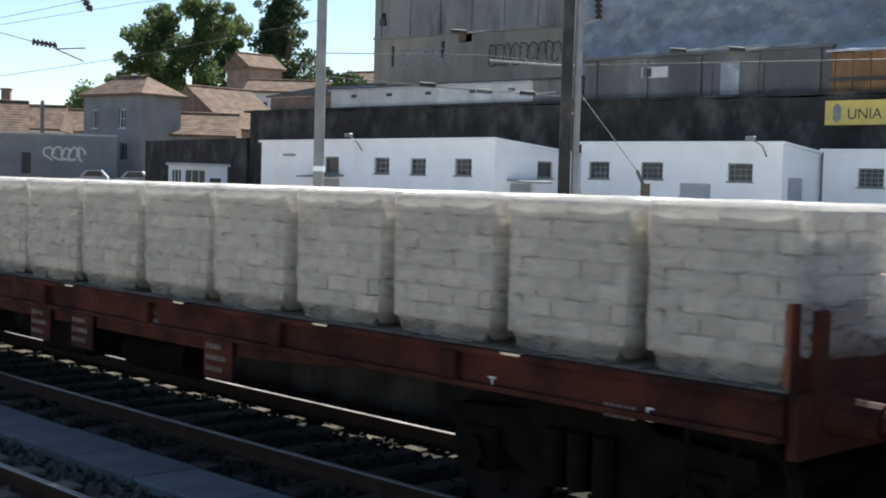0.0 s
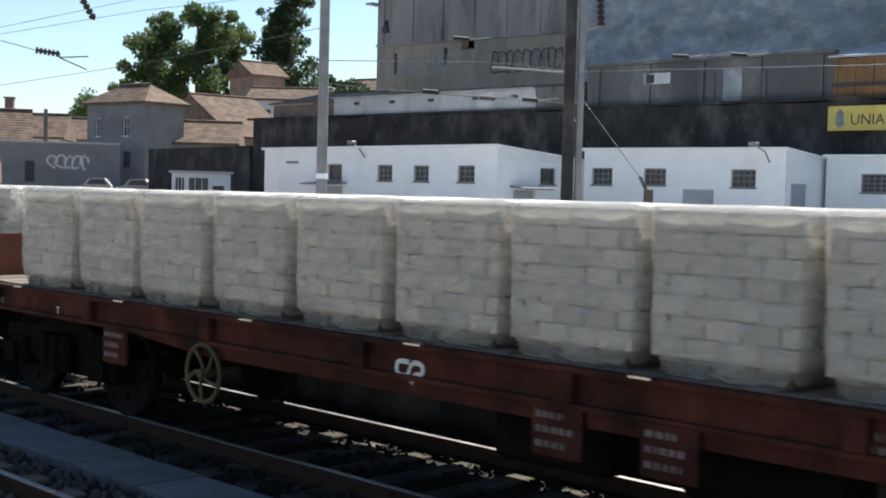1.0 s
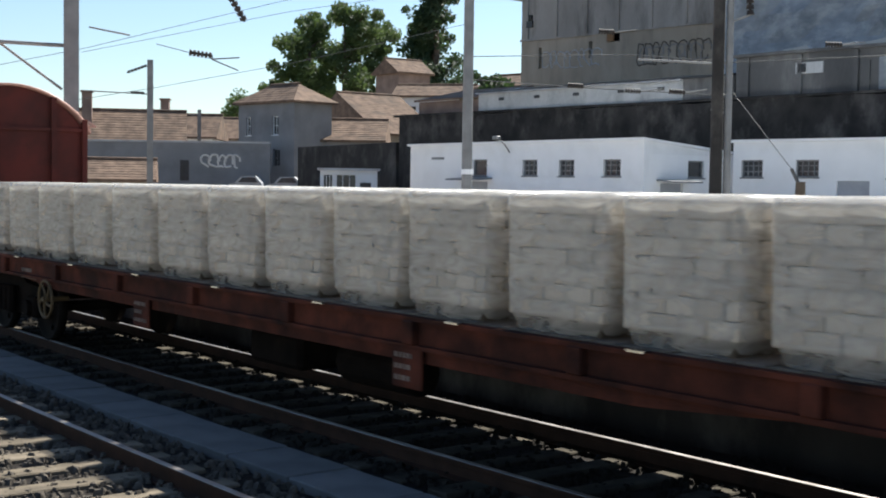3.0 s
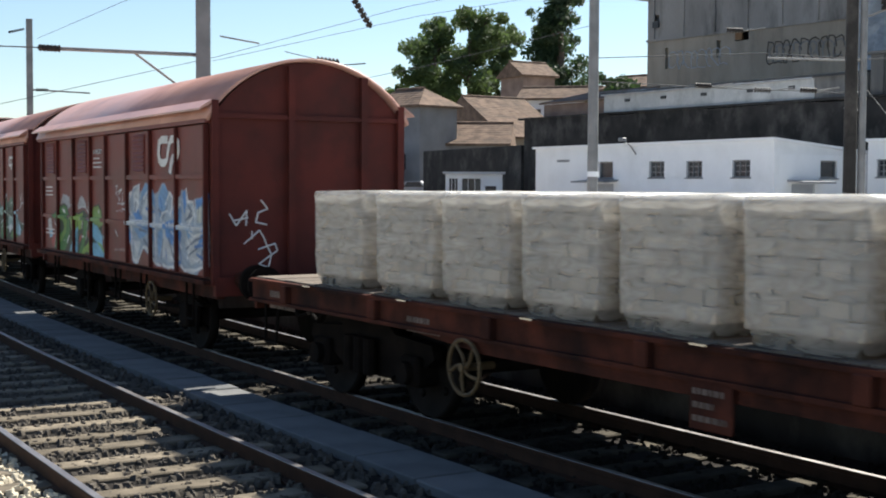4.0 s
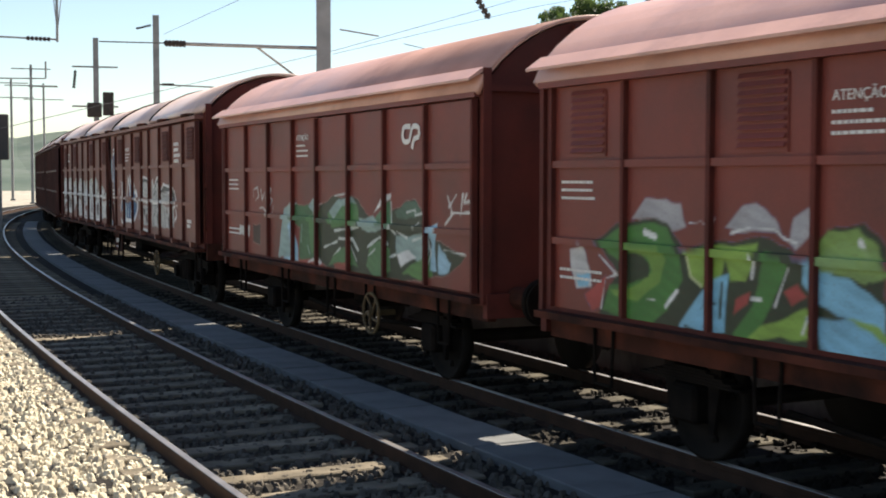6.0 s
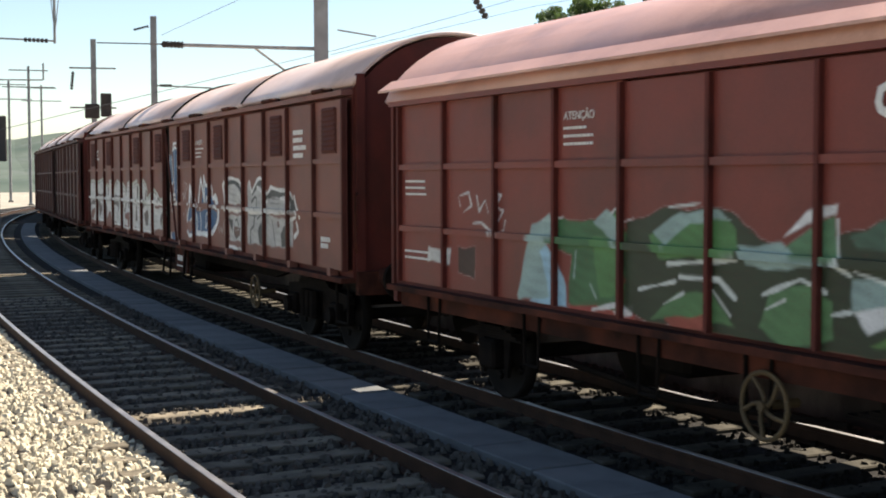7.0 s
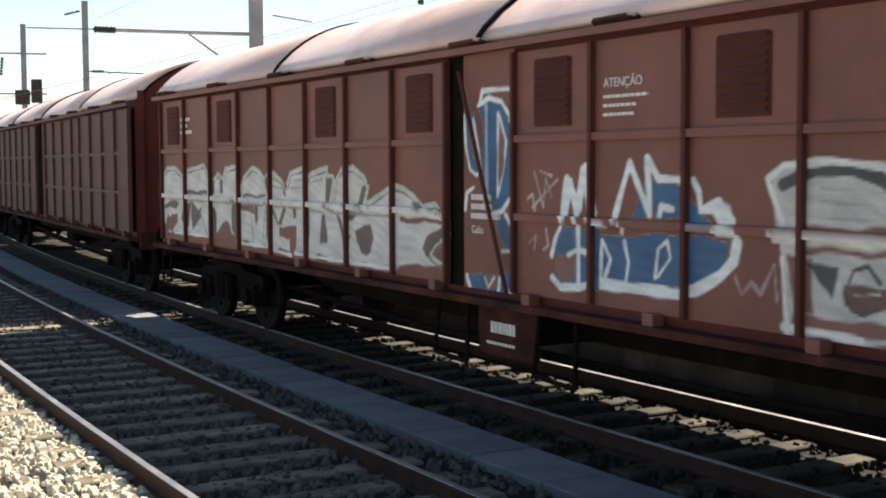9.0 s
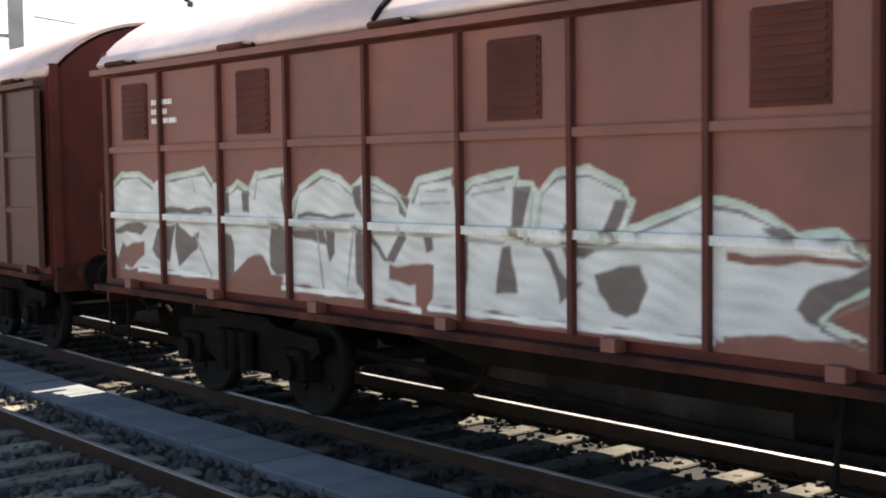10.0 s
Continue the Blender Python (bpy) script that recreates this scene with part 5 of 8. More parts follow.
    add("line", (0.58, 0.63, 0.6), 0.03, [(2.3, 1.34), (2.46, 1.37)])
    add("line", (0.6, 0.6, 0.58), 0.028, [(3.78, 2.04), (3.9, 1.86)])
    add("line", (0.6, 0.6, 0.58), 0.028, [(3.98, 2.05), (3.82, 1.93)])
    add("line", (0.6, 0.6, 0.58), 0.028, [(4.13, 2.06), (4.08, 1.85)])
    add("line", (0.6, 0.6, 0.58), 0.028, [(3.86, 1.87), (4.34, 1.88)])
    add("line", (0.6, 0.6, 0.58), 0.028, [(4.21, 2.06), (4.16, 1.98), (4.37, 2.0)])
    add("line", (0.6, 0.6, 0.58), 0.028, [(4.35, 2.06), (4.3, 1.92)])
    add("line", (0.6, 0.6, 0.58), 0.028, [(3.73, 1.75), (3.9, 1.86)])
    add("fill", (0.26, 0.38, 0.36), 0, [(-1.59, 1.66), (-1.54, 1.79), (-1.23, 1.9), (-1.14, 1.72), (-1.4, 1.56), (-1.22, 1.17), (-1.75, 1.1), (-1.78, 1.15)])
    add("fill", (0.26, 0.38, 0.36), 0, [(-0.54, 1.84), (-0.32, 1.98), (-0.16, 1.89), (-0.18, 1.68)])
    add("line", (0.68, 0.69, 0.68), 0.04, [(-0.53, 1.12), (-0.12, 1.2)])


def paint_long_front(add):
    add("fill", (0.47, 0.47, 0.45), 0, [(3.68, 2.13), (3.82, 2.2), (4.19, 2.23), (4.61, 2.19), (4.87, 2.02), (5.01, 2.17), (5.05, 1.8), (5.03, 1.13), (3.82, 1.12), (3.78, 1.59)])
    add("line", (0.035, 0.045, 0.045), 0.085, [(3.78, 2.08), (4.05, 2.18), (4.36, 2.18), (4.61, 2.11), (4.79, 1.99), (4.85, 1.84)])
    add("fill", None, 0, [(3.71, 1.81), (4.92, 1.84), (4.92, 1.79), (3.71, 1.75)])
    add("fill", None, 0, [(3.94, 1.69), (4.89, 1.7), (4.93, 1.64), (4.69, 1.66), (3.96, 1.65)])
    add("fill", None, 0, [(3.81, 1.64), (4.05, 1.63), (4.05, 1.26), (3.88, 1.25)])
    add("fill", None, 0, [(3.87, 1.25), (4.28, 1.26), (4.95, 1.26), (4.95, 1.17), (4.57, 1.16), (3.87, 1.17)])
    add("fill", (0.035, 0.045, 0.045), 0, [(3.99, 1.61), (4.25, 1.57), (4.22, 1.39)])
    add("fill", (0.11, 0.05, 0.04), 0, [(4.29, 1.47), (4.68, 1.49), (4.66, 1.36), (4.45, 1.29), (4.31, 1.35)])
    add("line", (0.035, 0.045, 0.045), 0.03, [(4.34, 1.49), (4.38, 1.57), (4.49, 1.6), (4.58, 1.51)])
    add("line", (0.47, 0.47, 0.45), 0.02, [(4.38, 1.42), (4.58, 1.44)])
    add("line", (0.035, 0.045, 0.045), 0.03, [(4.31, 1.43), (4.36, 1.33), (4.46, 1.3), (4.58, 1.35)])
    add("line", (0.035, 0.045, 0.045), 0.03, [(4.79, 1.64), (4.7, 1.31), (4.68, 1.11)])
    add("line", (0.035, 0.045, 0.045), 0.03, [(4.84, 1.63), (4.97, 1.6), (5.03, 1.64)])
    add("line", (0.68, 0.68, 0.66), 0.05, [(3.65, 2.12), (3.78, 2.2), (4.19, 2.23), (4.61, 2.19), (4.84, 2.04)])
    add("line", (0.68, 0.68, 0.66), 0.06, [(3.71, 1.73), (4.9, 1.75)])
    add("line", (0.68, 0.68, 0.66), 0.04, [(3.78, 1.61), (3.83, 1.14)])
    add("line", (0.68, 0.68, 0.66), 0.04, [(3.64, 2.12), (3.78, 1.83)])
    add("line", (0.68, 0.68, 0.66), 0.05, [(5.01, 1.77), (5.02, 1.13)])
    add("line", (0.68, 0.68, 0.66), 0.05, [(3.8, 1.17), (4.45, 1.15)])
    add("line", (0.68, 0.68, 0.66), 0.05, [(4.7, 1.13), (5.02, 1.12)])
    add("line", (0.68, 0.68, 0.66), 0.05, [(4.82, 2.06), (4.93, 2.13), (5.04, 2.2)])
    add("line", (0.68, 0.68, 0.66), 0.025, [(4.35, 1.07), (4.36, 1.01)])
    add("line", (0.34, 0.34, 0.32), 0.02, [(4.1, 2.06), (4.61, 2.04)])
    add("line", (0.34, 0.34, 0.32), 0.02, [(4.1, 1.98), (4.69, 1.95)])
    add("line", (0.34, 0.34, 0.32), 0.02, [(4.05, 1.88), (4.71, 1.87)])
    add("fill", (0.4, 0.4, 0.385), 0, [(5.29, 2.17), (5.37, 2.18), (5.5, 2.02), (5.79, 2.2), (5.92, 2.23), (6.08, 2.18), (6.24, 2.02), (6.36, 2.04), (6.47, 2.1), (7.18, 2.07), (7.37, 2.02), (7.49, 1.92), (7.66, 1.74), (7.48, 1.7), (7.46, 1.31), (6.93, 1.28), (6.37, 1.28), (5.45, 1.27), (5.25, 1.27)])
    add("line", (0.035, 0.045, 0.045), 0.1, [(5.55, 2.03), (5.79, 2.15), (5.93, 2.18), (6.05, 2.12), (6.18, 1.95), (6.26, 1.98)])
    add("line", (0.035, 0.045, 0.045), 0.12, [(6.36, 2.0), (6.53, 2.04), (7.18, 2.01), (7.37, 1.97), (7.47, 1.88), (7.53, 1.76)])
    add("fill", (0.035, 0.045, 0.045), 0, [(7.4, 1.99), (7.5, 1.92), (7.62, 1.77), (7.47, 1.73), (7.28, 1.7), (7.22, 1.75), (7.34, 1.8)])
    add("fill", None, 0, [(7.26, 1.75), (7.66, 1.74), (7.48, 1.7), (7.18, 1.66), (6.76, 1.69), (6.42, 1.69), (6.42, 1.72), (7.23, 1.73)])
    add("line", (0.035, 0.045, 0.045), 0.045, [(5.49, 1.88), (5.66, 1.96), (5.75, 1.93), (5.73, 1.8)])
    add("line", (0.035, 0.045, 0.045), 0.04, [(5.36, 1.69), (5.49, 1.79)])
    add("line", (0.035, 0.045, 0.045), 0.04, [(5.41, 1.27), (5.42, 1.47), (5.59, 1.53), (5.63, 1.68)])
    add("line", (0.035, 0.045, 0.045), 0.035, [(5.78, 1.64), (6.05, 1.73), (6.36, 1.78)])
    add("line", (0.035, 0.045, 0.045), 0.035, [(6.51, 1.64), (6.6, 1.45), (6.66, 1.3)])
    add("line", (0.035, 0.045, 0.045), 0.02, [(5.27, 1.77), (6.36, 1.78)])
    add("line", (0.035, 0.045, 0.045), 0.02, [(5.27, 1.67), (6.36, 1.71)])
    add("fill", (0.035, 0.045, 0.045), 0, [(5.85, 1.53), (5.96, 1.59), (6.03, 1.5), (6.01, 1.28), (5.9, 1.27), (5.8, 1.47)])
    add("fill", (0.035, 0.045, 0.045), 0, [(6.92, 1.47), (7.03, 1.56), (7.19, 1.58), (7.22, 1.5), (7.17, 1.31), (6.96, 1.29)])
    add("fill", (0.11, 0.05, 0.04), 0, [(6.76, 1.64), (6.84, 1.66), (6.87, 1.57), (6.79, 1.55)])
    add("line", (0.68, 0.68, 0.66), 0.05, [(5.37, 2.18), (5.5, 2.02), (5.79, 2.2), (5.93, 2.23), (6.08, 2.19), (6.25, 2.0), (6.36, 2.04), (6.46, 2.1), (6.87, 2.06), (7.23, 2.06), (7.37, 2.02), (7.45, 1.96)])
    add("line", (0.68, 0.68, 0.66), 0.05, [(7.52, 1.98), (7.59, 1.87), (7.74, 1.71)])
    add("line", (0.68, 0.68, 0.66), 0.05, [(5.79, 2.09), (5.95, 2.06), (6.08, 1.94), (6.16, 1.86), (6.3, 1.91)])
    add("line", (0.68, 0.68, 0.66), 0.05, [(6.92, 1.95), (7.18, 1.95), (7.3, 1.9), (7.31, 1.81), (7.26, 1.75)])
    add("line", (0.68, 0.68, 0.66), 0.05, [(5.3, 1.72), (6.33, 1.74)])
    add("line", (0.68, 0.68, 0.66), 0.055, [(6.42, 1.76), (7.23, 1.76)])
    add("line", (0.68, 0.68, 0.66), 0.05, [(7.18, 1.62), (7.38, 1.67), (7.57, 1.71)])
    add("line", (0.68, 0.68, 0.66), 0.06, [(7.53, 1.45), (7.69, 1.53), (7.62, 1.64)])
    add("line", (0.2, 0.2, 0.2), 0.025, [(6.48, 1.95), (6.87, 1.93)])
    add("line", (0.2, 0.2, 0.2), 0.025, [(6.45, 1.88), (6.92, 1.87)])
    add("line", (0.2, 0.2, 0.2), 0.025, [(6.81, 1.9), (6.84, 1.81)])
    add("line", (0.2, 0.2, 0.2), 0.025, [(7.08, 1.87), (7.11, 1.8)])
    add("line", (0.2, 0.2, 0.2), 0.025, [(7.18, 1.9), (7.18, 1.81)])
    add("fill", (0.03, 0.105, 0.22), 0, [(2.22, 1.81), (2.4, 2.13), (2.48, 1.96), (2.45, 1.81)])
    add("fill", (0.03, 0.105, 0.22), 0, [(2.46, 2.1), (2.79, 2.04), (2.79, 1.85), (2.5, 1.82)])
    add("fill", (0.03, 0.105, 0.22), 0, [(1.82, 1.65), (2.81, 1.72), (3.29, 1.68), (3.21, 1.44), (2.88, 1.33), (1.8, 1.31)])
    add("fill", (0.03, 0.105, 0.22), 0, [(1.23, 1.62), (1.7, 1.65), (1.7, 1.28), (1.23, 1.25)])
    add("fill", (0.03, 0.105, 0.22), 0, [(2.81, 1.98), (2.96, 1.9), (3.11, 1.79), (2.82, 1.78)])
    add("line", (0.7, 0.74, 0.74), 0.055, [(1.34, 1.76), (1.43, 2.08), (1.51, 1.81), (1.58, 2.18), (1.7, 1.79)])
    add("line", (0.7, 0.74, 0.74), 0.06, [(2.01, 1.82), (2.19, 2.22), (2.43, 1.84), (2.4, 2.26), (2.53, 2.11), (2.78, 2.1)])
    add("line", (0.7, 0.74, 0.74), 0.05, [(2.91, 2.1), (2.97, 2.02), (2.99, 1.89), (3.18, 1.96), (3.32, 1.83)])
    add("line", (0.7, 0.74, 0.74), 0.045, [(2.54, 1.84), (2.56, 1.91), (2.69, 1.89)])
    add("line", (0.7, 0.74, 0.74), 0.04, [(2.1, 1.75), (2.1, 1.7)])
    add("line", (0.7, 0.74, 0.74), 0.04, [(1.47, 1.66), (1.49, 1.27)])
    add("line", (0.7, 0.74, 0.74), 0.035, [(1.35, 1.49), (1.59, 1.53)])
    add("line", (0.7, 0.74, 0.74), 0.04, [(1.83, 1.32), (1.85, 1.63), (1.96, 1.49), (1.88, 1.33)])
    add("line", (0.7, 0.74, 0.74), 0.04, [(2.13, 1.63), (2.18, 1.48), (2.15, 1.32)])
    add("line", (0.7, 0.74, 0.74), 0.035, [(2.5, 1.39), (2.53, 1.6), (2.63, 1.66), (2.67, 1.54), (2.53, 1.4)])
    add("line", (0.7, 0.74, 0.74), 0.08, [(1.77, 1.29), (2.24, 1.29), (2.76, 1.29), (2.94, 1.33), (3.2, 1.45), (3.33, 1.56), (3.36, 1.68)])
    add("line", (0.7, 0.74, 0.74), 0.045, [(3.16, 1.74), (3.35, 1.74)])
    add("line", (0.7, 0.74, 0.74), 0.04, [(1.74, 1.74), (1.9, 1.74)])
    add("fill", (0.7, 0.74, 0.74), 0, [(2.99, 1.87), (3.16, 1.97), (3.29, 1.93), (3.34, 1.81), (3.18, 1.81), (3.12, 1.88)])
    add("line", (0.3, 0.27, 0.25), 0.022, [(3.34, 1.46), (3.41, 1.34), (3.5, 1.43), (3.59, 1.36), (3.71, 1.56), (3.74, 1.33)])
    add("fill", (0.03, 0.105, 0.22), 0, [(1.17, 1.55), (1.32, 1.7), (1.81, 1.72), (1.82, 1.23), (1.33, 1.23)])
    add("fill", None, 0, [(1.17, 1.48), (1.49, 1.51), (1.49, 1.31), (1.29, 1.27)])
    add("line", (0.7, 0.74, 0.74), 0.075, [(1.32, 1.82), (1.38, 2.09), (1.54, 1.87), (1.63, 2.19), (1.75, 1.84)])
    add("line", (0.7, 0.74, 0.74), 0.055, [(1.53, 1.72), (1.54, 1.27)])
    add("line", (0.7, 0.74, 0.74), 0.05, [(1.4, 1.49), (1.53, 1.54), (1.7, 1.51)])
    add("line", (0.7, 0.74, 0.74), 0.045, [(1.16, 1.47), (1.22, 1.62), (1.29, 1.71)])
    add("line", (0.7, 0.74, 0.74), 0.06, [(1.17, 1.29), (1.29, 1.22), (1.54, 1.24), (1.7, 1.27)])
    add("line", (0.42, 0.38, 0.36), 0.022, [(0.9, 2.16), (1.04, 1.86), (1.07, 2.1), (1.16, 1.95)])
    add("line", (0.42, 0.38, 0.36), 0.022, [(0.88, 1.86), (1.24, 2.09)])
    add("line", (0.42, 0.38, 0.36), 0.022, [(0.99, 2.16), (1.16, 2.12)])
    add("line", (0.42, 0.38, 0.36), 0.022, [(0.81, 1.93), (0.88, 1.97), (0.91, 1.84)])
    add("line", (0.42, 0.38, 0.36), 0.022, [(0.83, 1.56), (0.93, 1.62), (0.9, 1.5)])
    add("line", (0.42, 0.38, 0.36), 0.022, [(1.08, 1.68), (1.11, 1.55), (1.04, 1.51)])
    add("fill", (0.03, 0.105, 0.22), 0, [(-0.25, 2.64), (-0.11, 2.67), (0.01, 2.2), (-0.1, 2.12), (-0.23, 2.24)])
    add("fill", None, 0, [(-0.17, 2.55), (-0.11, 2.44), (-0.06, 2.24), (-0.12, 2.28)])
    add("fill", (0.03, 0.105, 0.22), 0, [(-0.03, 2.74), (0.16, 2.78), (0.37, 2.75), (0.55, 2.56), (0.58, 2.17), (0.48, 1.9), (0.24, 1.8), (0.08, 2.05), (0.05, 2.55)])
    add("fill", None, 0, [(0.32, 2.65), (0.43, 2.42), (0.39, 2.16), (0.3, 1.94)])
    add("fill", (0.03, 0.105, 0.22), 0, [(0.24, 1.79), (0.43, 1.76), (0.56, 1.58), (0.48, 1.46), (0.35, 1.54)])
    add("fill", (0.03, 0.105, 0.22), 0, [(-0.2, 1.21), (0.49, 1.27), (0.51, 1.1), (0.27, 0.92), (-0.03, 0.96)])
    add("fill", None, 0, [(0.05, 1.23), (0.35, 1.26), (0.27, 1.11), (0.11, 1.09)])
    add("line", (0.7, 0.74, 0.74), 0.04, [(-0.28, 2.66), (-0.24, 2.36), (-0.17, 2.17), (-0.06, 2.12), (0.01, 2.17), (-0.03, 2.36), (-0.11, 2.63)])
    add("line", (0.7, 0.74, 0.74), 0.045, [(-0.03, 2.74), (0.16, 2.8), (0.37, 2.76), (0.53, 2.6), (0.59, 2.31), (0.57, 1.98), (0.37, 1.81), (0.22, 1.78)])
    add("line", (0.32, 0.42, 0.54), 0.05, [(0.11, 2.73), (0.12, 1.86)])
    add("line", (0.7, 0.74, 0.74), 0.03, [(0.31, 2.66), (0.3, 1.94), (0.4, 2.16), (0.44, 2.42), (0.32, 2.66)])
    add("line", (0.7, 0.74, 0.74), 0.045, [(-0.0, 2.76), (0.05, 2.87), (0.27, 2.87), (0.52, 2.86), (0.57, 2.74), (0.5, 2.59)])
    add("line", (0.7, 0.74, 0.74), 0.04, [(0.43, 1.78), (0.55, 1.66), (0.57, 1.47), (0.37, 1.46)])
    add("line", (0.7, 0.74, 0.74), 0.04, [(-0.26, 1.81), (-0.23, 1.96), (-0.11, 2.01)])
    add("line", (0.7, 0.74, 0.74), 0.045, [(-0.23, 1.2), (-0.14, 1.03), (0.03, 0.89), (0.24, 0.88), (0.43, 0.98), (0.52, 1.14)])
    add("line", (0.7, 0.74, 0.74), 0.03, [(0.08, 1.21), (0.14, 1.12), (0.24, 1.22)])
    add("line", (0.7, 0.74, 0.74), 0.035, [(0.33, 1.22), (0.3, 1.04)])
    add("line", (0.7, 0.74, 0.74), 0.03, [(0.05, 2.05), (0.08, 1.82)])


def paint_long_rear(add):
    add("fill", (0.56, 0.56, 0.54), 0, [(-9.26, 2.06), (-9.0, 2.18), (-8.64, 2.2), (-8.35, 2.09), (-8.0, 2.17), (-7.36, 2.22), (-7.22, 2.12), (-6.97, 2.04), (-6.78, 2.09), (-6.59, 2.07), (-6.5, 2.19), (-6.05, 2.22), (-6.01, 2.12), (-5.94, 1.93), (-5.81, 2.07), (-5.48, 2.2), (-5.25, 2.16), (-5.1, 2.07), (-4.95, 2.16), (-4.77, 2.13), (-4.53, 2.05), (-4.39, 1.99), (-4.29, 2.13), (-3.87, 2.2), (-3.89, 1.2), (-4.97, 1.21), (-6.09, 1.26), (-7.16, 1.24), (-8.63, 1.25), (-9.06, 1.22), (-9.18, 1.36), (-9.29, 1.65)])
    add("fill", (0.56, 0.56, 0.54), 0, [(-3.9, 2.2), (-3.86, 2.07), (-3.69, 2.13), (-3.2, 2.2), (-3.18, 2.11), (-3.06, 2.1), (-3.01, 2.04), (-2.86, 2.17), (-2.55, 2.21), (-2.22, 2.08), (-2.18, 2.0), (-2.25, 1.82), (-1.91, 1.92), (-1.63, 2.02), (-1.37, 1.99), (-1.15, 1.91), (-1.0, 1.82), (-0.75, 1.85), (-0.54, 1.71), (-0.48, 1.65), (-0.52, 1.55), (-0.75, 1.43), (-0.84, 1.35), (-0.58, 1.27), (-1.49, 1.19), (-2.76, 1.18), (-3.65, 1.21), (-3.92, 1.2)])
    add("fill", (0.095, 0.07, 0.062), 0, [(-9.16, 1.63), (-8.66, 1.73), (-8.47, 1.67), (-8.61, 1.59), (-9.17, 1.59)])
    add("fill", (0.095, 0.07, 0.062), 0, [(-8.28, 1.65), (-8.16, 1.66), (-8.18, 1.29), (-8.39, 1.45)])
    add("fill", (0.095, 0.07, 0.062), 0, [(-8.19, 1.86), (-7.23, 1.87), (-7.23, 1.81), (-8.19, 1.8)])
    add("fill", (0.095, 0.07, 0.062), 0, [(-7.92, 1.72), (-7.76, 1.64), (-7.6, 1.59), (-7.46, 1.66), (-7.5, 1.49), (-7.85, 1.31), (-7.91, 1.47)])
    add("fill", (0.095, 0.07, 0.062), 0, [(-7.11, 2.17), (-6.95, 2.02), (-6.92, 1.83), (-7.08, 1.85)])
    add("fill", (0.095, 0.07, 0.062), 0, [(-7.11, 1.67), (-6.89, 1.65), (-6.84, 1.51), (-6.89, 1.22), (-7.13, 1.24)])
    add("fill", (0.095, 0.07, 0.062), 0, [(-6.25, 1.73), (-6.07, 1.76), (-5.97, 1.36), (-6.17, 1.31), (-6.28, 1.39)])
    add("fill", (0.095, 0.07, 0.062), 0, [(-6.71, 2.02), (-6.58, 2.05), (-6.59, 1.84), (-6.7, 1.84)])
    add("fill", (0.095, 0.07, 0.062), 0, [(-6.07, 2.18), (-5.93, 1.88), (-6.02, 1.78), (-6.08, 1.98)])
    add("fill", (0.095, 0.07, 0.062), 0, [(-5.83, 1.85), (-5.06, 1.85), (-5.06, 1.82), (-5.83, 1.81)])
    add("fill", (0.095, 0.07, 0.062), 0, [(-5.96, 1.72), (-5.48, 1.73), (-5.44, 1.58), (-5.74, 1.65), (-5.9, 1.64)])
    add("fill", (0.095, 0.07, 0.062), 0, [(-5.45, 1.74), (-5.31, 1.74), (-5.33, 1.53), (-5.4, 1.45), (-5.45, 1.57)])
    add("fill", (0.095, 0.07, 0.062), 0, [(-5.05, 1.75), (-4.91, 1.75), (-4.89, 1.23), (-5.03, 1.31)])
    add("fill", (0.095, 0.07, 0.062), 0, [(-5.1, 2.07), (-4.94, 2.1), (-4.95, 1.82), (-5.03, 1.9)])
    add("fill", (0.095, 0.07, 0.062), 0, [(-4.89, 1.75), (-4.81, 1.69), (-4.64, 1.53), (-4.46, 1.76), (-4.42, 1.67), (-4.55, 1.5), (-4.68, 1.5), (-4.85, 1.64)])
    add("fill", (0.095, 0.07, 0.062), 0, [(-4.51, 2.02), (-4.34, 1.99), (-4.42, 1.84), (-4.5, 1.86)])
    add("fill", (0.095, 0.07, 0.062), 0, [(-4.23, 1.79), (-4.09, 1.79), (-4.08, 1.62), (-4.17, 1.59)])
    add("fill", (0.095, 0.07, 0.062), 0, [(-3.85, 2.08), (-3.72, 2.1), (-3.75, 1.79), (-3.83, 1.81)])
    add("fill", (0.095, 0.07, 0.062), 0, [(-3.8, 1.72), (-3.72, 1.72), (-3.73, 1.23), (-3.8, 1.22)])
    add("fill", (0.095, 0.07, 0.062), 0, [(-3.36, 1.66), (-3.29, 1.66), (-3.19, 1.37), (-3.43, 1.33)])
    add("fill", (0.095, 0.07, 0.062), 0, [(-3.23, 2.08), (-3.06, 2.08), (-3.15, 1.81), (-3.27, 1.79)])
    add("fill", (0.095, 0.07, 0.062), 0, [(-2.98, 1.71), (-2.88, 1.67), (-2.75, 1.49), (-2.6, 1.46), (-2.71, 1.38), (-2.81, 1.31), (-2.84, 1.49)])
    add("fill", (0.095, 0.07, 0.062), 0, [(-2.77, 1.83), (-2.68, 1.83), (-2.61, 1.76), (-2.33, 1.82), (-2.38, 1.73), (-2.61, 1.6), (-2.74, 1.61), (-2.82, 1.71)])
    add("fill", (0.095, 0.07, 0.062), 0, [(-2.34, 1.98), (-2.21, 2.0), (-2.28, 1.85), (-2.35, 1.74), (-2.47, 1.72), (-2.39, 1.87)])
    add("fill", (0.095, 0.07, 0.062), 0, [(-2.52, 1.5), (-2.27, 1.6), (-2.12, 1.59), (-2.06, 1.46), (-2.13, 1.31), (-2.25, 1.25), (-2.38, 1.29), (-2.47, 1.4)])
    add("fill", (0.095, 0.07, 0.062), 0, [(-1.23, 1.85), (-1.09, 1.85), (-0.99, 1.79), (-1.05, 1.76), (-1.16, 1.8)])
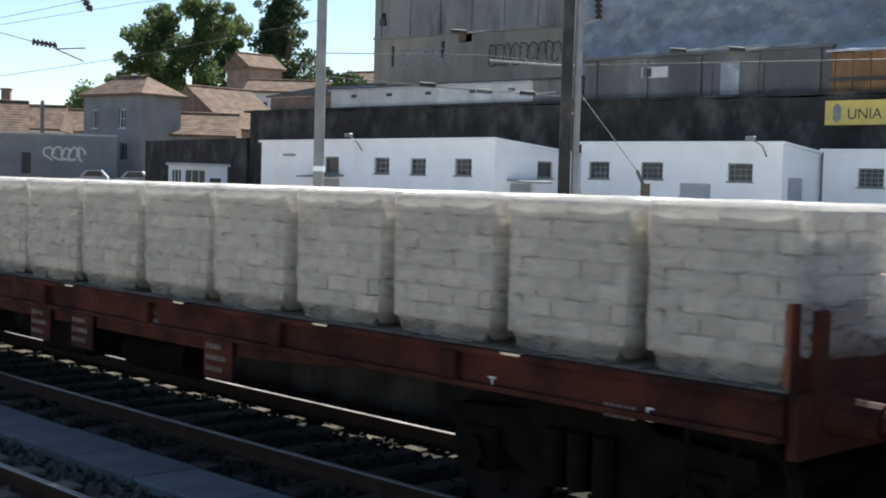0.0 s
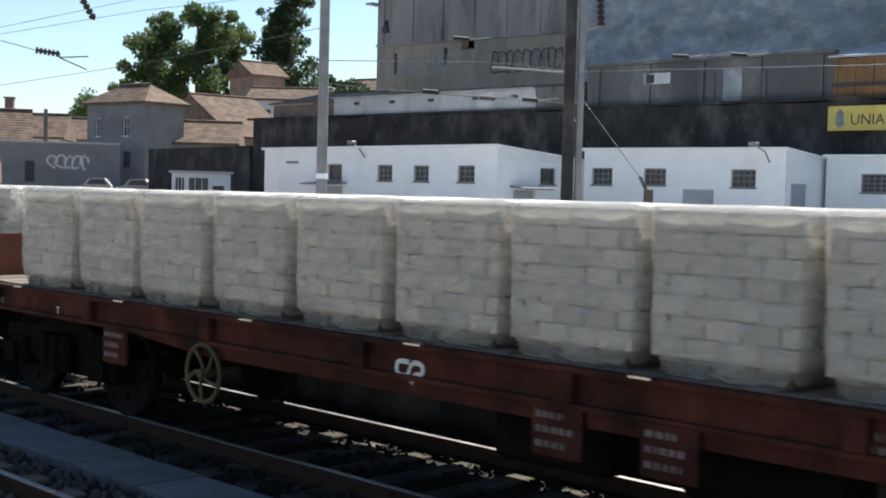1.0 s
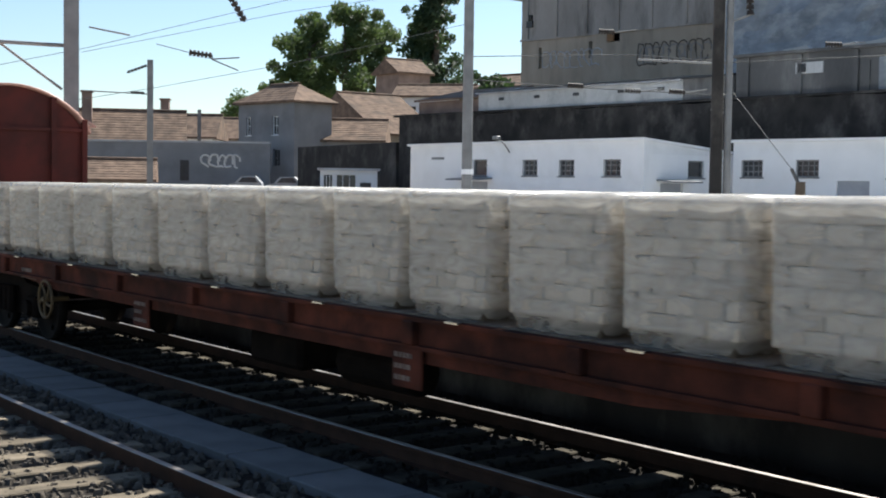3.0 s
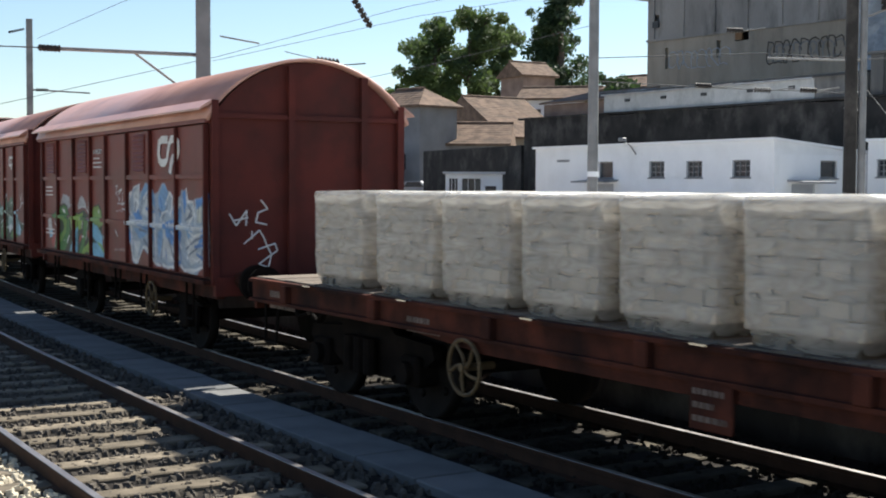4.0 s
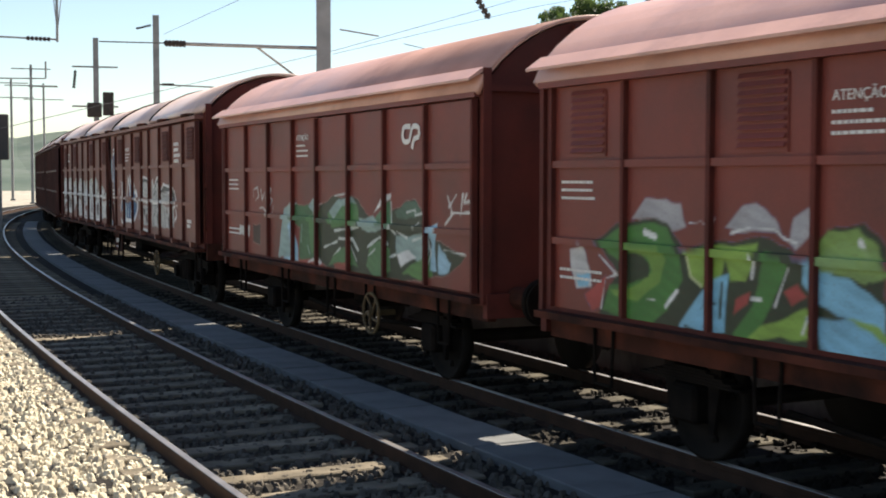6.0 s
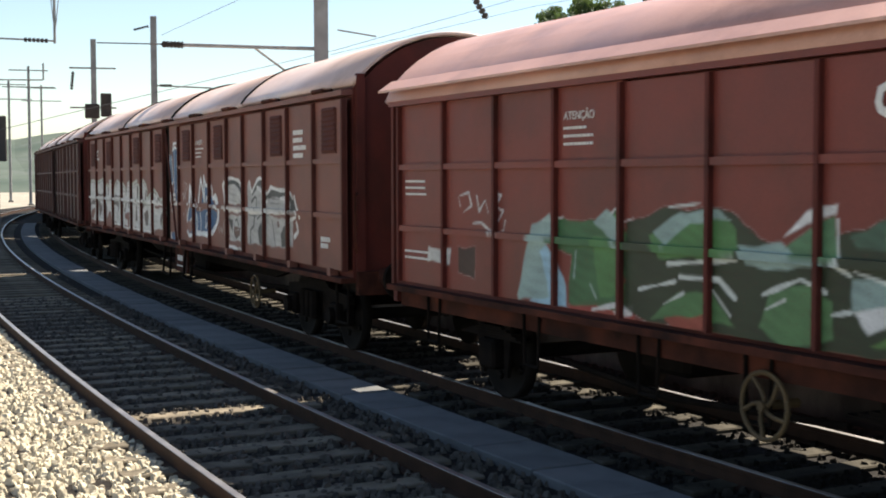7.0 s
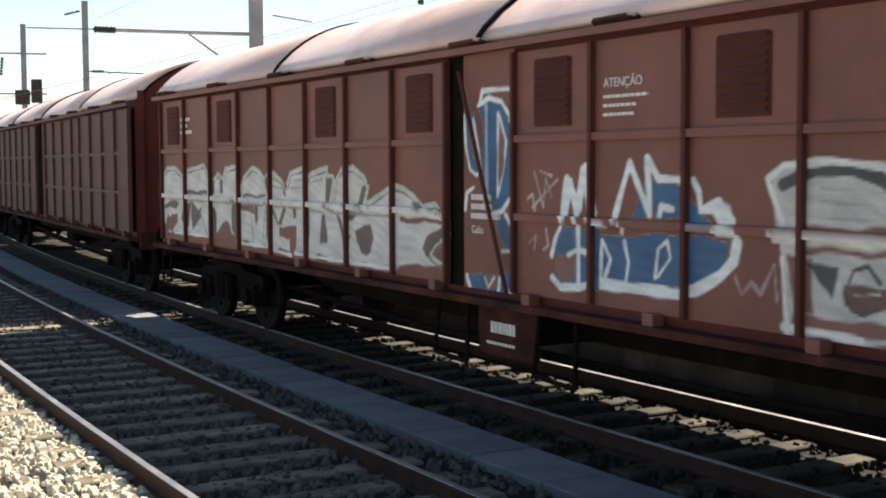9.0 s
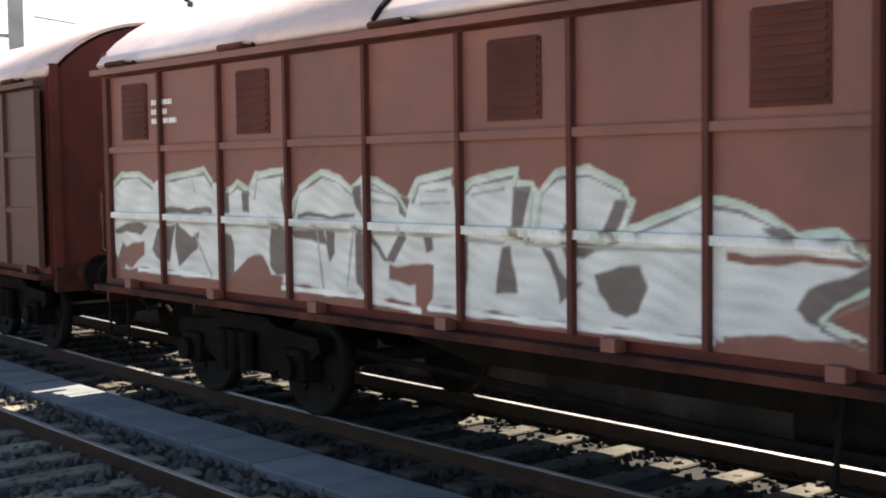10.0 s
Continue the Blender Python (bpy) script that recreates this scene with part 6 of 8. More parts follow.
    add("fill", (0.095, 0.07, 0.062), 0, [(-0.52, 1.68), (-0.46, 1.62), (-0.53, 1.54), (-0.75, 1.45), (-0.84, 1.33), (-0.93, 1.36), (-0.99, 1.42), (-0.93, 1.52), (-0.68, 1.61), (-0.59, 1.66)])
    add("fill", (0.095, 0.07, 0.062), 0, [(-9.19, 1.25), (-9.01, 1.5), (-8.86, 1.43), (-9.0, 1.21)])
    add("fill", (0.095, 0.07, 0.062), 0, [(-8.16, 1.71), (-7.92, 1.69), (-8.05, 1.33), (-8.16, 1.35)])
    add("fill", (0.2, 0.13, 0.05), 0, [(-3.25, 1.79), (-3.07, 1.8), (-3.04, 1.71), (-3.26, 1.71)])
    add("fill", None, 0, [(-9.06, 1.43), (-8.54, 1.53), (-8.55, 1.39), (-8.81, 1.25), (-9.07, 1.3)])
    add("fill", None, 0, [(-6.86, 1.3), (-6.62, 1.45), (-6.39, 1.47), (-6.26, 1.31), (-6.07, 1.32), (-6.08, 1.17), (-7.13, 1.18)])
    add("fill", None, 0, [(-4.62, 1.48), (-4.09, 1.5), (-4.12, 1.24), (-4.28, 1.1), (-4.3, 1.35), (-4.63, 1.36)])
    add("fill", None, 0, [(-1.48, 1.7), (-0.52, 1.71), (-0.55, 1.67), (-1.48, 1.64)])
    add("fill", None, 0, [(-1.48, 1.23), (-0.58, 1.27), (-0.55, 1.19), (-1.48, 1.16)])
    add("line", (0.68, 0.68, 0.66), 0.045, [(-9.31, 1.79), (-6.16, 1.77)])
    add("line", (0.68, 0.68, 0.66), 0.045, [(-6.07, 1.78), (-5.02, 1.77)])
    add("line", (0.68, 0.68, 0.66), 0.045, [(-4.96, 1.76), (-3.88, 1.76)])
    add("line", (0.68, 0.68, 0.66), 0.045, [(-3.75, 1.76), (-3.34, 1.73)])
    add("line", (0.68, 0.68, 0.66), 0.045, [(-3.13, 1.74), (-1.61, 1.74)])
    add("line", (0.68, 0.68, 0.66), 0.045, [(-1.49, 1.74), (-0.58, 1.72)])
    add("line", (0.68, 0.68, 0.66), 0.045, [(-8.69, 1.23), (-7.15, 1.24)])
    add("line", (0.68, 0.68, 0.66), 0.045, [(-6.09, 1.21), (-4.97, 1.21)])
    add("line", (0.68, 0.68, 0.66), 0.045, [(-4.9, 1.19), (-4.26, 1.15)])
    add("line", (0.68, 0.68, 0.66), 0.045, [(-4.15, 1.18), (-2.76, 1.17), (-1.57, 1.17)])
    add("line", (0.16, 0.15, 0.14), 0.026, [(-9.2, 2.04), (-9.0, 2.14), (-8.64, 2.15), (-8.35, 2.04)])
    add("line", (0.42, 0.5, 0.4), 0.036, [(-9.2, 2.09), (-9.0, 2.19), (-8.64, 2.2), (-8.35, 2.09)])
    add("line", (0.16, 0.15, 0.14), 0.026, [(-8.17, 2.1), (-7.36, 2.18), (-7.22, 2.07)])
    add("line", (0.42, 0.5, 0.4), 0.036, [(-8.17, 2.15), (-7.36, 2.23), (-7.22, 2.12)])
    add("line", (0.16, 0.15, 0.14), 0.026, [(-6.97, 1.97), (-6.78, 2.06), (-6.59, 2.0)])
    add("line", (0.42, 0.5, 0.4), 0.036, [(-6.97, 2.02), (-6.78, 2.11), (-6.59, 2.05)])
    add("line", (0.16, 0.15, 0.14), 0.026, [(-6.5, 1.97), (-6.45, 2.13), (-6.05, 2.17)])
    add("line", (0.42, 0.5, 0.4), 0.036, [(-6.5, 2.02), (-6.45, 2.18), (-6.05, 2.22)])
    add("line", (0.16, 0.15, 0.14), 0.026, [(-5.91, 1.82), (-5.81, 2.02), (-5.48, 2.15), (-5.25, 2.1), (-5.08, 2.0)])
    add("line", (0.42, 0.5, 0.4), 0.036, [(-5.91, 1.87), (-5.81, 2.07), (-5.48, 2.2), (-5.25, 2.15), (-5.08, 2.05)])
    add("line", (0.16, 0.15, 0.14), 0.026, [(-4.91, 2.11), (-4.77, 2.08), (-4.53, 1.99), (-4.41, 1.85)])
    add("line", (0.42, 0.5, 0.4), 0.036, [(-4.91, 2.16), (-4.77, 2.13), (-4.53, 2.04), (-4.41, 1.9)])
    add("line", (0.16, 0.15, 0.14), 0.026, [(-4.32, 1.96), (-4.25, 2.09), (-3.88, 2.14)])
    add("line", (0.42, 0.5, 0.4), 0.036, [(-4.32, 2.01), (-4.25, 2.14), (-3.88, 2.19)])
    add("line", (0.16, 0.15, 0.14), 0.026, [(-3.72, 2.03), (-3.66, 2.08), (-3.2, 2.15), (-3.23, 2.05)])
    add("line", (0.42, 0.5, 0.4), 0.036, [(-3.72, 2.08), (-3.66, 2.13), (-3.2, 2.2), (-3.23, 2.1)])
    add("line", (0.16, 0.15, 0.14), 0.026, [(-3.1, 1.72), (-3.05, 2.05), (-3.18, 2.06)])
    add("line", (0.42, 0.5, 0.4), 0.036, [(-3.1, 1.77), (-3.05, 2.1), (-3.18, 2.11)])
    add("line", (0.16, 0.15, 0.14), 0.026, [(-3.02, 1.76), (-2.96, 2.03), (-2.83, 2.13), (-2.55, 2.15), (-2.27, 2.05), (-2.23, 1.96), (-2.17, 1.94), (-2.24, 1.78)])
    add("line", (0.42, 0.5, 0.4), 0.036, [(-3.02, 1.81), (-2.96, 2.08), (-2.83, 2.18), (-2.55, 2.2), (-2.27, 2.1), (-2.23, 2.01), (-2.17, 1.99), (-2.24, 1.83)])
    add("line", (0.16, 0.15, 0.14), 0.026, [(-2.47, 1.68), (-1.91, 1.87), (-1.63, 1.97), (-1.37, 1.94), (-1.15, 1.86), (-1.0, 1.77), (-0.75, 1.8), (-0.53, 1.66)])
    add("line", (0.42, 0.5, 0.4), 0.036, [(-2.47, 1.73), (-1.91, 1.92), (-1.63, 2.02), (-1.37, 1.99), (-1.15, 1.91), (-1.0, 1.82), (-0.75, 1.85), (-0.53, 1.71)])
    add("line", (0.16, 0.15, 0.14), 0.026, [(-0.47, 1.54), (-0.53, 1.5), (-0.75, 1.39), (-0.84, 1.31), (-0.58, 1.22)])
    add("line", (0.42, 0.5, 0.4), 0.036, [(-0.47, 1.59), (-0.53, 1.55), (-0.75, 1.44), (-0.84, 1.36), (-0.58, 1.27)])
    add("line", (0.3, 0.29, 0.28), 0.03, [(-9.31, 1.72), (-6.16, 1.72)])
    add("line", (0.3, 0.29, 0.28), 0.03, [(-6.07, 1.73), (-5.02, 1.72)])
    add("line", (0.3, 0.29, 0.28), 0.03, [(-4.96, 1.71), (-3.88, 1.72)])
    add("line", (0.3, 0.29, 0.28), 0.03, [(-3.75, 1.7), (-3.34, 1.69)])
    add("line", (0.3, 0.29, 0.28), 0.03, [(-3.13, 1.69), (-1.61, 1.7)])
    add("line", (0.3, 0.29, 0.28), 0.03, [(-7.58, 2.13), (-7.53, 2.01)])
    add("line", (0.3, 0.29, 0.28), 0.03, [(-4.84, 2.05), (-4.6, 2.01)])
    add("line", (0.3, 0.29, 0.28), 0.03, [(-4.84, 1.97), (-4.53, 1.94)])
    add("line", (0.3, 0.29, 0.28), 0.03, [(-4.23, 1.95), (-3.91, 1.96)])
    add("line", (0.3, 0.29, 0.28), 0.03, [(-3.66, 2.02), (-3.34, 2.06)])
    add("line", (0.3, 0.29, 0.28), 0.03, [(-5.57, 1.73), (-5.49, 1.25)])
    add("line", (0.3, 0.29, 0.28), 0.03, [(-5.07, 1.72), (-5.16, 1.29)])
    add("line", (0.3, 0.29, 0.28), 0.03, [(-7.55, 1.62), (-7.26, 1.24)])
    add("line", (0.3, 0.29, 0.28), 0.03, [(-4.16, 2.04), (-3.94, 2.05)])


def spray(design):
    """A function of place on the wagon's side that gives the sprayed colour there and how thick it lies."""
    shapes = []
    design(lambda *shape: shapes.append(shape))

    def colour(x, z):
        rgba = np.zeros((len(x), 4))
        wob = np.sin(x * 11 + z * 9) * 0.012 + np.sin(x * 27 - z * 23) * 0.004
        for kind, col, width, pts in shapes:
            if kind == "fill":
                inside = np.zeros(len(x), bool)
                xx, zz = x + wob, z + wob
                for (x0, z0), (x1, z1) in zip(pts, pts[1:] + pts[:1]):
                    if z0 != z1:
                        inside ^= ((z0 > zz) != (z1 > zz)) & (xx < (x1 - x0) * (zz - z0) / (z1 - z0) + x0)
                d = np.full(len(x), 9.0)
                for (x0, z0), (x1, z1) in zip(pts, pts[1:] + pts[:1]):
                    ux, uz = x1 - x0, z1 - z0
                    k = np.clip(((xx - x0) * ux + (zz - z0) * uz) / max(1e-6, ux * ux + uz * uz), 0, 1)
                    d = np.minimum(d, np.hypot(xx - x0 - k * ux, zz - z0 - k * uz))
                a = np.clip(0.5 + np.where(inside, d, -d) / 0.02, 0, 1) * 0.95
            else:
                d = np.full(len(x), 9.0)
                for (x0, z0), (x1, z1) in zip(pts[:-1], pts[1:]):
                    ux, uz = x1 - x0, z1 - z0
                    k = np.clip(((x - x0) * ux + (z - z0) * uz) / max(1e-6, ux * ux + uz * uz), 0, 1)
                    d = np.minimum(d, np.hypot(x - x0 - k * ux, z - z0 - k * uz))
                a = np.clip((width * 0.62 + wob * 0.4 - d) / 0.012, 0, 1) * 0.95
            if col is None:
                rgba[:, 3] *= 1 - a
                continue
            mottle = 1 + 0.12 * np.sin(x * 9 + z * 5) * np.sin(z * 14 - x * 3) + 0.09 * np.sin(x * 13 + z * 61 + 2 * np.sin(x * 7)) * np.sin(x * 5 - z * 3)
            for c in range(3):
                rgba[:, c] = np.where(rgba[:, 3] < 0.05, col[c] * mottle, rgba[:, c] * (1 - a) + col[c] * mottle * a)
            rgba[:, 3] = np.maximum(rgba[:, 3], a)
        return rgba
    return colour


DESIGNS = {"van_one": spray(paint_van_one), "van_two": spray(paint_van_two), "long_front": spray(paint_long_front), "long_rear": spray(paint_long_rear)}

# ---------------------------------------------------------------- beyond the tracks
def framed(name, label, cat, p0, p1, kind=""):
    """A thing whose x axis runs along its front, from p0 to p1, and whose y axis goes away from the tracks."""
    p0, p1 = Vector((*p0, 0)), Vector((*p1, 0))
    d = p1 - p0
    ob = thing(name, label, cat, "", kind)
    ob.matrix_basis = pose(p0.x, p0.y, 0, 0, 0, math.degrees(math.atan2(d.y, d.x)))
    return ob, d.length


def wall_with_holes(parent, L, z0, z1, holes, mat, thick=0.25, name="wall", x0=0.0, turn=None):
    """A wall along x with real openings, each (x0, x1, z0, z1)."""
    xs = sorted({x0, L, *[v for h in holes for v in h[:2]]})
    zs = sorted({z0, z1, *[v for h in holes for v in h[2:]]})
    bm = bmesh.new()
    for a, b in zip(xs[:-1], xs[1:]):
        for c, d in zip(zs[:-1], zs[1:]):
            mx, mz = (a + b) / 2, (c + d) / 2
            if any(h[0] < mx < h[1] and h[2] < mz < h[3] for h in holes):
                continue
            box(bm, a, b, 0, thick, c, d)
    bmesh.ops.remove_doubles(bm, verts=bm.verts, dist=0.0005)
    doubles = [f for f in bm.faces if False]
    ob = part(name, bm, mat, parent)
    if turn:
        ob.matrix_basis = turn
    return ob


def window(parent, x0, x1, z0, z1, cols, rows, frame_mat, y=0.08, turn=None):
    """A recessed window: frame, glazing bars, dark panes, a sill."""
    bm = bmesh.new()
    t = 0.05
    for a, b, c, d in ((x0, x1, z0, z0 + t), (x0, x1, z1 - t, z1), (x0, x0 + t, z0 + t, z1 - t), (x1 - t, x1, z0 + t, z1 - t)):
        box(bm, a, b, y, y + 0.06, c, d)
    w = part("window", bm, frame_mat, parent)
    if turn:
        w.matrix_basis = turn
    bm = bmesh.new()
    for k in range(1, cols):
        x = x0 + (x1 - x0) * k / cols
        box(bm, x - 0.015, x + 0.015, y + 0.01, y + 0.04, z0 + t, z1 - t)
    for k in range(1, rows):
        z = z0 + (z1 - z0) * k / rows
        box(bm, x0 + t, x1 - t, y + 0.012, y + 0.042, z - 0.015, z + 0.015)
    if cols * rows > 1:
        part("glazing_grid", bm, frame_mat, w)
    else:
        bm.free()
    part("pane", boxed(x0 + 0.02, x1 - 0.02, y + 0.05, y + 0.07, z0 + 0.02, z1 - 0.02), M_pane, w)
    part("sill", boxed(x0 - 0.05, x1 + 0.05, -0.04, y, z0 - 0.05, z0), frame_mat, w)
    return w


def door(parent, x0, x1, z0, z1, mat, turn=None):
    d = part("door", boxed(x0, x1, 0.09, 0.14, z0, z1), mat, parent)
    if turn:
        d.matrix_basis = turn
    for k in range(int((z1 - z0) / 0.3)):
        part("door_rib", boxed(x0 + 0.04, x1 - 0.04, 0.075, 0.09, z0 + 0.1 + k * 0.3, z0 + 0.13 + k * 0.3), mat, d)
    part("handle", boxed(x1 - 0.14, x1 - 0.1, 0.04, 0.09, z0 + 0.95, z0 + 1.1), M_mast, d)


def wall_lamp(parent, x, z):
    bm = bmesh.new()
    tube(bm, [(x + 0.35, 0, z - 0.55), (x + 0.3, -0.25, z - 0.2), (x, -0.35, z)], 0.025, 6)
    l = part("wall_lamp", bm, M_mast, parent)
    part("lamp_head", boxed(x - 0.22, x + 0.1, -0.48, -0.26, z - 0.03, z + 0.12, bevel=0.03), M_mast, l)


M_pane = surface("dusty window glass", (0.03, 0.035, 0.04), (0.06, 0.065, 0.07), 3, 0.15, bump=0.02)
M_frame = surface("grey window frame", (0.16, 0.165, 0.17), (0.24, 0.245, 0.25), 3, 0.6, bump=0.05)
M_doorgrey = surface("pale grey steel door", (0.3, 0.32, 0.35), (0.38, 0.4, 0.43), 2, 0.5, bump=0.05)
M_shed = surface("rusty orange sheeting", (0.12, 0.065, 0.03), (0.24, 0.13, 0.055), 1.5, 0.7, bump=0.2, stain=(0.12, 0.07, 0.04))
M_yellow = surface("yellow sign paint", (0.55, 0.42, 0.09), (0.66, 0.52, 0.14), 2, 0.6, bump=0.03, stain=(0.4, 0.32, 0.1))
M_black = surface("dark sign lettering", (0.04, 0.035, 0.03), (0.06, 0.05, 0.045), 3, 0.6, bump=0)
M_pave = surface("pale concrete platform", (0.4, 0.385, 0.36), (0.5, 0.485, 0.455), 0.5, 0.9, bump=0.2, stain=(0.3, 0.28, 0.26), stain_scale=0.3)
M_housegrey = surface("grey house plaster", (0.17, 0.175, 0.185), (0.24, 0.245, 0.255), 0.5, 0.9, bump=0.2, stain=(0.12, 0.12, 0.125), stain_scale=0.4)
M_brick = surface("brown brick wall", (0.16, 0.11, 0.09), (0.26, 0.19, 0.155), 1.0, 0.9, bump=0.5, fine=10)
M_hill = surface("wooded hillside", (0.025, 0.045, 0.03), (0.06, 0.08, 0.06), 0.05, 0.9, bump=0.5, fine=0.4, stain=(0.16, 0.16, 0.16), stain_scale=0.08, stain_amount=0.4)
M_metalroof = surface("weathered metal roofing", (0.3, 0.31, 0.33), (0.46, 0.47, 0.49), 0.8, 0.5, 0.3, bump=0.2, stain=(0.25, 0.2, 0.17))
BASE = 0.62

# paved ground beyond the train, with a kerb before the white buildings
bm = bmesh.new()
sweep(bm, [(-1.9, -0.33), (-1.9, BASE), (-60.0, BASE), (-60.0, -0.33)], R_TRAIN, -45, 45, 3.0)
tagged(new("pavement", mesh_of("pavement", bm, M_pave)), "pale concrete yard platform behind the train", "platform", kind="structure")
# Kerb and face take a near-black wall colour that paints their shade.
bm = bmesh.new()
sweep(bm, [(-1.78, BASE - 0.1), (-1.78, BASE + 0.03), (-2.25, BASE + 0.03), (-2.25, BASE - 0.1)], R_TRAIN, -45, 45, 3.0)
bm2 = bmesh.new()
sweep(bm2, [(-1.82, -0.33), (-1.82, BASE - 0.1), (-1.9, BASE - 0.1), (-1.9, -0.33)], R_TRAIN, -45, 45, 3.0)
tagged(new("platform_face", mesh_of("platform_face", bm2, M_stonewall)), "platform face behind the train, coloured black for its shade", "wall", kind="structure")
tagged(new("kerb", mesh_of("kerb", bm, M_stonewall)), "concrete platform edge behind the train, coloured dark for its shade", "kerb", kind="structure")
bm = bmesh.new()
sweep(bm, [(-26.0, BASE), (-26.0, BASE + 0.16), (-50.0, BASE + 0.16), (-50.0, BASE)], R_TRAIN, -40, 45, 3.0)
tagged(new("pavement_2", mesh_of("pavement_2", bm, M_pave)), "pale raised forecourt before the white buildings", "pavement", kind="structure")


def white_building(label, p0, p1, depth, top, top_back, wins, doors, awnings, lamps, side_wins=(), side_doors=()):
    ob, L = framed("white_building", label, "building", p0, p1)
    z0 = BASE
    holes = [w[:4] for w in wins] + [d for d in doors]
    wall_with_holes(ob, L, z0, top, holes, M_white)
    turn = pose(L, 0, 0, 0, 0, 90)
    sh = [w[:4] for w in side_wins] + list(side_doors)
    wall_with_holes(ob, depth, z0, top_back - 0.02, sh, M_white, x0=0.25, turn=turn)
    bm = bmesh.new()
    prism(bm, [(0.25, top_back - 0.02), (depth, top_back - 0.02), (0.25, top - 0.02)], L - 0.25, L, "x")
    part("gable", bm, M_white, ob)
    part("wall", boxed(0, L - 0.25, depth - 0.25, depth, z0, top_back), M_white, ob)
    part("wall", boxed(0, 0.25, 0.25, depth - 0.25, z0, top_back), M_white, ob)
    bm = bmesh.new()
    prism(bm, [(-0.12, top), (depth + 0.1, top_back), (depth + 0.1, top_back + 0.09), (-0.12, top + 0.09)], -0.1, L + 0.1, "x")
    part("roof", bm, M_white, ob, "flat white roof slab")
    for x0, x1, a, b, c, r in wins:
        window(ob, x0, x1, a, b, c, r, M_frame)
    for x0, x1, a, b, c, r in side_wins:
        window(ob, x0, x1, a, b, c, r, M_frame, turn=turn)
    for d in doors:
        door(ob, *d, M_doorgrey)
    for d in side_doors:
        door(ob, *d, M_doorgrey, turn=turn)
    for x0, x1, z, side in awnings:
        bm = bmesh.new()
        prism(bm, [(-0.75, z - 0.06), (0.0, z), (0.0, z + 0.06), (-0.75, z)], x0, x1, "x")
        a = part("awning", bm, M_frame, ob)
        if side:
            a.matrix_basis = turn
    for x, z in lamps:
        wall_lamp(ob, x, z)
    return ob


hut = white_building("long low white building with small square windows", (-10.3, 56.1), (-0.1, 46.0), 5.5, 3.92, 3.45,
                     [(4.5, 5.45, 2.62, 3.3, 1, 1), (7.7, 8.6, 2.64, 3.27, 3, 3), (9.85, 10.72, 2.63, 3.25, 3, 3), (12.3, 13.2, 2.63, 3.25, 3, 3)],
                     [(4.3, 5.5, BASE, 2.4)], [(3.6, 5.8, 2.5, False), (0.65, 2.25, 2.48, True)], [(6.55, 4.1)],
                     [(2.26, 3.1, 2.62, 3.24, 1, 1)], [(0.85, 2.0, BASE, 2.4)])
marks(hut, 1.6, 3.42, 1.3, 1, -0.004, 0.1, 0.1, M_frame, 3)
white_building("low white building with grilled windows and a grey door", (3.1, 47.9), (9.4, 43.0), 5.5, 3.92, 3.5,
               [(0.36, 1.24, 2.66, 3.28, 4, 3), (2.57, 3.47, 2.68, 3.28, 4, 3), (6.0, 6.92, 2.65, 3.27, 4, 3)], [(4.16, 5.37, BASE, 2.56)], [], [(7.05, 4.05)],
               [], [(0.45, 1.75, BASE, 2.82)])
white_building("low white building with a gridded window beside the yard", (11.25, 45.1), (19.0, 39.1), 5.0, 3.78, 3.4,
               [(1.25, 2.15, 2.58, 3.22, 4, 4)], [(4.0, 5.2, BASE, 2.5)], [], [])

# retaining wall and what stands on its terrace
wall, WL = framed("retaining_wall", "tall blackened stone retaining wall behind the yard", "wall", (-13.7, 71.0), (28.1, 34.3), "structure")
bm = bmesh.new()
rnd = random.Random(5)
top = []
x = 0.0
while x < WL:
    top.append((x, 5.98 + 0.07 * rnd.uniform(-1, 1)))
    x += 1.3
top.append((WL, 5.95))
prism(bm, [(0, BASE - 0.9), (WL, BASE - 0.9)] + top[::-1], 0, 0.9)
part("masonry", bm, M_stonewall, wall)
bm = boxed(-0.5, WL, -0.06, 0.95, 5.99, 6.1)
part("coping", bm, M_stonewall, wall)
sign = thing("yellow_sign", "faded yellow sign board with dark lettering on the wall", "sign")
sign.matrix_basis = wall.matrix_basis.copy()
part("board", boxed(34.43, 41.0, -0.3, -0.14, 4.85, 5.74), M_yellow, sign)
lettering(sign, "UNIA", 35.3, 5.06, 0.55, -0.305, M_black)
bm = bmesh.new()
prism(bm, [(34.75, 5.05), (34.9, 4.95), (35.05, 5.05), (35.05, 5.5), (34.9, 5.65), (34.75, 5.5)], -0.31, -0.3)
part("badge", bm, M_frame, sign, "small grey shield")

terrace, TL = framed("terrace", "level ground above the retaining wall", "ground", (-13.7, 71.0), (28.1, 34.3), "structure")
part("fill", boxed(0.1, TL, 0.92, 60, 5.0, 5.96), M_ground, terrace)

low, _ = framed("low_shed", "long whitewashed shed with a dark sheet roof", "building", (-13.7, 71.0), (28.1, 34.3))
bm = boxed(6.4, 20.0, 0.25, 4.0, 5.99, 7.02)
part("wall", bm, M_greywash, low)
part("wall", boxed(1.0, 6.4, 0.6, 4.0, 5.99, 6.8), M_brick, low)
bm = bmesh.new()
prism(bm, [(0.1, 7.02), (4.2, 7.5), (4.2, 7.6), (0.1, 7.12)], 6.3, 22.0, "x")
part("roof", bm, M_dark, low, "dark felted lean-to roof")
bm = bmesh.new()
prism(bm, [(0.4, 6.8), (4.2, 7.6), (4.2, 7.7), (0.4, 6.9)], 0.8, 6.4, "x")
part("roof", bm, M_tile, low)
part("wall", boxed(20.0, 22.6, 0.3, 4.0, 5.99, 7.1), M_store, low)
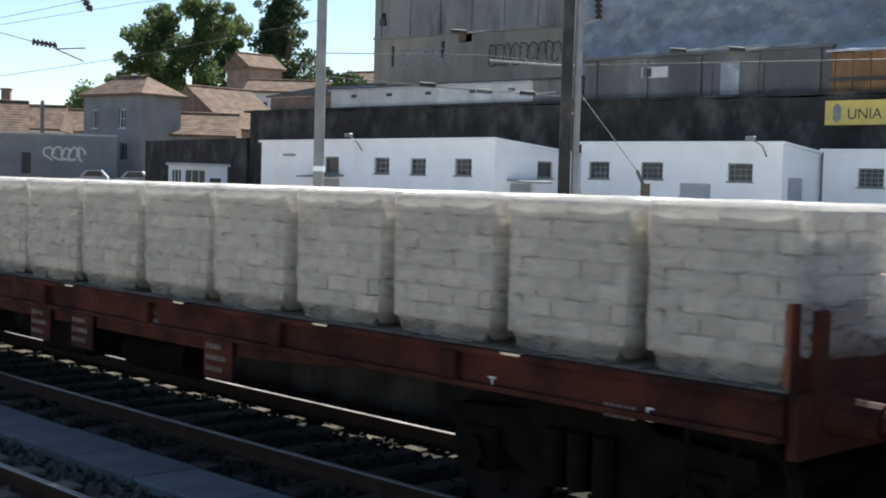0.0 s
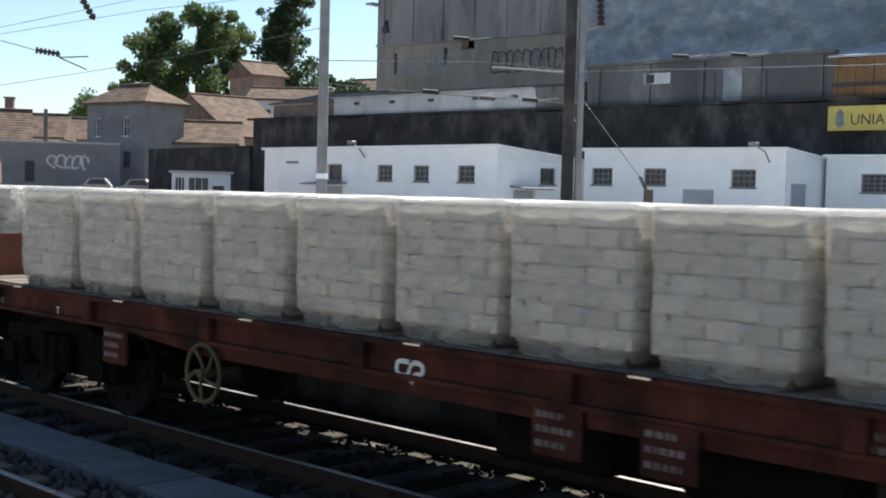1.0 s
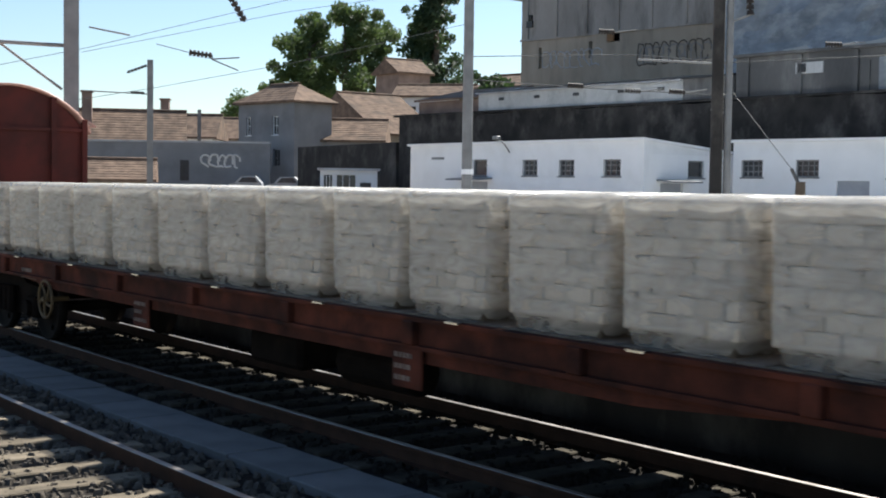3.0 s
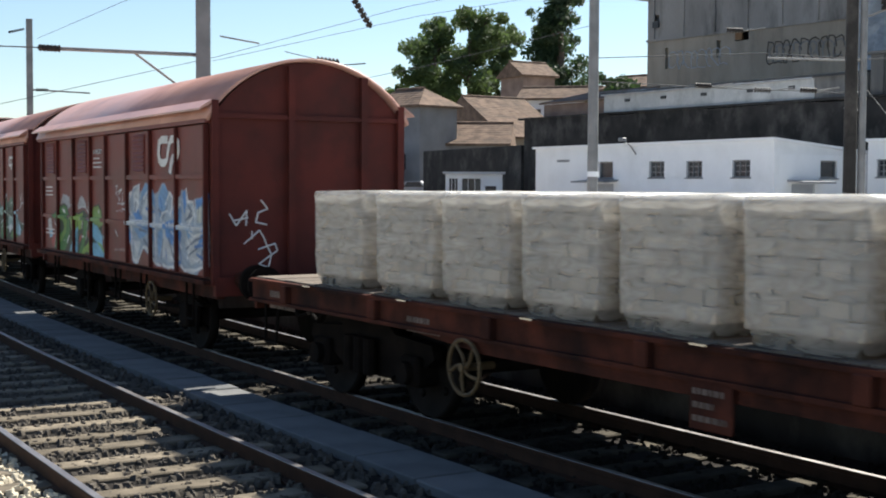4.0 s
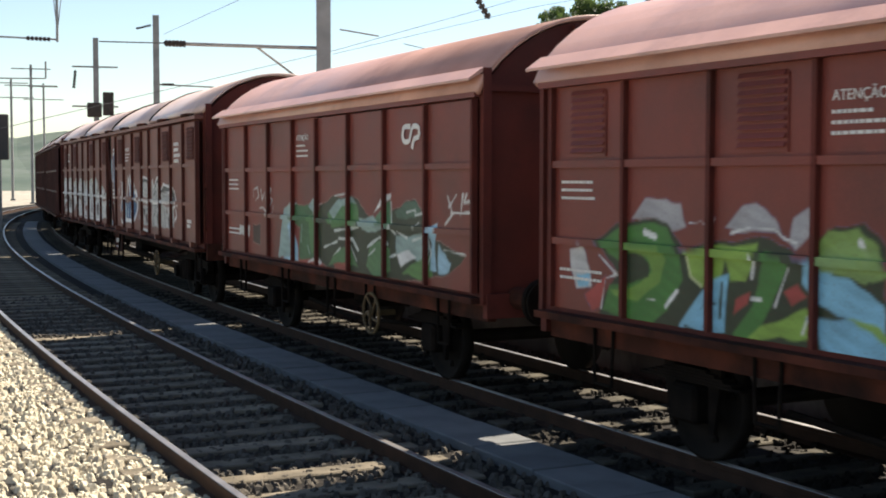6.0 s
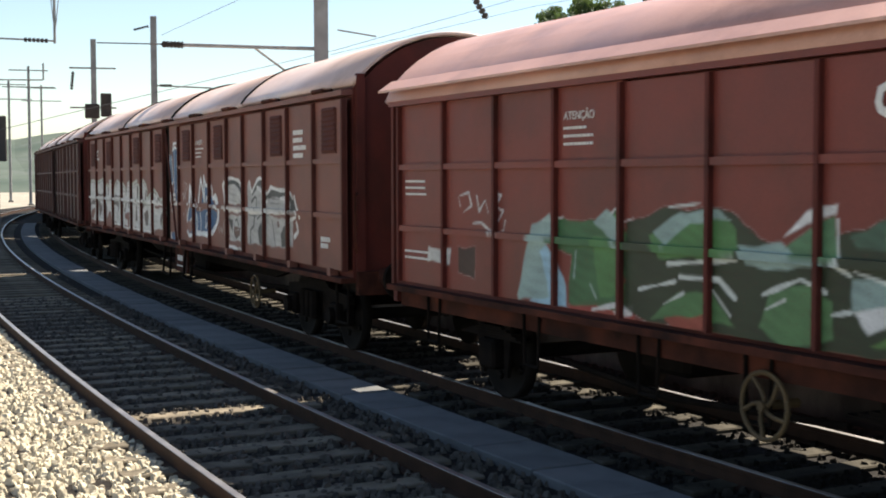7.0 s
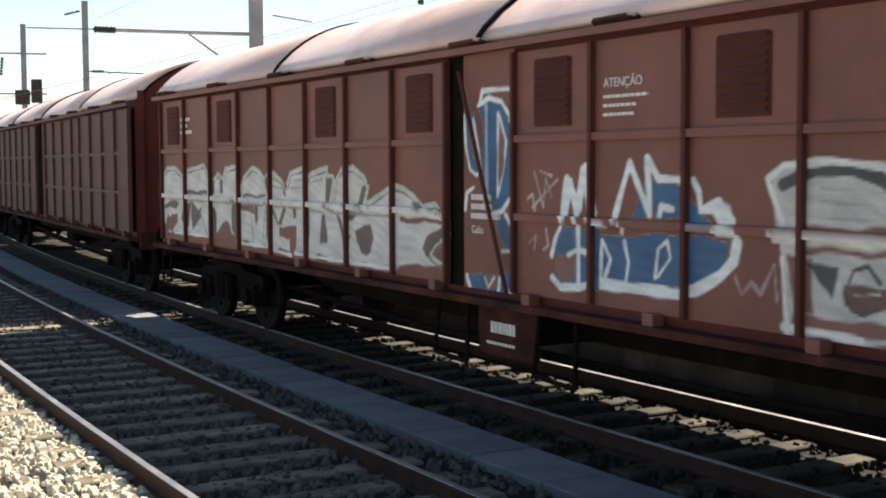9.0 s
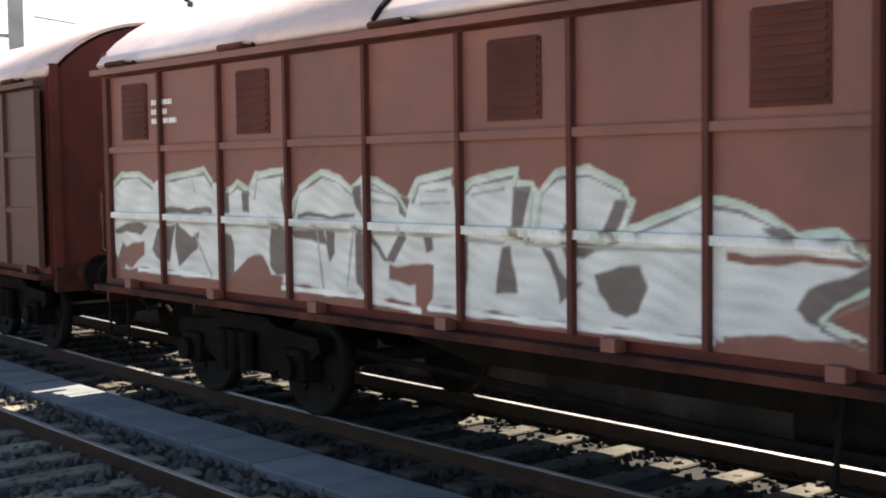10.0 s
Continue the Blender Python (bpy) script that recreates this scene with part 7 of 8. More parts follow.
part("gutter", boxed(6.3, 20.0, 0.1, 0.2, 6.98, 7.06), M_metalroof, low)
for x in (8.0, 10.6, 13.3, 16.2, 18.6):
    part("vent", boxed(x, x + 0.35, 0.2, 0.26, 6.6, 6.75), M_dark, low)

grey, _ = framed("grey_store", "long grey rendered store on the terrace", "building", (-13.7, 71.0), (28.1, 34.3))
part("wall", boxed(22.7, 34.2, 0.5, 5.0, 5.99, 7.8), M_store, grey)
part("parapet", boxed(22.6, 34.3, 0.35, 0.65, 7.8, 7.92), M_store, grey)
part("door", boxed(29.5, 30.35, 0.44, 0.52, 5.99, 7.42), M_bluegrey, grey, "pale blue-grey door")
for x0, x1, z0, z1 in ((25.7, 27.0, 6.95, 7.4), (28.7, 29.1, 6.1, 7.3), (30.8, 31.4, 6.2, 7.3)):
    part("window", boxed(x0, x1, 0.44, 0.52, z0, z1), M_greywash if x0 < 26 else M_store, grey)
part("window", boxed(25.85, 26.2, 0.4, 0.45, 7.0, 7.35), M_dark, grey)
for k in range(5):
    part("pilaster", boxed(23.2 + k * 2.6, 23.4 + k * 2.6, 0.4, 0.52, 5.99, 7.75), M_store, grey)
for k, (x, s) in enumerate(((25.0, 0.35), (27.2, 0.4), (28.6, 0.5), (30.2, 0.45), (32.0, 0.3))):
    o = thing("roof_clutter", "dark oddments and pale sheeting on the store roof", "clutter")
    o.matrix_basis = grey.matrix_basis.copy()
    bm = bmesh.new()
    box(bm, x, x + s * 2.2, 1.0, 2.2, 7.7, 7.8 + s * 0.5, 0.05)
    part("crate", bm, M_dark if k % 2 else M_bluegrey, o)
    bm = bmesh.new()
    prism(bm, [(x - 0.5, 7.92), (x + 1.2, 7.92), (x + 0.9, 8.02 + s * 0.3), (x - 0.2, 8.05)], 0.9, 1.1)
    part("sheet", bm, M_greywash, o)

shed, _ = framed("orange_shed", "rusty orange sheeted shed with a blue-grey roof", "shed", (-13.7, 71.0), (28.1, 34.3))
part("wall", boxed(34.3, 44.0, 0.3, 5.0, 5.99, 7.55), M_shed, shed)
for k in range(14):
    part("rib", boxed(34.4 + k * 0.7, 34.46 + k * 0.7, 0.24, 0.3, 6.0, 7.5), M_shed, shed)
part("band", boxed(34.3, 44.0, 0.2, 0.28, 6.5, 6.62), M_dark, shed)
bm = bmesh.new()
prism(bm, [(0.0, 7.55), (5.0, 8.6), (5.0, 8.7), (0.0, 7.63)], 34.2, 44.0, "x")
part("roof", bm, M_metalroof, shed)

big, BL = framed("warehouse", "tall streaked grey rendered warehouse with boarded openings", "building", (-8.0, 82.0), (30.0, 52.0))
holes = [(0.35, 0.95, 12.2, 13.0), (7.0, 8.0, 10.85, 11.35), (1.5, 1.75, 9.6, 10.9), (5.6, 5.9, 10.0, 11.0)]
wall_with_holes(big, 16.2, 5.96, 11.4, [h for h in holes if h[3] < 11.4], M_tan, 0.4)
wall_with_holes(big, 16.2, 11.4, 22.0, [h for h in holes if h[3] > 11.4], M_render, 0.38)
part("wall", boxed(0, 0.4, 0.4, 18, 5.96, 22.0), M_render, big)
part("inner_wall", boxed(0.5, 16.1, 3.0, 3.2, 5.96, 22.0), M_dark, big)
part("wall", boxed(15.8, 16.2, 0.4, 18, 5.96, 22.0), M_render, big)
part("string_course", boxed(-0.06, 16.2, -0.08, 0.0, 11.36, 11.5), M_render, big)
for k in range(7):
    part("pilaster", boxed(0.3 + k * 2.45, 0.62 + k * 2.45, -0.1, 0.0, 11.5, 22.0), M_render, big)
part("eave", boxed(-0.5, 0.1, -0.6, 2.0, 14.0, 14.12), M_metalroof, big)
for k, (x, z) in enumerate(((7.1, 11.0), (0.5, 12.3))):
    part("broken_shutter", boxed(x, x + 0.5, -0.12, -0.02, z - 0.1, z + 0.3), M_shed if k == 0 else M_dark, big)


def scrawl(parent, x0, x1, z0, z1, y, seed, mat, r=0.035):
    """Large faded sprayed loops on a distant wall."""
    rnd = random.Random(seed)
    bm = bmesh.new()
    x = x0
    while x < x1:
        w = rnd.uniform(0.5, 0.9)
        pts = [(x + w * (0.5 + 0.5 * math.cos(a + rnd.uniform(-0.3, 0.3))), y, z0 + (z1 - z0) * (0.5 + 0.5 * math.sin(a * rnd.uniform(0.8, 1.2)))) for a in np.linspace(0, 5.2, 9)]
        tube(bm, pts, r, 4)
        x += w * 0.8
    part("sprayed_letters", bm, mat, parent, "faded sprayed outline letters")


scrawl(big, 9.3, 14.0, 9.3, 10.6, -0.01, 3, M_black)
scrawl(big, 9.5, 14.0, 9.4, 10.4, -0.012, 4, M_frame)
scrawl(big, 1.8, 6.2, 9.5, 10.6, -0.01, 6, M_doorgrey)

blue, _ = framed("blue_grey_wall", "high flaking blue-grey rendered rock wall", "wall", (3.0, 68.0), (36.0, 43.5))
nx, nz = 60, 22
bm = bmesh.new()
rows = [[bm.verts.new((0.3 + 40 * i / nx, 0.5 * noise.noise(Vector((i * 0.35, j * 0.4, 2))) + 0.2 * noise.noise(Vector((i * 1.1, j * 1.2, 7))) + 0.12 * j, 5.9 + 16 * j / nz)) for i in range(nx + 1)] for j in range(nz + 1)]
for j in range(nz):
    for i in range(nx):
        bm.faces.new((rows[j][i], rows[j][i + 1], rows[j + 1][i + 1], rows[j + 1][i]))
back_row = [[bm.verts.new((v.co.x, 6.0, v.co.z)) for v in rows[k]] for k in (0, -1)]
for k in (0, 1):
    src = rows[0] if k == 0 else rows[-1]
    for i in range(nx):
        bm.faces.new((src[i], back_row[k][i], back_row[k][i + 1], src[i + 1]) if k == 0 else (src[i], src[i + 1], back_row[k][i + 1], back_row[k][i]))
part("rock_face", bm, M_bluegrey, blue)


# ---------------------------------------------------------------- houses on the slope
def gable_roof(parent, x0, x1, y0, y1, eave, apex, mat, hip=0.0, name="roof"):
    bm = bmesh.new()
    o, t = 0.35, 0.14
    ym = (y0 + y1) / 2
    pts = [(x0 - o, y0 - o, eave), (x1 + o, y0 - o, eave), (x1 + o, y1 + o, eave), (x0 - o, y1 + o, eave), (x0 - o + hip, ym, apex), (x1 + o - hip, ym, apex)]
    v = [bm.verts.new(p) for p in pts]
    low = [bm.verts.new((p[0], p[1], p[2] - t)) for p in pts[:4]]
    bm.faces.new((v[0], v[1], v[5], v[4]))
    bm.faces.new((v[2], v[3], v[4], v[5]))
    bm.faces.new((v[1], v[2], v[5]))
    bm.faces.new((v[3], v[0], v[4]))
    for i in range(4):
        bm.faces.new((low[i], low[(i + 1) % 4], v[(i + 1) % 4], v[i]))
    bm.faces.new(low[::-1])
    bmesh.ops.recalc_face_normals(bm, faces=bm.faces)
    r = part(name, bm, mat, parent)
    # courses of tiles on the slope that faces the yard
    slope = Vector((0, ym - y0 + o, apex - eave))
    n = max(3, int(slope.length / 0.32))
    bm = bmesh.new()
    for k in range(n):
        a, b = k / n, (k + 0.94) / n
        p, q = slope * a, slope * b
        in0, in1 = hip * a, hip * b
        vs = [(x0 - o + in0, y0 - o + p.y, eave + p.z + 0.03), (x1 + o - in0, y0 - o + p.y, eave + p.z + 0.03),
              (x1 + o - in1, y0 - o + q.y, eave + q.z + 0.012), (x0 - o + in1, y0 - o + q.y, eave + q.z + 0.012)]
        bm.faces.new([bm.verts.new(c) for c in vs])
        lo = [(x0 - o + in0, y0 - o + p.y, eave + p.z), (x1 + o - in0, y0 - o + p.y, eave + p.z)]
        bm.faces.new([bm.verts.new(c) for c in (lo[0], lo[1], vs[1], vs[0])])
    part("tile_course", bm, mat, r)
    rod_bm = bmesh.new()
    rod(rod_bm, (x0 - o + hip, ym, apex + 0.03), (x1 + o - hip, ym, apex + 0.03), 0.12, n=8)
    part("ridge", rod_bm, mat, r)


def house(label, left, dist, width, depth, z0, eave, apex, turn, wall_mat, wins=(), hip=0.0, chimney=None):
    p = bearing(left, dist)
    ob = thing("house", label, "house", "houses on the slope")
    ob.matrix_basis = pose(p.x, p.y, 0, 0, 0, turn)
    holes = [w[:4] for w in wins]
    wall_with_holes(ob, width, z0, eave, holes, wall_mat, 0.3)
    part("wall", boxed(0, 0.3, 0.3, depth, z0, eave), wall_mat, ob)
    part("wall", boxed(width - 0.3, width, 0.3, depth, z0, eave), wall_mat, ob)
    part("wall", boxed(0.3, width - 0.3, depth - 0.3, depth, z0, eave), wall_mat, ob)
    part("floor", boxed(0.3, width - 0.3, 0.3, depth - 0.3, z0, eave - 0.05), M_dark, ob)
    if not hip:
        for x in (0.0, width - 0.3):
            bm = bmesh.new()
            prism(bm, [(0, eave), (depth, eave), (depth / 2, apex - 0.1)], x, x + 0.3, "x")
            part("gable", bm, wall_mat, ob)
    for w in wins:
        window(ob, *w[:4], 2, 2, M_white if w[4] else M_frame, 0.1)
    gable_roof(ob, 0, width, 0, depth, eave, apex, M_tile, hip)
    if chimney:
        bm = boxed(chimney, chimney + 0.7, depth * 0.3, depth * 0.3 + 0.7, eave, apex + 1.2)
        part("chimney", bm, M_brick, ob)
        part("chimney_cap", boxed(chimney - 0.1, chimney + 0.8, depth * 0.3 - 0.1, depth * 0.3 + 0.8, apex + 1.2, apex + 1.32), M_brick, ob)
    return ob


g0, g1 = bearing(17.96, 95), bearing(15.55, 90)
gl = (g1 - g0).length
house("grey plastered two-storey house with a hipped tile roof", 17.96, 95, gl, 3.4, -0.3, 7.95, 9.25, math.degrees(math.atan2(g1.y - g0.y, g1.x - g0.x)), M_housegrey,
      [(0.9, 1.5, 5.6, 6.9, 1), (3.9, 4.6, 5.6, 6.9, 1), (0.9, 1.5, 2.9, 4.3, 1), (4.0, 4.8, 3.4, 4.6, 0)], hip=1.9)
house("plain grey side wing with a low tiled roof", 15.2, 92, 5.6, 6.0, -0.3, 5.3, 6.9, 8, M_housegrey, [(2.4, 3.3, 3.4, 4.9, 0), (4.6, 5.6, 3.4, 4.7, 0)])
house("rendered house with a broad brown tile roof", 11.75, 100, 5.4, 12.0, -0.3, 6.15, 9.6, 45, M_tan, [(1.0, 1.8, 3.5, 5, 0), (3.2, 4.0, 3.5, 5, 0)])
house("narrow brown brick house above the others", 10.98, 125, 3.7, 4.0, 6.0, 13.1, 14.5, 45, M_brick, [(0.7, 1.2, 10.6, 11.9, 0), (2.3, 2.8, 10.6, 11.9, 0)])
house("small white house with a tiled roof on the terrace", 11.1, 112, 6.5, 5.0, 6.0, 9.9, 11.0, 0, M_white, [(1.0, 1.8, 7.6, 9.0, 0), (3.4, 4.2, 7.6, 9.0, 0)])
house("pale yellowish plastered house with a wide tiled roof", 25.6, 95, 8.6, 7.0, -0.3, 4.7, 7.4, 20, M_tan, [(1.2, 2.0, 1.6, 3.8, 1), (3.6, 4.6, 1.6, 3.8, 1), (6.0, 6.9, 1.6, 3.8, 1)], chimney=1.5)
house("old house with a mossy tiled roof and chimney", 22.6, 112, 7.0, 6.0, -0.3, 6.0, 8.0, 10, M_white, [(1.2, 2.0, 3.6, 5, 0)], chimney=2.2)
house("low house with a sagging brown tile roof", 19.8, 120, 9.0, 7.0, 0.0, 6.2, 8.2, 5, M_tan, [(1.2, 2.0, 3.6, 5, 0)])
house("low outhouse with a brown tiled roof", 25.4, 78, 5.0, 4.0, -0.3, 2.3, 3.5, 20, M_tan)
house("house with a tiled roof behind the shed", 7.4, 108, 8.0, 6.0, 6.0, 10.4, 11.6, -30, M_tan, [(1.2, 2.0, 8.0, 9.4, 0)])
yard_wall, YL = framed("yard_wall", "long grey plastered wall with white sprayed letters", "wall", (-34.5, 84.0), (-25.5, 85.5), "structure")
part("masonry", boxed(-9.0, YL, 0, 0.4, -0.3, 4.9), M_housegrey, yard_wall)
part("coping", boxed(-9.0, YL, -0.1, 0.5, 4.9, 5.02), M_metalroof, yard_wall)
scrawl(yard_wall, 4.4, 6.8, 3.2, 4.1, -0.05, 12, M_mark, 0.07)
part("gate", boxed(3.0, 3.6, -0.04, 0.02, 2.3, 3.7), M_dark, yard_wall)
lowwall, LWL = framed("boundary_wall", "dark stained boundary wall with a flat top", "wall", (-21.5, 81.0), (-13.9, 71.2), "structure")
part("masonry", boxed(-2.0, LWL, 0, 0.5, -0.3, 4.6), M_stonewall, lowwall)
kiosk, KL = framed("kiosk", "small white cabin with wide windows", "cabin", (-17.4, 67.8), (-14.4, 68.5))
hk = [(0.15, 0.7, 1.9, 2.75), (0.85, 1.95, 1.7, 2.75), (2.15, 2.75, BASE, 2.3)]
wall_with_holes(kiosk, KL, -0.3, 2.95, hk, M_white, 0.15)
part("wall", boxed(0, KL, 2.0, 2.15, -0.3, 2.95), M_white, kiosk)
part("inside", boxed(0.05, KL - 0.05, 0.6, 0.7, -0.3, 2.9), M_dark, kiosk)
part("roof", boxed(-0.15, KL + 0.15, -0.2, 2.3, 2.95, 3.07), M_metalroof, kiosk)
for h in hk[:2]:
    window(kiosk, *h, 3, 1, M_white, 0.05)
door(kiosk, *hk[2], M_dark)
for k in range(3):
    car, _ = framed("parked_car", "pale parked car beside the grey house", "car", (-27.4 + k * 2.6, 82.0 + k * 0.2), (-24.4 + k * 2.6, 82.5 + k * 0.2))
    bm = bmesh.new()
    prism(bm, [(0, 1.6), (0.1, 2.1), (0.55, 2.2), (0.95, 2.62), (1.9, 2.65), (2.3, 2.2), (2.4, 1.6)], 0, 1.5)
    part("body", bm, M_metalroof, car)
    bm = bmesh.new()
    prism(bm, [(0.75, 2.24), (1.05, 2.56), (1.85, 2.58), (2.1, 2.24)], -0.01, 1.51)
    part("window", bm, M_pane, car)
    part("plinth", boxed(0.2, 2.2, 0.1, 1.4, -0.33, 1.62), M_stonewall, car)


# ---------------------------------------------------------------- trees and hills
def tree(label, left, dist, z0, height, spread, mat, seed, kind="broad", leaves=5200):
    rnd = random.Random(seed)
    p = bearing(left, dist)
    ob = thing("tree", label, "tree", "trees on the hill")
    ob.matrix_basis = pose(p.x, p.y, z0)
    bm = bmesh.new()
    rod(bm, (0, 0, 0), (0.2, 0, height * 0.45), 0.55, 0.35, 10)
    rod(bm, (0.2, 0, height * 0.45), (0, 0.1, height * 0.9), 0.35, 0.06, 8)
    part("trunk", bm, M_bark, ob)
    clumps = []
    n_limb = 16 if kind == "broad" else 26
    for k in range(n_limb):
        q = 0.28 + 0.7 * (k + rnd.random()) / n_limb
        a = rnd.uniform(0, 2 * math.pi)
        if kind == "broad":
            reach = spread * math.sin(math.pi * min(1, (q - 0.12) * 1.02)) * rnd.uniform(0.55, 1.0)
        else:
            reach = spread * (1.15 - q) * rnd.uniform(0.7, 1.05)
        base = Vector((0.1, 0, height * (q - 0.1)))
        tip = Vector((reach * math.cos(a), reach * math.sin(a), height * q + (0.8 if kind == "broad" else -0.4)))
        bm = bmesh.new()
        rod(bm, base, tip, 0.16, 0.04, 6)
        part("limb", bm, M_bark, ob)
        for j in range(4):
            c = base.lerp(tip, 0.45 + 0.18 * j)
            clumps.append((c + Vector((rnd.gauss(0, 0.6), rnd.gauss(0, 0.6), rnd.gauss(0, 0.5))), rnd.uniform(0.9, 1.9) * spread / 6))
    vs, fs = [], []
    for i in range(leaves):
        c, r = clumps[rnd.randrange(len(clumps))]
        d = Vector((rnd.gauss(0, 1), rnd.gauss(0, 1), rnd.gauss(0, 0.75)))
        d = d.normalized() * r * rnd.random() ** 0.4
        o = c + d
        u1 = Vector((rnd.gauss(0, 1), rnd.gauss(0, 1), rnd.gauss(0, 1))).normalized()
        w1 = u1.orthogonal().normalized()
        s = rnd.uniform(0.13, 0.3)
        b = len(vs)
        vs += [o - u1 * s, o + w1 * s * 0.55, o + u1 * s, o - w1 * s * 0.55]
        fs.append((b, b + 1, b + 2, b + 3))
    me = bpy.data.meshes.new("crown")
    me.from_pydata(vs, [], fs)
    me.materials.append(mat)
    cr = new("crown", me)
    cr.parent = ob
    tagged(cr, kind="stuff")
    return ob


tree("large broad-leaved tree with a rounded green crown", 14.95, 150, 6.5, 14.6, 4.8, M_leaf, 1, leaves=15000)
tree("large broad-leaved tree with a tall leafy crown", 13.4, 148, 6.5, 15.6, 4.7, M_leaf, 2, leaves=16000)
tree("leafy green bush at the edge of the wood", 16.4, 152, 6.0, 7.4, 2.4, M_leaf, 3, leaves=4500)
tree("lighter green tree beside the tall ones", 11.75, 152, 6.5, 14.0, 2.7, M_leaf, 4, leaves=6000)
tree("tall dark evergreen tree with an open crown", 9.4, 140, 6.0, 21.5, 4.0, M_needle, 5, "fir", 14000)
tree("dark evergreen tree on the slope", 10.2, 142, 6.0, 15.0, 2.4, M_needle, 6, "fir", 6000)
tree("dark bushy tree behind the shed", 6.9, 100, 5.9, 3.8, 2.0, M_needle, 8, leaves=4000)
tree("leafy tree low on the slope", 17.6, 170, 4.0, 8.6, 4.4, M_leaf, 9, leaves=5000)

bm = bmesh.new()
prev = None
for k in range(120):
    left = -30 + k * 1.0
    r = 420.0
    n = noise.noise(Vector((k * 0.21, 3.0, 0))) + 0.5 * noise.noise(Vector((k * 0.7, 8.0, 0)))
    z = 12 + 6 * n + (14 if 6 < left < 24 else 0) * math.sin(math.pi * max(0, min(1, (left - 6) / 18))) + 4 * math.exp(-((left - 38) / 5) ** 2)
    ring = [bm.verts.new(bearing(left, d, zz)) for d, zz in ((r - 160, -0.4), (r - 60, z * 0.55), (r, z), (r + 200, -0.4))]
    if prev:
        for i in range(3):
            bm.faces.new((prev[i], prev[i + 1], ring[i + 1], ring[i]))
    prev = ring
bmesh.ops.recalc_face_normals(bm, faces=bm.faces)
tagged(new("hill", mesh_of("hill", bm, M_hill)), "distant wooded hills with pale houses", "hill", kind="structure")


# ---------------------------------------------------------------- masts and wires
def mast(label, left, dist, top, half, mat=None, band=None, z0=-0.3, square=False):
    p = bearing(left, dist)
    ob = thing("catenary_mast", label, "mast", "masts")
    ob.matrix_basis = pose(p.x, p.y, 0, 0, 0, left)
    bm = bmesh.new()
    if square:  # two flanges and a web
        for y in (-half, half - 0.03):
            box(bm, -half, half, y, y + 0.03, z0, top)
        box(bm, -0.02, 0.02, -half + 0.03, half - 0.03, z0, top)
    else:
        rod(bm, (0, 0, z0), (0, 0, top), half * 1.1, half * 0.9, 14)
    part("post", bm, mat or M_mast, ob)
    part("base_plate", boxed(-half * 2, half * 2, -half * 2, half * 2, z0, z0 + 0.15), M_trough, ob)
    if band:
        bm = bmesh.new()
        rod(bm, (0, 0, band - 0.08), (0, 0, band + 0.08), half * 1.2, n=14)
        part("band", bm, M_white, ob, "white painted band")
    return ob


def insulator(parent, a, b, r=0.07):
    a, b = Vector(a), Vector(b)
    bm = bmesh.new()
    n = 6
    for k in range(n):
        p, q = a.lerp(b, k / n), a.lerp(b, (k + 0.7) / n)
        rod(bm, p, q, r, r * 0.8, 10)
    rod(bm, a, b, r * 0.4, n=6)
    part("insulator", bm, M_ins, parent)


def arm(parent, name, pts, r, mat=None):
    bm = bmesh.new()
    tube(bm, pts, r, 8)
    part(name, bm, mat or M_mast, parent)


mast("grey round catenary mast with a white band", 7.9, 40, 13, 0.155, band=2.65)
m2 = mast("thick dark round mast beside the white buildings", -2.97, 38, 14, 0.17, M_stonewall)
m3 = mast("slim pale mast with fittings and a white foot band", -3.44, 38, 14, 0.1, band=1.75)
arm(m3, "bracket", [(0.1, 0, 5.8), (-2.6, 0, 5.95)], 0.03)
insulator(m3, (0.55, 0, 7.2), (0.5, 0, 8.2), 0.12)
arm(m3, "bracket", [(0, 0, 7.0), (0.55, 0, 7.2)], 0.03)
for z in (4.4, 4.9):
    arm(m3, "bracket", [(0, 0, z), (-0.5, 0, z + 0.1)], 0.025)
stub = thing("wooden_post", "short dark wooden post with a stay wire", "post")
sp = bearing(-6.54, 36)
stub.matrix_basis = pose(sp.x, sp.y, 0)
bm = bmesh.new()
rod(bm, (0, 0, BASE), (0, 0, 2.45), 0.16, 0.13, 10)
part("post", bm, M_bark, stub)
bm = bmesh.new()
tube(bm, [(0, 0, 2.3), (-0.25, 0, 2.8)], 0.05, 6)
part("stay_clamp", bm, M_wire, stub)
bm = bmesh.new()
rod(bm, (-0.25, 0, 2.8), bearing(-3.6, 38, 5.0) - Vector((sp.x, sp.y, 0)), 0.012, n=5)
part("stay_wire", bm, M_wire, stub)

m4 = mast("square steel catenary mast carrying a long bracket arm", 25.02, 31, 11, 0.17, square=True)


def near_mast(left, d, z):
    """A place given by bearing, in the space of the arm's mast."""
    return m4.matrix_basis.inverted() @ bearing(left, d, z)


arm(m4, "bracket_arm", [near_mast(25.2, 31, 5.3), near_mast(31.0, 30.5, 5.3)], 0.045)
insulator(m4, near_mast(31.0, 30.5, 5.3), near_mast(31.9, 30.4, 5.3), 0.085)
arm(m4, "brace", [near_mast(27.9, 30.8, 5.28), near_mast(25.4, 31, 4.3)], 0.03)
arm(m4, "tail_wire", [near_mast(31.9, 30.4, 5.3), near_mast(34.6, 30.2, 5.28)], 0.015, M_wire)
arm(m4, "registration_arm", [near_mast(24.3, 31, 5.75), near_mast(22.6, 31, 5.6)], 0.02)
m5 = mast("grey steel catenary mast farther along the line", 32.23, 68, 10.5, 0.16, square=True)
arm(m5, "bracket_arm", [(0, 0, 7.0), (2.9, 0, 6.9)], 0.04)
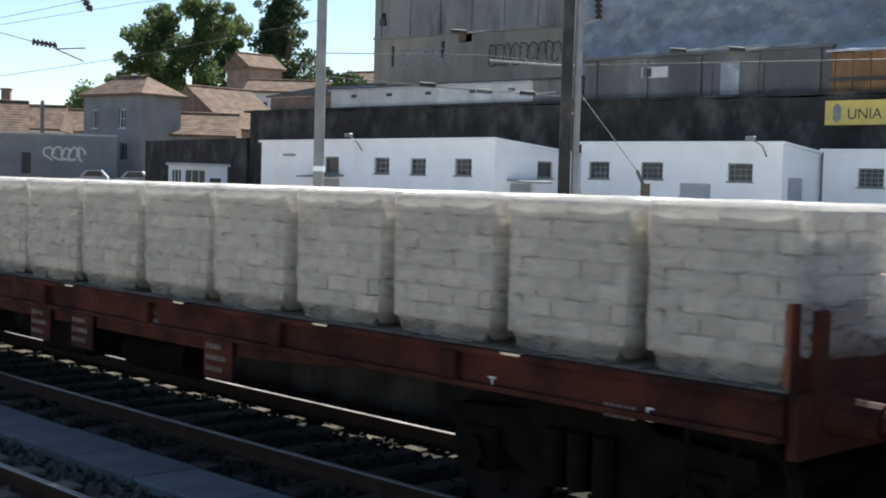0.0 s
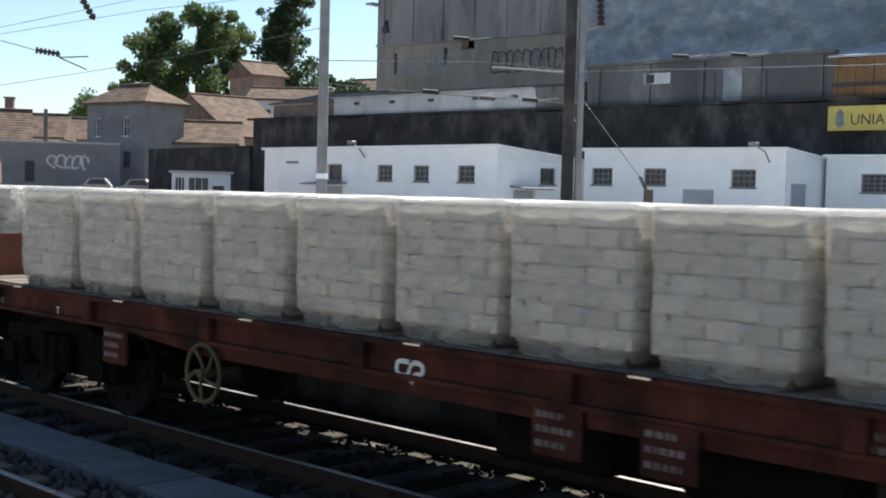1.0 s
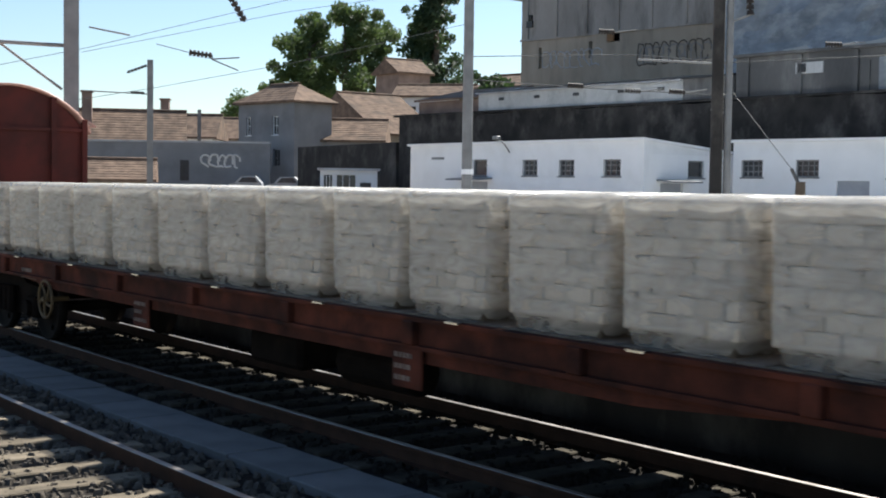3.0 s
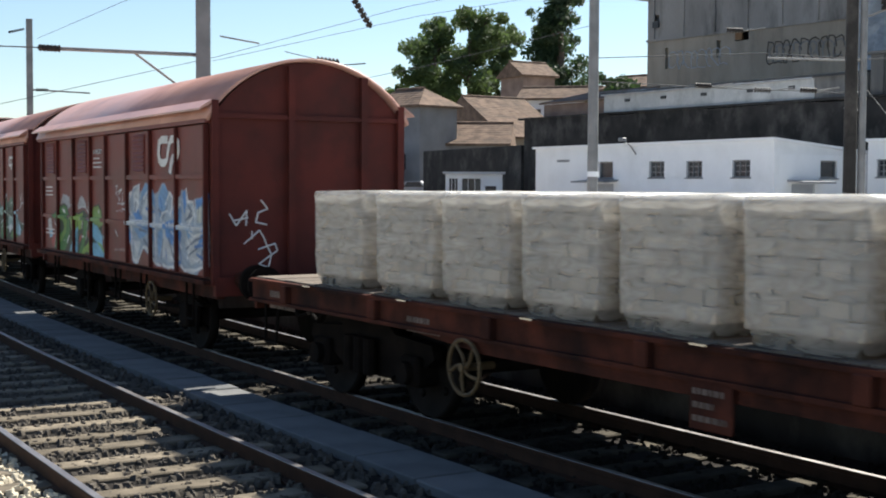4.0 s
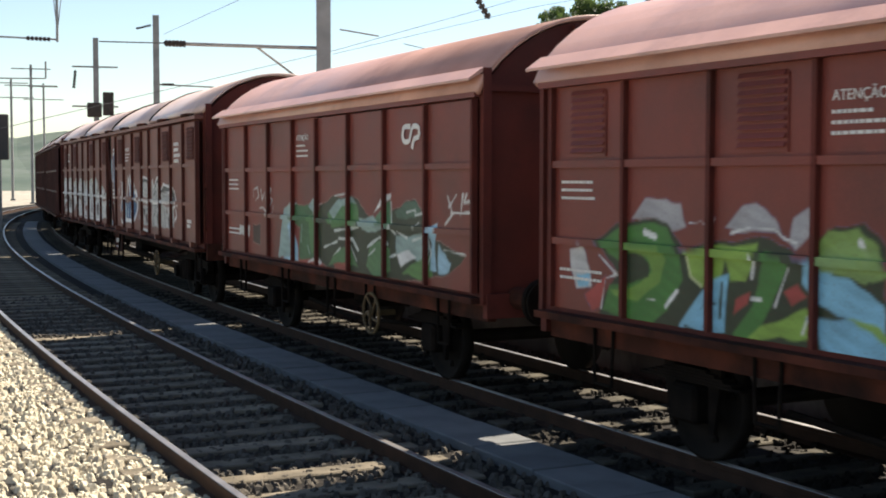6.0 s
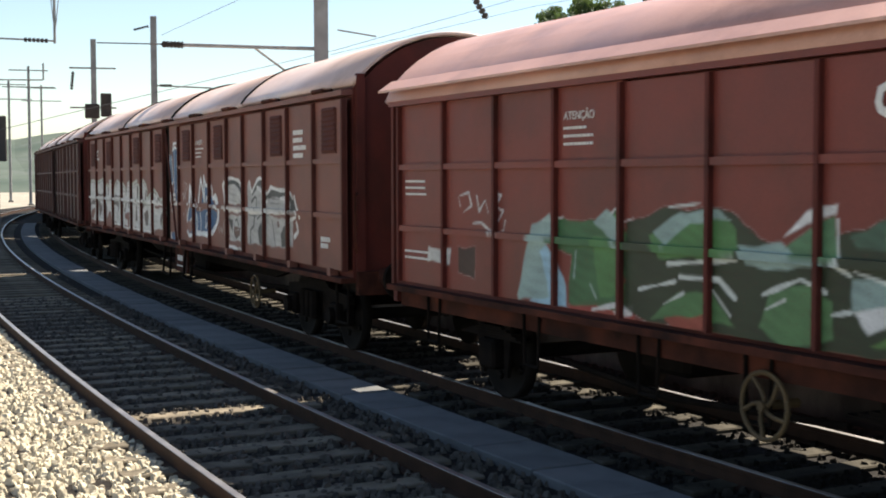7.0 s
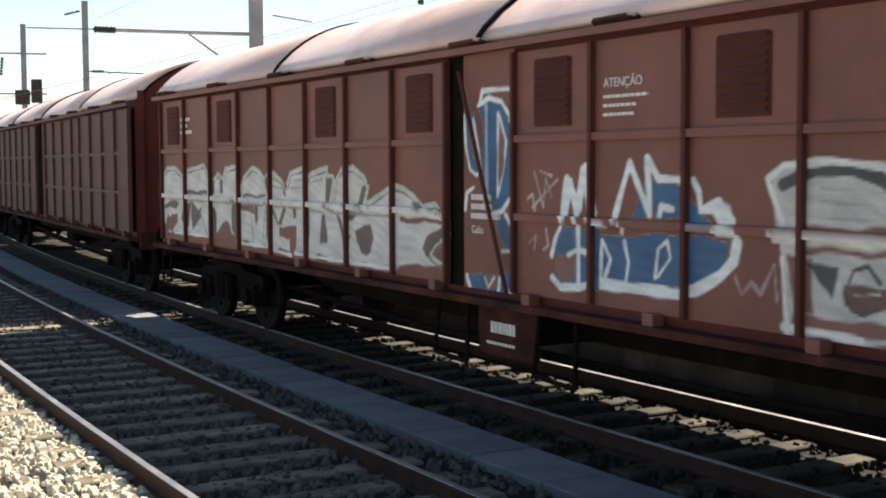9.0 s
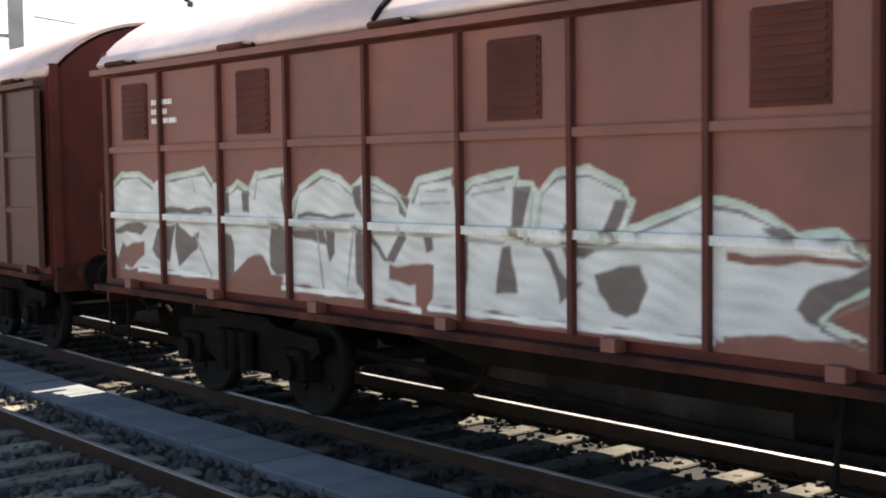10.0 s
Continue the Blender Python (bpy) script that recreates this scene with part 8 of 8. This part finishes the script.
insulator(m5, (0.3, 0, 7.0), (0.9, 0, 7.0), 0.09)
insulator(m5, (-0.25, 0, 10.0), (-1.0, 0, 9.8), 0.07)
m6 = mast("steel mast with signal gear and brackets", 34.75, 75, 10.0, 0.15, square=True)
for z in (8.4, 6.2):
    arm(m6, "bracket", [(-1.3, 0, z), (1.2, 0, z)], 0.05)
insulator(m6, (-1.2, 0, 7.2), (-1.1, 0, 8.2), 0.1)
part("signal_head", boxed(0.35, 0.95, -0.3, 0.1, 5.7, 7.0, bevel=0.05), M_ins, m6, "dark signal head")
part("relay_box", boxed(-0.5, 0.3, -0.25, 0.2, 5.6, 6.4, bevel=0.05), M_ins, m6)
m7 = mast("thin mast before the pale house", 21.75, 70, 8.6, 0.16, square=True)
insulator(m7, (-0.2, 0, 8.3), (-1.2, 0, 7.9), 0.09)
arm(m7, "bracket_arm", [(0, 0, 6.8), (-3.4, 0, 6.9)], 0.03)
insulator(m7, (-0.3, 0, 6.85), (-1.0, 0, 6.88), 0.09)
m8 = mast("thin distant mast by the wall", 19.66, 100, 7.7, 0.14, square=True)
arm(m8, "bracket_arm", [(0, 0, 7.3), (-2.2, 0, 7.4)], 0.03)
for left, d, top in ((37.4, 130, 13), (36.9, 170, 14), (38.2, 150, 13)):
    far = mast("distant catenary mast down the line", left, d, top, 0.14)
    arm(far, "bracket_arm", [(-2.4, 0, top - 2), (2.4, 0, top - 2)], 0.06)
    arm(far, "bracket_arm", [(-1.8, 0, top - 0.4), (1.8, 0, top - 0.4)], 0.06)
drop = thing("drop_tube", "hanging catenary drop tube with stay wires", "catenary")
for a, b, r in (((36.3, 45, 12), (36.31, 45, 6.72), 0.045), ((36.3, 45, 7.0), (36.9, 45, 12), 0.015), ((36.3, 45, 7.0), (35.6, 45, 12), 0.015), ((36.31, 45, 6.8), (39.5, 45, 6.85), 0.03), ((36.8, 60, 7.35), (36.8, 60, 6.6), 0.04), ((36.83, 60, 6.6), (39.6, 60, 6.55), 0.03)):
    bm = bmesh.new()
    rod(bm, bearing(*a), bearing(*b), r, n=8)
    part("tube", bm, M_mast, drop)
insulator(drop, bearing(36.6, 45, 6.8), bearing(37.6, 45, 6.82), 0.08)


def wire(label, pts, r=0.008):
    ob = thing("overhead_wire", label, "wire", "overhead wires")
    bm = bmesh.new()
    tube(bm, [bearing(*p) for p in pts], r, 5)
    part("strand", bm, M_wire, ob)
    return ob


wire("thin dark overhead wire rising across the sky", [(40, 33, 3.2), (24.4, 38, 5.96), (16.15, 40, 7.77), (5, 44, 10)])
wire("thin dark contact wire across the sky", [(30, 40, 3.9), (21.63, 40, 5.03), (15.65, 40, 5.9), (8, 40, 7.2)])
wire("thin dark overhead wire across the sky", [(24.6, 44, 6.4), (15.7, 44, 8.0), (4, 44, 9.4)])
wire("thin overhead wire down the line", [(31.9, 60, 8.7), (28.32, 40, 7.74), (22, 30, 7.5)])
wire("thin overhead wire before the warehouse", [(8, 40, 6.2), (0.75, 40, 6.29), (-3.49, 38, 5.85), (-18, 36, 5.9)], 0.014)
wire("thin overhead wire before the retaining wall", [(7.9, 40, 5.5), (2.2, 40, 5.25), (-2.8, 39, 5.0)], 0.014)
reg = thing("registration_gear", "black insulator with steady arms hung in the wires", "catenary")
insulator(reg, bearing(20.1, 40, 6.13), bearing(19.1, 40, 6.05), 0.11)
arm(reg, "steady_arm", [bearing(19.1, 40, 6.02), bearing(19.15, 40, 5.95), bearing(17.95, 40, 6.02)], 0.02, M_wire)
arm(reg, "steady_arm", [bearing(19.15, 40, 5.95), bearing(18.0, 40, 5.63)], 0.02, M_wire)
arm(reg, "hanger", [bearing(20.1, 40, 6.13), bearing(21.5, 40, 6.35)], 0.012, M_wire)
tilt = thing("section_insulator", "black insulator hung slanting in the wires", "catenary")
insulator(tilt, bearing(18.45, 34, 7.1), bearing(17.72, 34, 6.38), 0.1)
arm(tilt, "hanger", [bearing(18.45, 34, 7.1), bearing(19.2, 34, 7.8)], 0.012, M_wire)
for left, d, z in ((3.5, 40, 5.35), (1.0, 40, 5.2), (-0.9, 39, 5.1), (2.2, 40, 7.0), (-7.4, 40, 6.55), (-9.9, 40, 6.6)):
    o = thing("wire_insulator", "dark insulator in the wires before the terrace", "catenary", "wire insulators")
    insulator(o, bearing(left, d, z), bearing(left - 0.7, d, z - 0.03), 0.09)
    arm(o, "steady_arm", [bearing(left - 0.7, d, z - 0.03), bearing(left - 1.6, d, z + 0.05)], 0.018, M_mast)

signal = thing("line_signal", "black railway signal head on a grey post", "signal")
spot = bearing(38.75, 60)
signal.matrix_basis = pose(spot.x, spot.y, 0, 0, 0, 38.75)
part("post", boxed(-0.12, 0.12, 0.0, 0.2, -0.34, 3.2, bevel=0.02), M_mast, signal)
part("head", boxed(-0.45, 0.45, -0.14, 0.0, 3.0, 5.0, bevel=0.04), M_black, signal)
part("ladder", boxed(-0.03, 0.03, 0.2, 0.26, 0.2, 3.0), M_mast, signal)

# ---------------------------------------------------------------- the train
wagon_ahead = on_track(make_flat("rusty red-brown flat wagon carrying wrapped block pallets", 17.0, (-6.8, 6.8), True, False), 6.45, 13.6)
flat_one = on_track(make_flat("rusty red-brown flat wagon with end boards and block pallets", 16.65, (-6.63, 6.77), True, True, -3.65, [(7.15, 0.99, 0.3, 2, 0.03), (2.0, 1.08, 0.35, 2, 0.04), (-7.6, 1.05, 0.5, 1, 0.06)], [(7.45, 0.92, "E"), (6.2, 0.94, "T"), (-6.2, 0.96, "T")], [3.2, 0.12, -5.05, 0.95]), -11.635, 13.4)
flat_two = on_track(make_flat("rusty red-brown flat wagon without end boards, loaded with pallets", 19.35, (-7.6, 7.9), False, True, -5.3, [(8.8, 1.08, 0.35, 3, 0.035), (-9.2, 1.08, 0.7, 2, 0.07), (-6.3, 1.05, 0.6, 2, 0.05)], [], [2.6, -2.4]), -30.64, 15.5)
van_one = on_track(make_van("red-brown covered wagon with blue and green graffiti", 8.9, M_red, DESIGNS.get("van_one"), True), -46.2, 5.5)
van_two = on_track(make_van("red-brown covered wagon with dark green graffiti", 8.9, M_red, DESIGNS.get("van_two"), False), -56.25, 5.5)
long_one = on_track(make_long_wagon("faded brown sliding-wall wagon with silver and blue graffiti", M_brown, DESIGNS.get("long_front"), DESIGNS.get("long_rear")), -71.28, 14.6)
for k in range(3):
    on_track(make_long_wagon("faded dark brown sliding-wall wagon farther back in the train", M_deepbrown, None, None, False, False), -91.78 - 20.53 * k, 14.6)

flat_one_loads = [-3.78] + [-4.88 - 1.112 * k for k in range(13)]
flat_two_loads = [-21.40, -22.78] + [-24.12 - 1.188 * k for k in range(12)] + [-38.5]
ahead_loads = [-1.3 + 1.15 * k for k in range(3)]
first = make_load(0)
stock = [first] + [copy_thing(first, Matrix.Identity(4)) for _ in range(2 * (len(flat_one_loads) + len(flat_two_loads) + len(ahead_loads)) - 1)]
k = 0
for centre, base, loads in ((6.45, 13.6, ahead_loads), (-11.635, 13.4, flat_one_loads), (-30.64, 15.5, flat_two_loads)):
    for u in loads:
        for y in (-0.72, 0.72):
            rnd = random.Random(k * 7 + 1)
            on_track(stock[k], centre, base, pose(u - centre + rnd.uniform(-0.02, 0.02), y + rnd.uniform(-0.02, 0.02), 1.207, 0, 0, rnd.uniform(-1.2, 1.2)))
            k += 1

emblem(flat_one, -1.23, 1.0, 0.17, -1.376)


def build_sleepers(track, radius, s0, s1, tops, mat):
    bm = bmesh.new()
    box(bm, -1.3, 1.3, -0.12, 0.12, -0.13, 0.0, 0.012)
    me = mesh_of("sleeper", bm, mat)
    n = int((s1 - s0) / 0.6)
    rnd = random.Random(3)
    for k in range(n):
        s = s0 + k * 0.6 + rnd.uniform(-0.02, 0.02)
        p = curve_point(radius, s)
        place("sleeper", me, track, pose(p.x, p.y, tops + rnd.uniform(-0.008, 0.008), 0, 0, math.degrees(FOOT + s / R_TRAIN) + rnd.uniform(-0.6, 0.6)))


build_sleepers(track_near, R_NEAR, -70, 12, -0.135, M_sleeper)
build_sleepers(track_far, R_TRAIN, -70, 14, -0.135, M_shadesleeper)

# concrete cable trough between the tracks, lid by lid
trough = thing("cable_trough", "grey concrete cable trough between the two tracks", "cable trough", kind="structure")
bm = bmesh.new()
box(bm, -0.3, 0.3, -0.495, 0.495, -0.2, 0.0, 0.01)
lid_mesh = mesh_of("trough_lid", bm, M_trough)
rnd = random.Random(8)
for k in range(84):
    s = -70 + k * 1.0
    p = curve_point(R_TRAIN + 1.79, s)
    place("trough_lid", lid_mesh, trough, pose(p.x, p.y, -0.09 + rnd.uniform(-0.008, 0.008), rnd.uniform(-0.4, 0.4), rnd.uniform(-0.6, 0.6), math.degrees(FOOT + s / R_TRAIN)))


def scatter(name, label, count, r0, r1, s0, s1, size, mat, seed, z=-0.165):
    """Loose ballast, stone by stone."""
    rnd = random.Random(seed)
    vs, fs = [], []
    for i in range(count):
        r = rnd.uniform(r0, r1)
        s = s0 + (s1 - s0) * rnd.random()
        c = curve_point(r, s, z + rnd.uniform(-0.012, 0.02))
        k = size * rnd.uniform(0.55, 1.25)
        a = rnd.uniform(0, 6.28)
        b = len(vs)
        for j in range(5):
            t = a + j * 1.2566
            q = k * rnd.uniform(0.7, 1.15)
            vs.append((c.x + q * math.cos(t), c.y + q * math.sin(t), c.z - 0.02))
        for j in range(3):
            t = a + 0.4 + j * 2.094
            q = k * rnd.uniform(0.35, 0.75)
            vs.append((c.x + q * math.cos(t), c.y + q * math.sin(t), c.z + k * rnd.uniform(0.4, 0.9)))
        fs += [(b + 5, b + 6, b + 7), (b, b + 1, b + 5), (b + 1, b + 2, b + 6), (b + 1, b + 6, b + 5), (b + 2, b + 3, b + 6), (b + 3, b + 4, b + 7), (b + 3, b + 7, b + 6), (b + 4, b, b + 7), (b, b + 5, b + 7)]
    me = bpy.data.meshes.new(name)
    me.from_pydata(vs, [], fs)
    me.materials.append(mat)
    tagged(new(name, me), label, "ballast", kind="stuff")


# Stone tone by zone: pale where sunlit, darkened where the train shades.
scatter("ballast_stones", "pale loose ballast stones beside the near track", 22000, R_NEAR + 0.9, R_NEAR + 4.0, -32, -4, 0.045, M_stone, 21)
scatter("ballast_stones_between", "shade-darkened ballast stones between the near rails", 9000, R_NEAR - 1.7, R_NEAR + 0.78, -26, 3, 0.045, M_halfshade, 22)
scatter("ballast_stones_train", "dark ballast stones under the train", 7000, R_TRAIN - 1.7, R_TRAIN + 1.15, -26, 5, 0.045, M_shadestone, 23)
scatter("ballast_stones_shoulder", "dark ballast stones along the train's sleeper ends", 1100, R_TRAIN + 1.02, R_TRAIN + 1.24, -26, 5, 0.045, M_shadestone, 24)


def motions():
    """Everything that moves: the wagons with their loads along the curve, and the wheels on their axles."""
    times = [round(0.5 * k, 1) for k in range(21)]
    for ob, ahead, base, local in RIDES:
        walk(ob, [(t, chord_pose(ahead + travel(t), base) @ local) for t in times])
    for axle, x in SPINNING:
        walk(axle, [(k / 10, pose(x, 0, 0.46, 0, math.degrees(travel(k / 10) / 0.46), 0)) for k in range(101)])


motions()
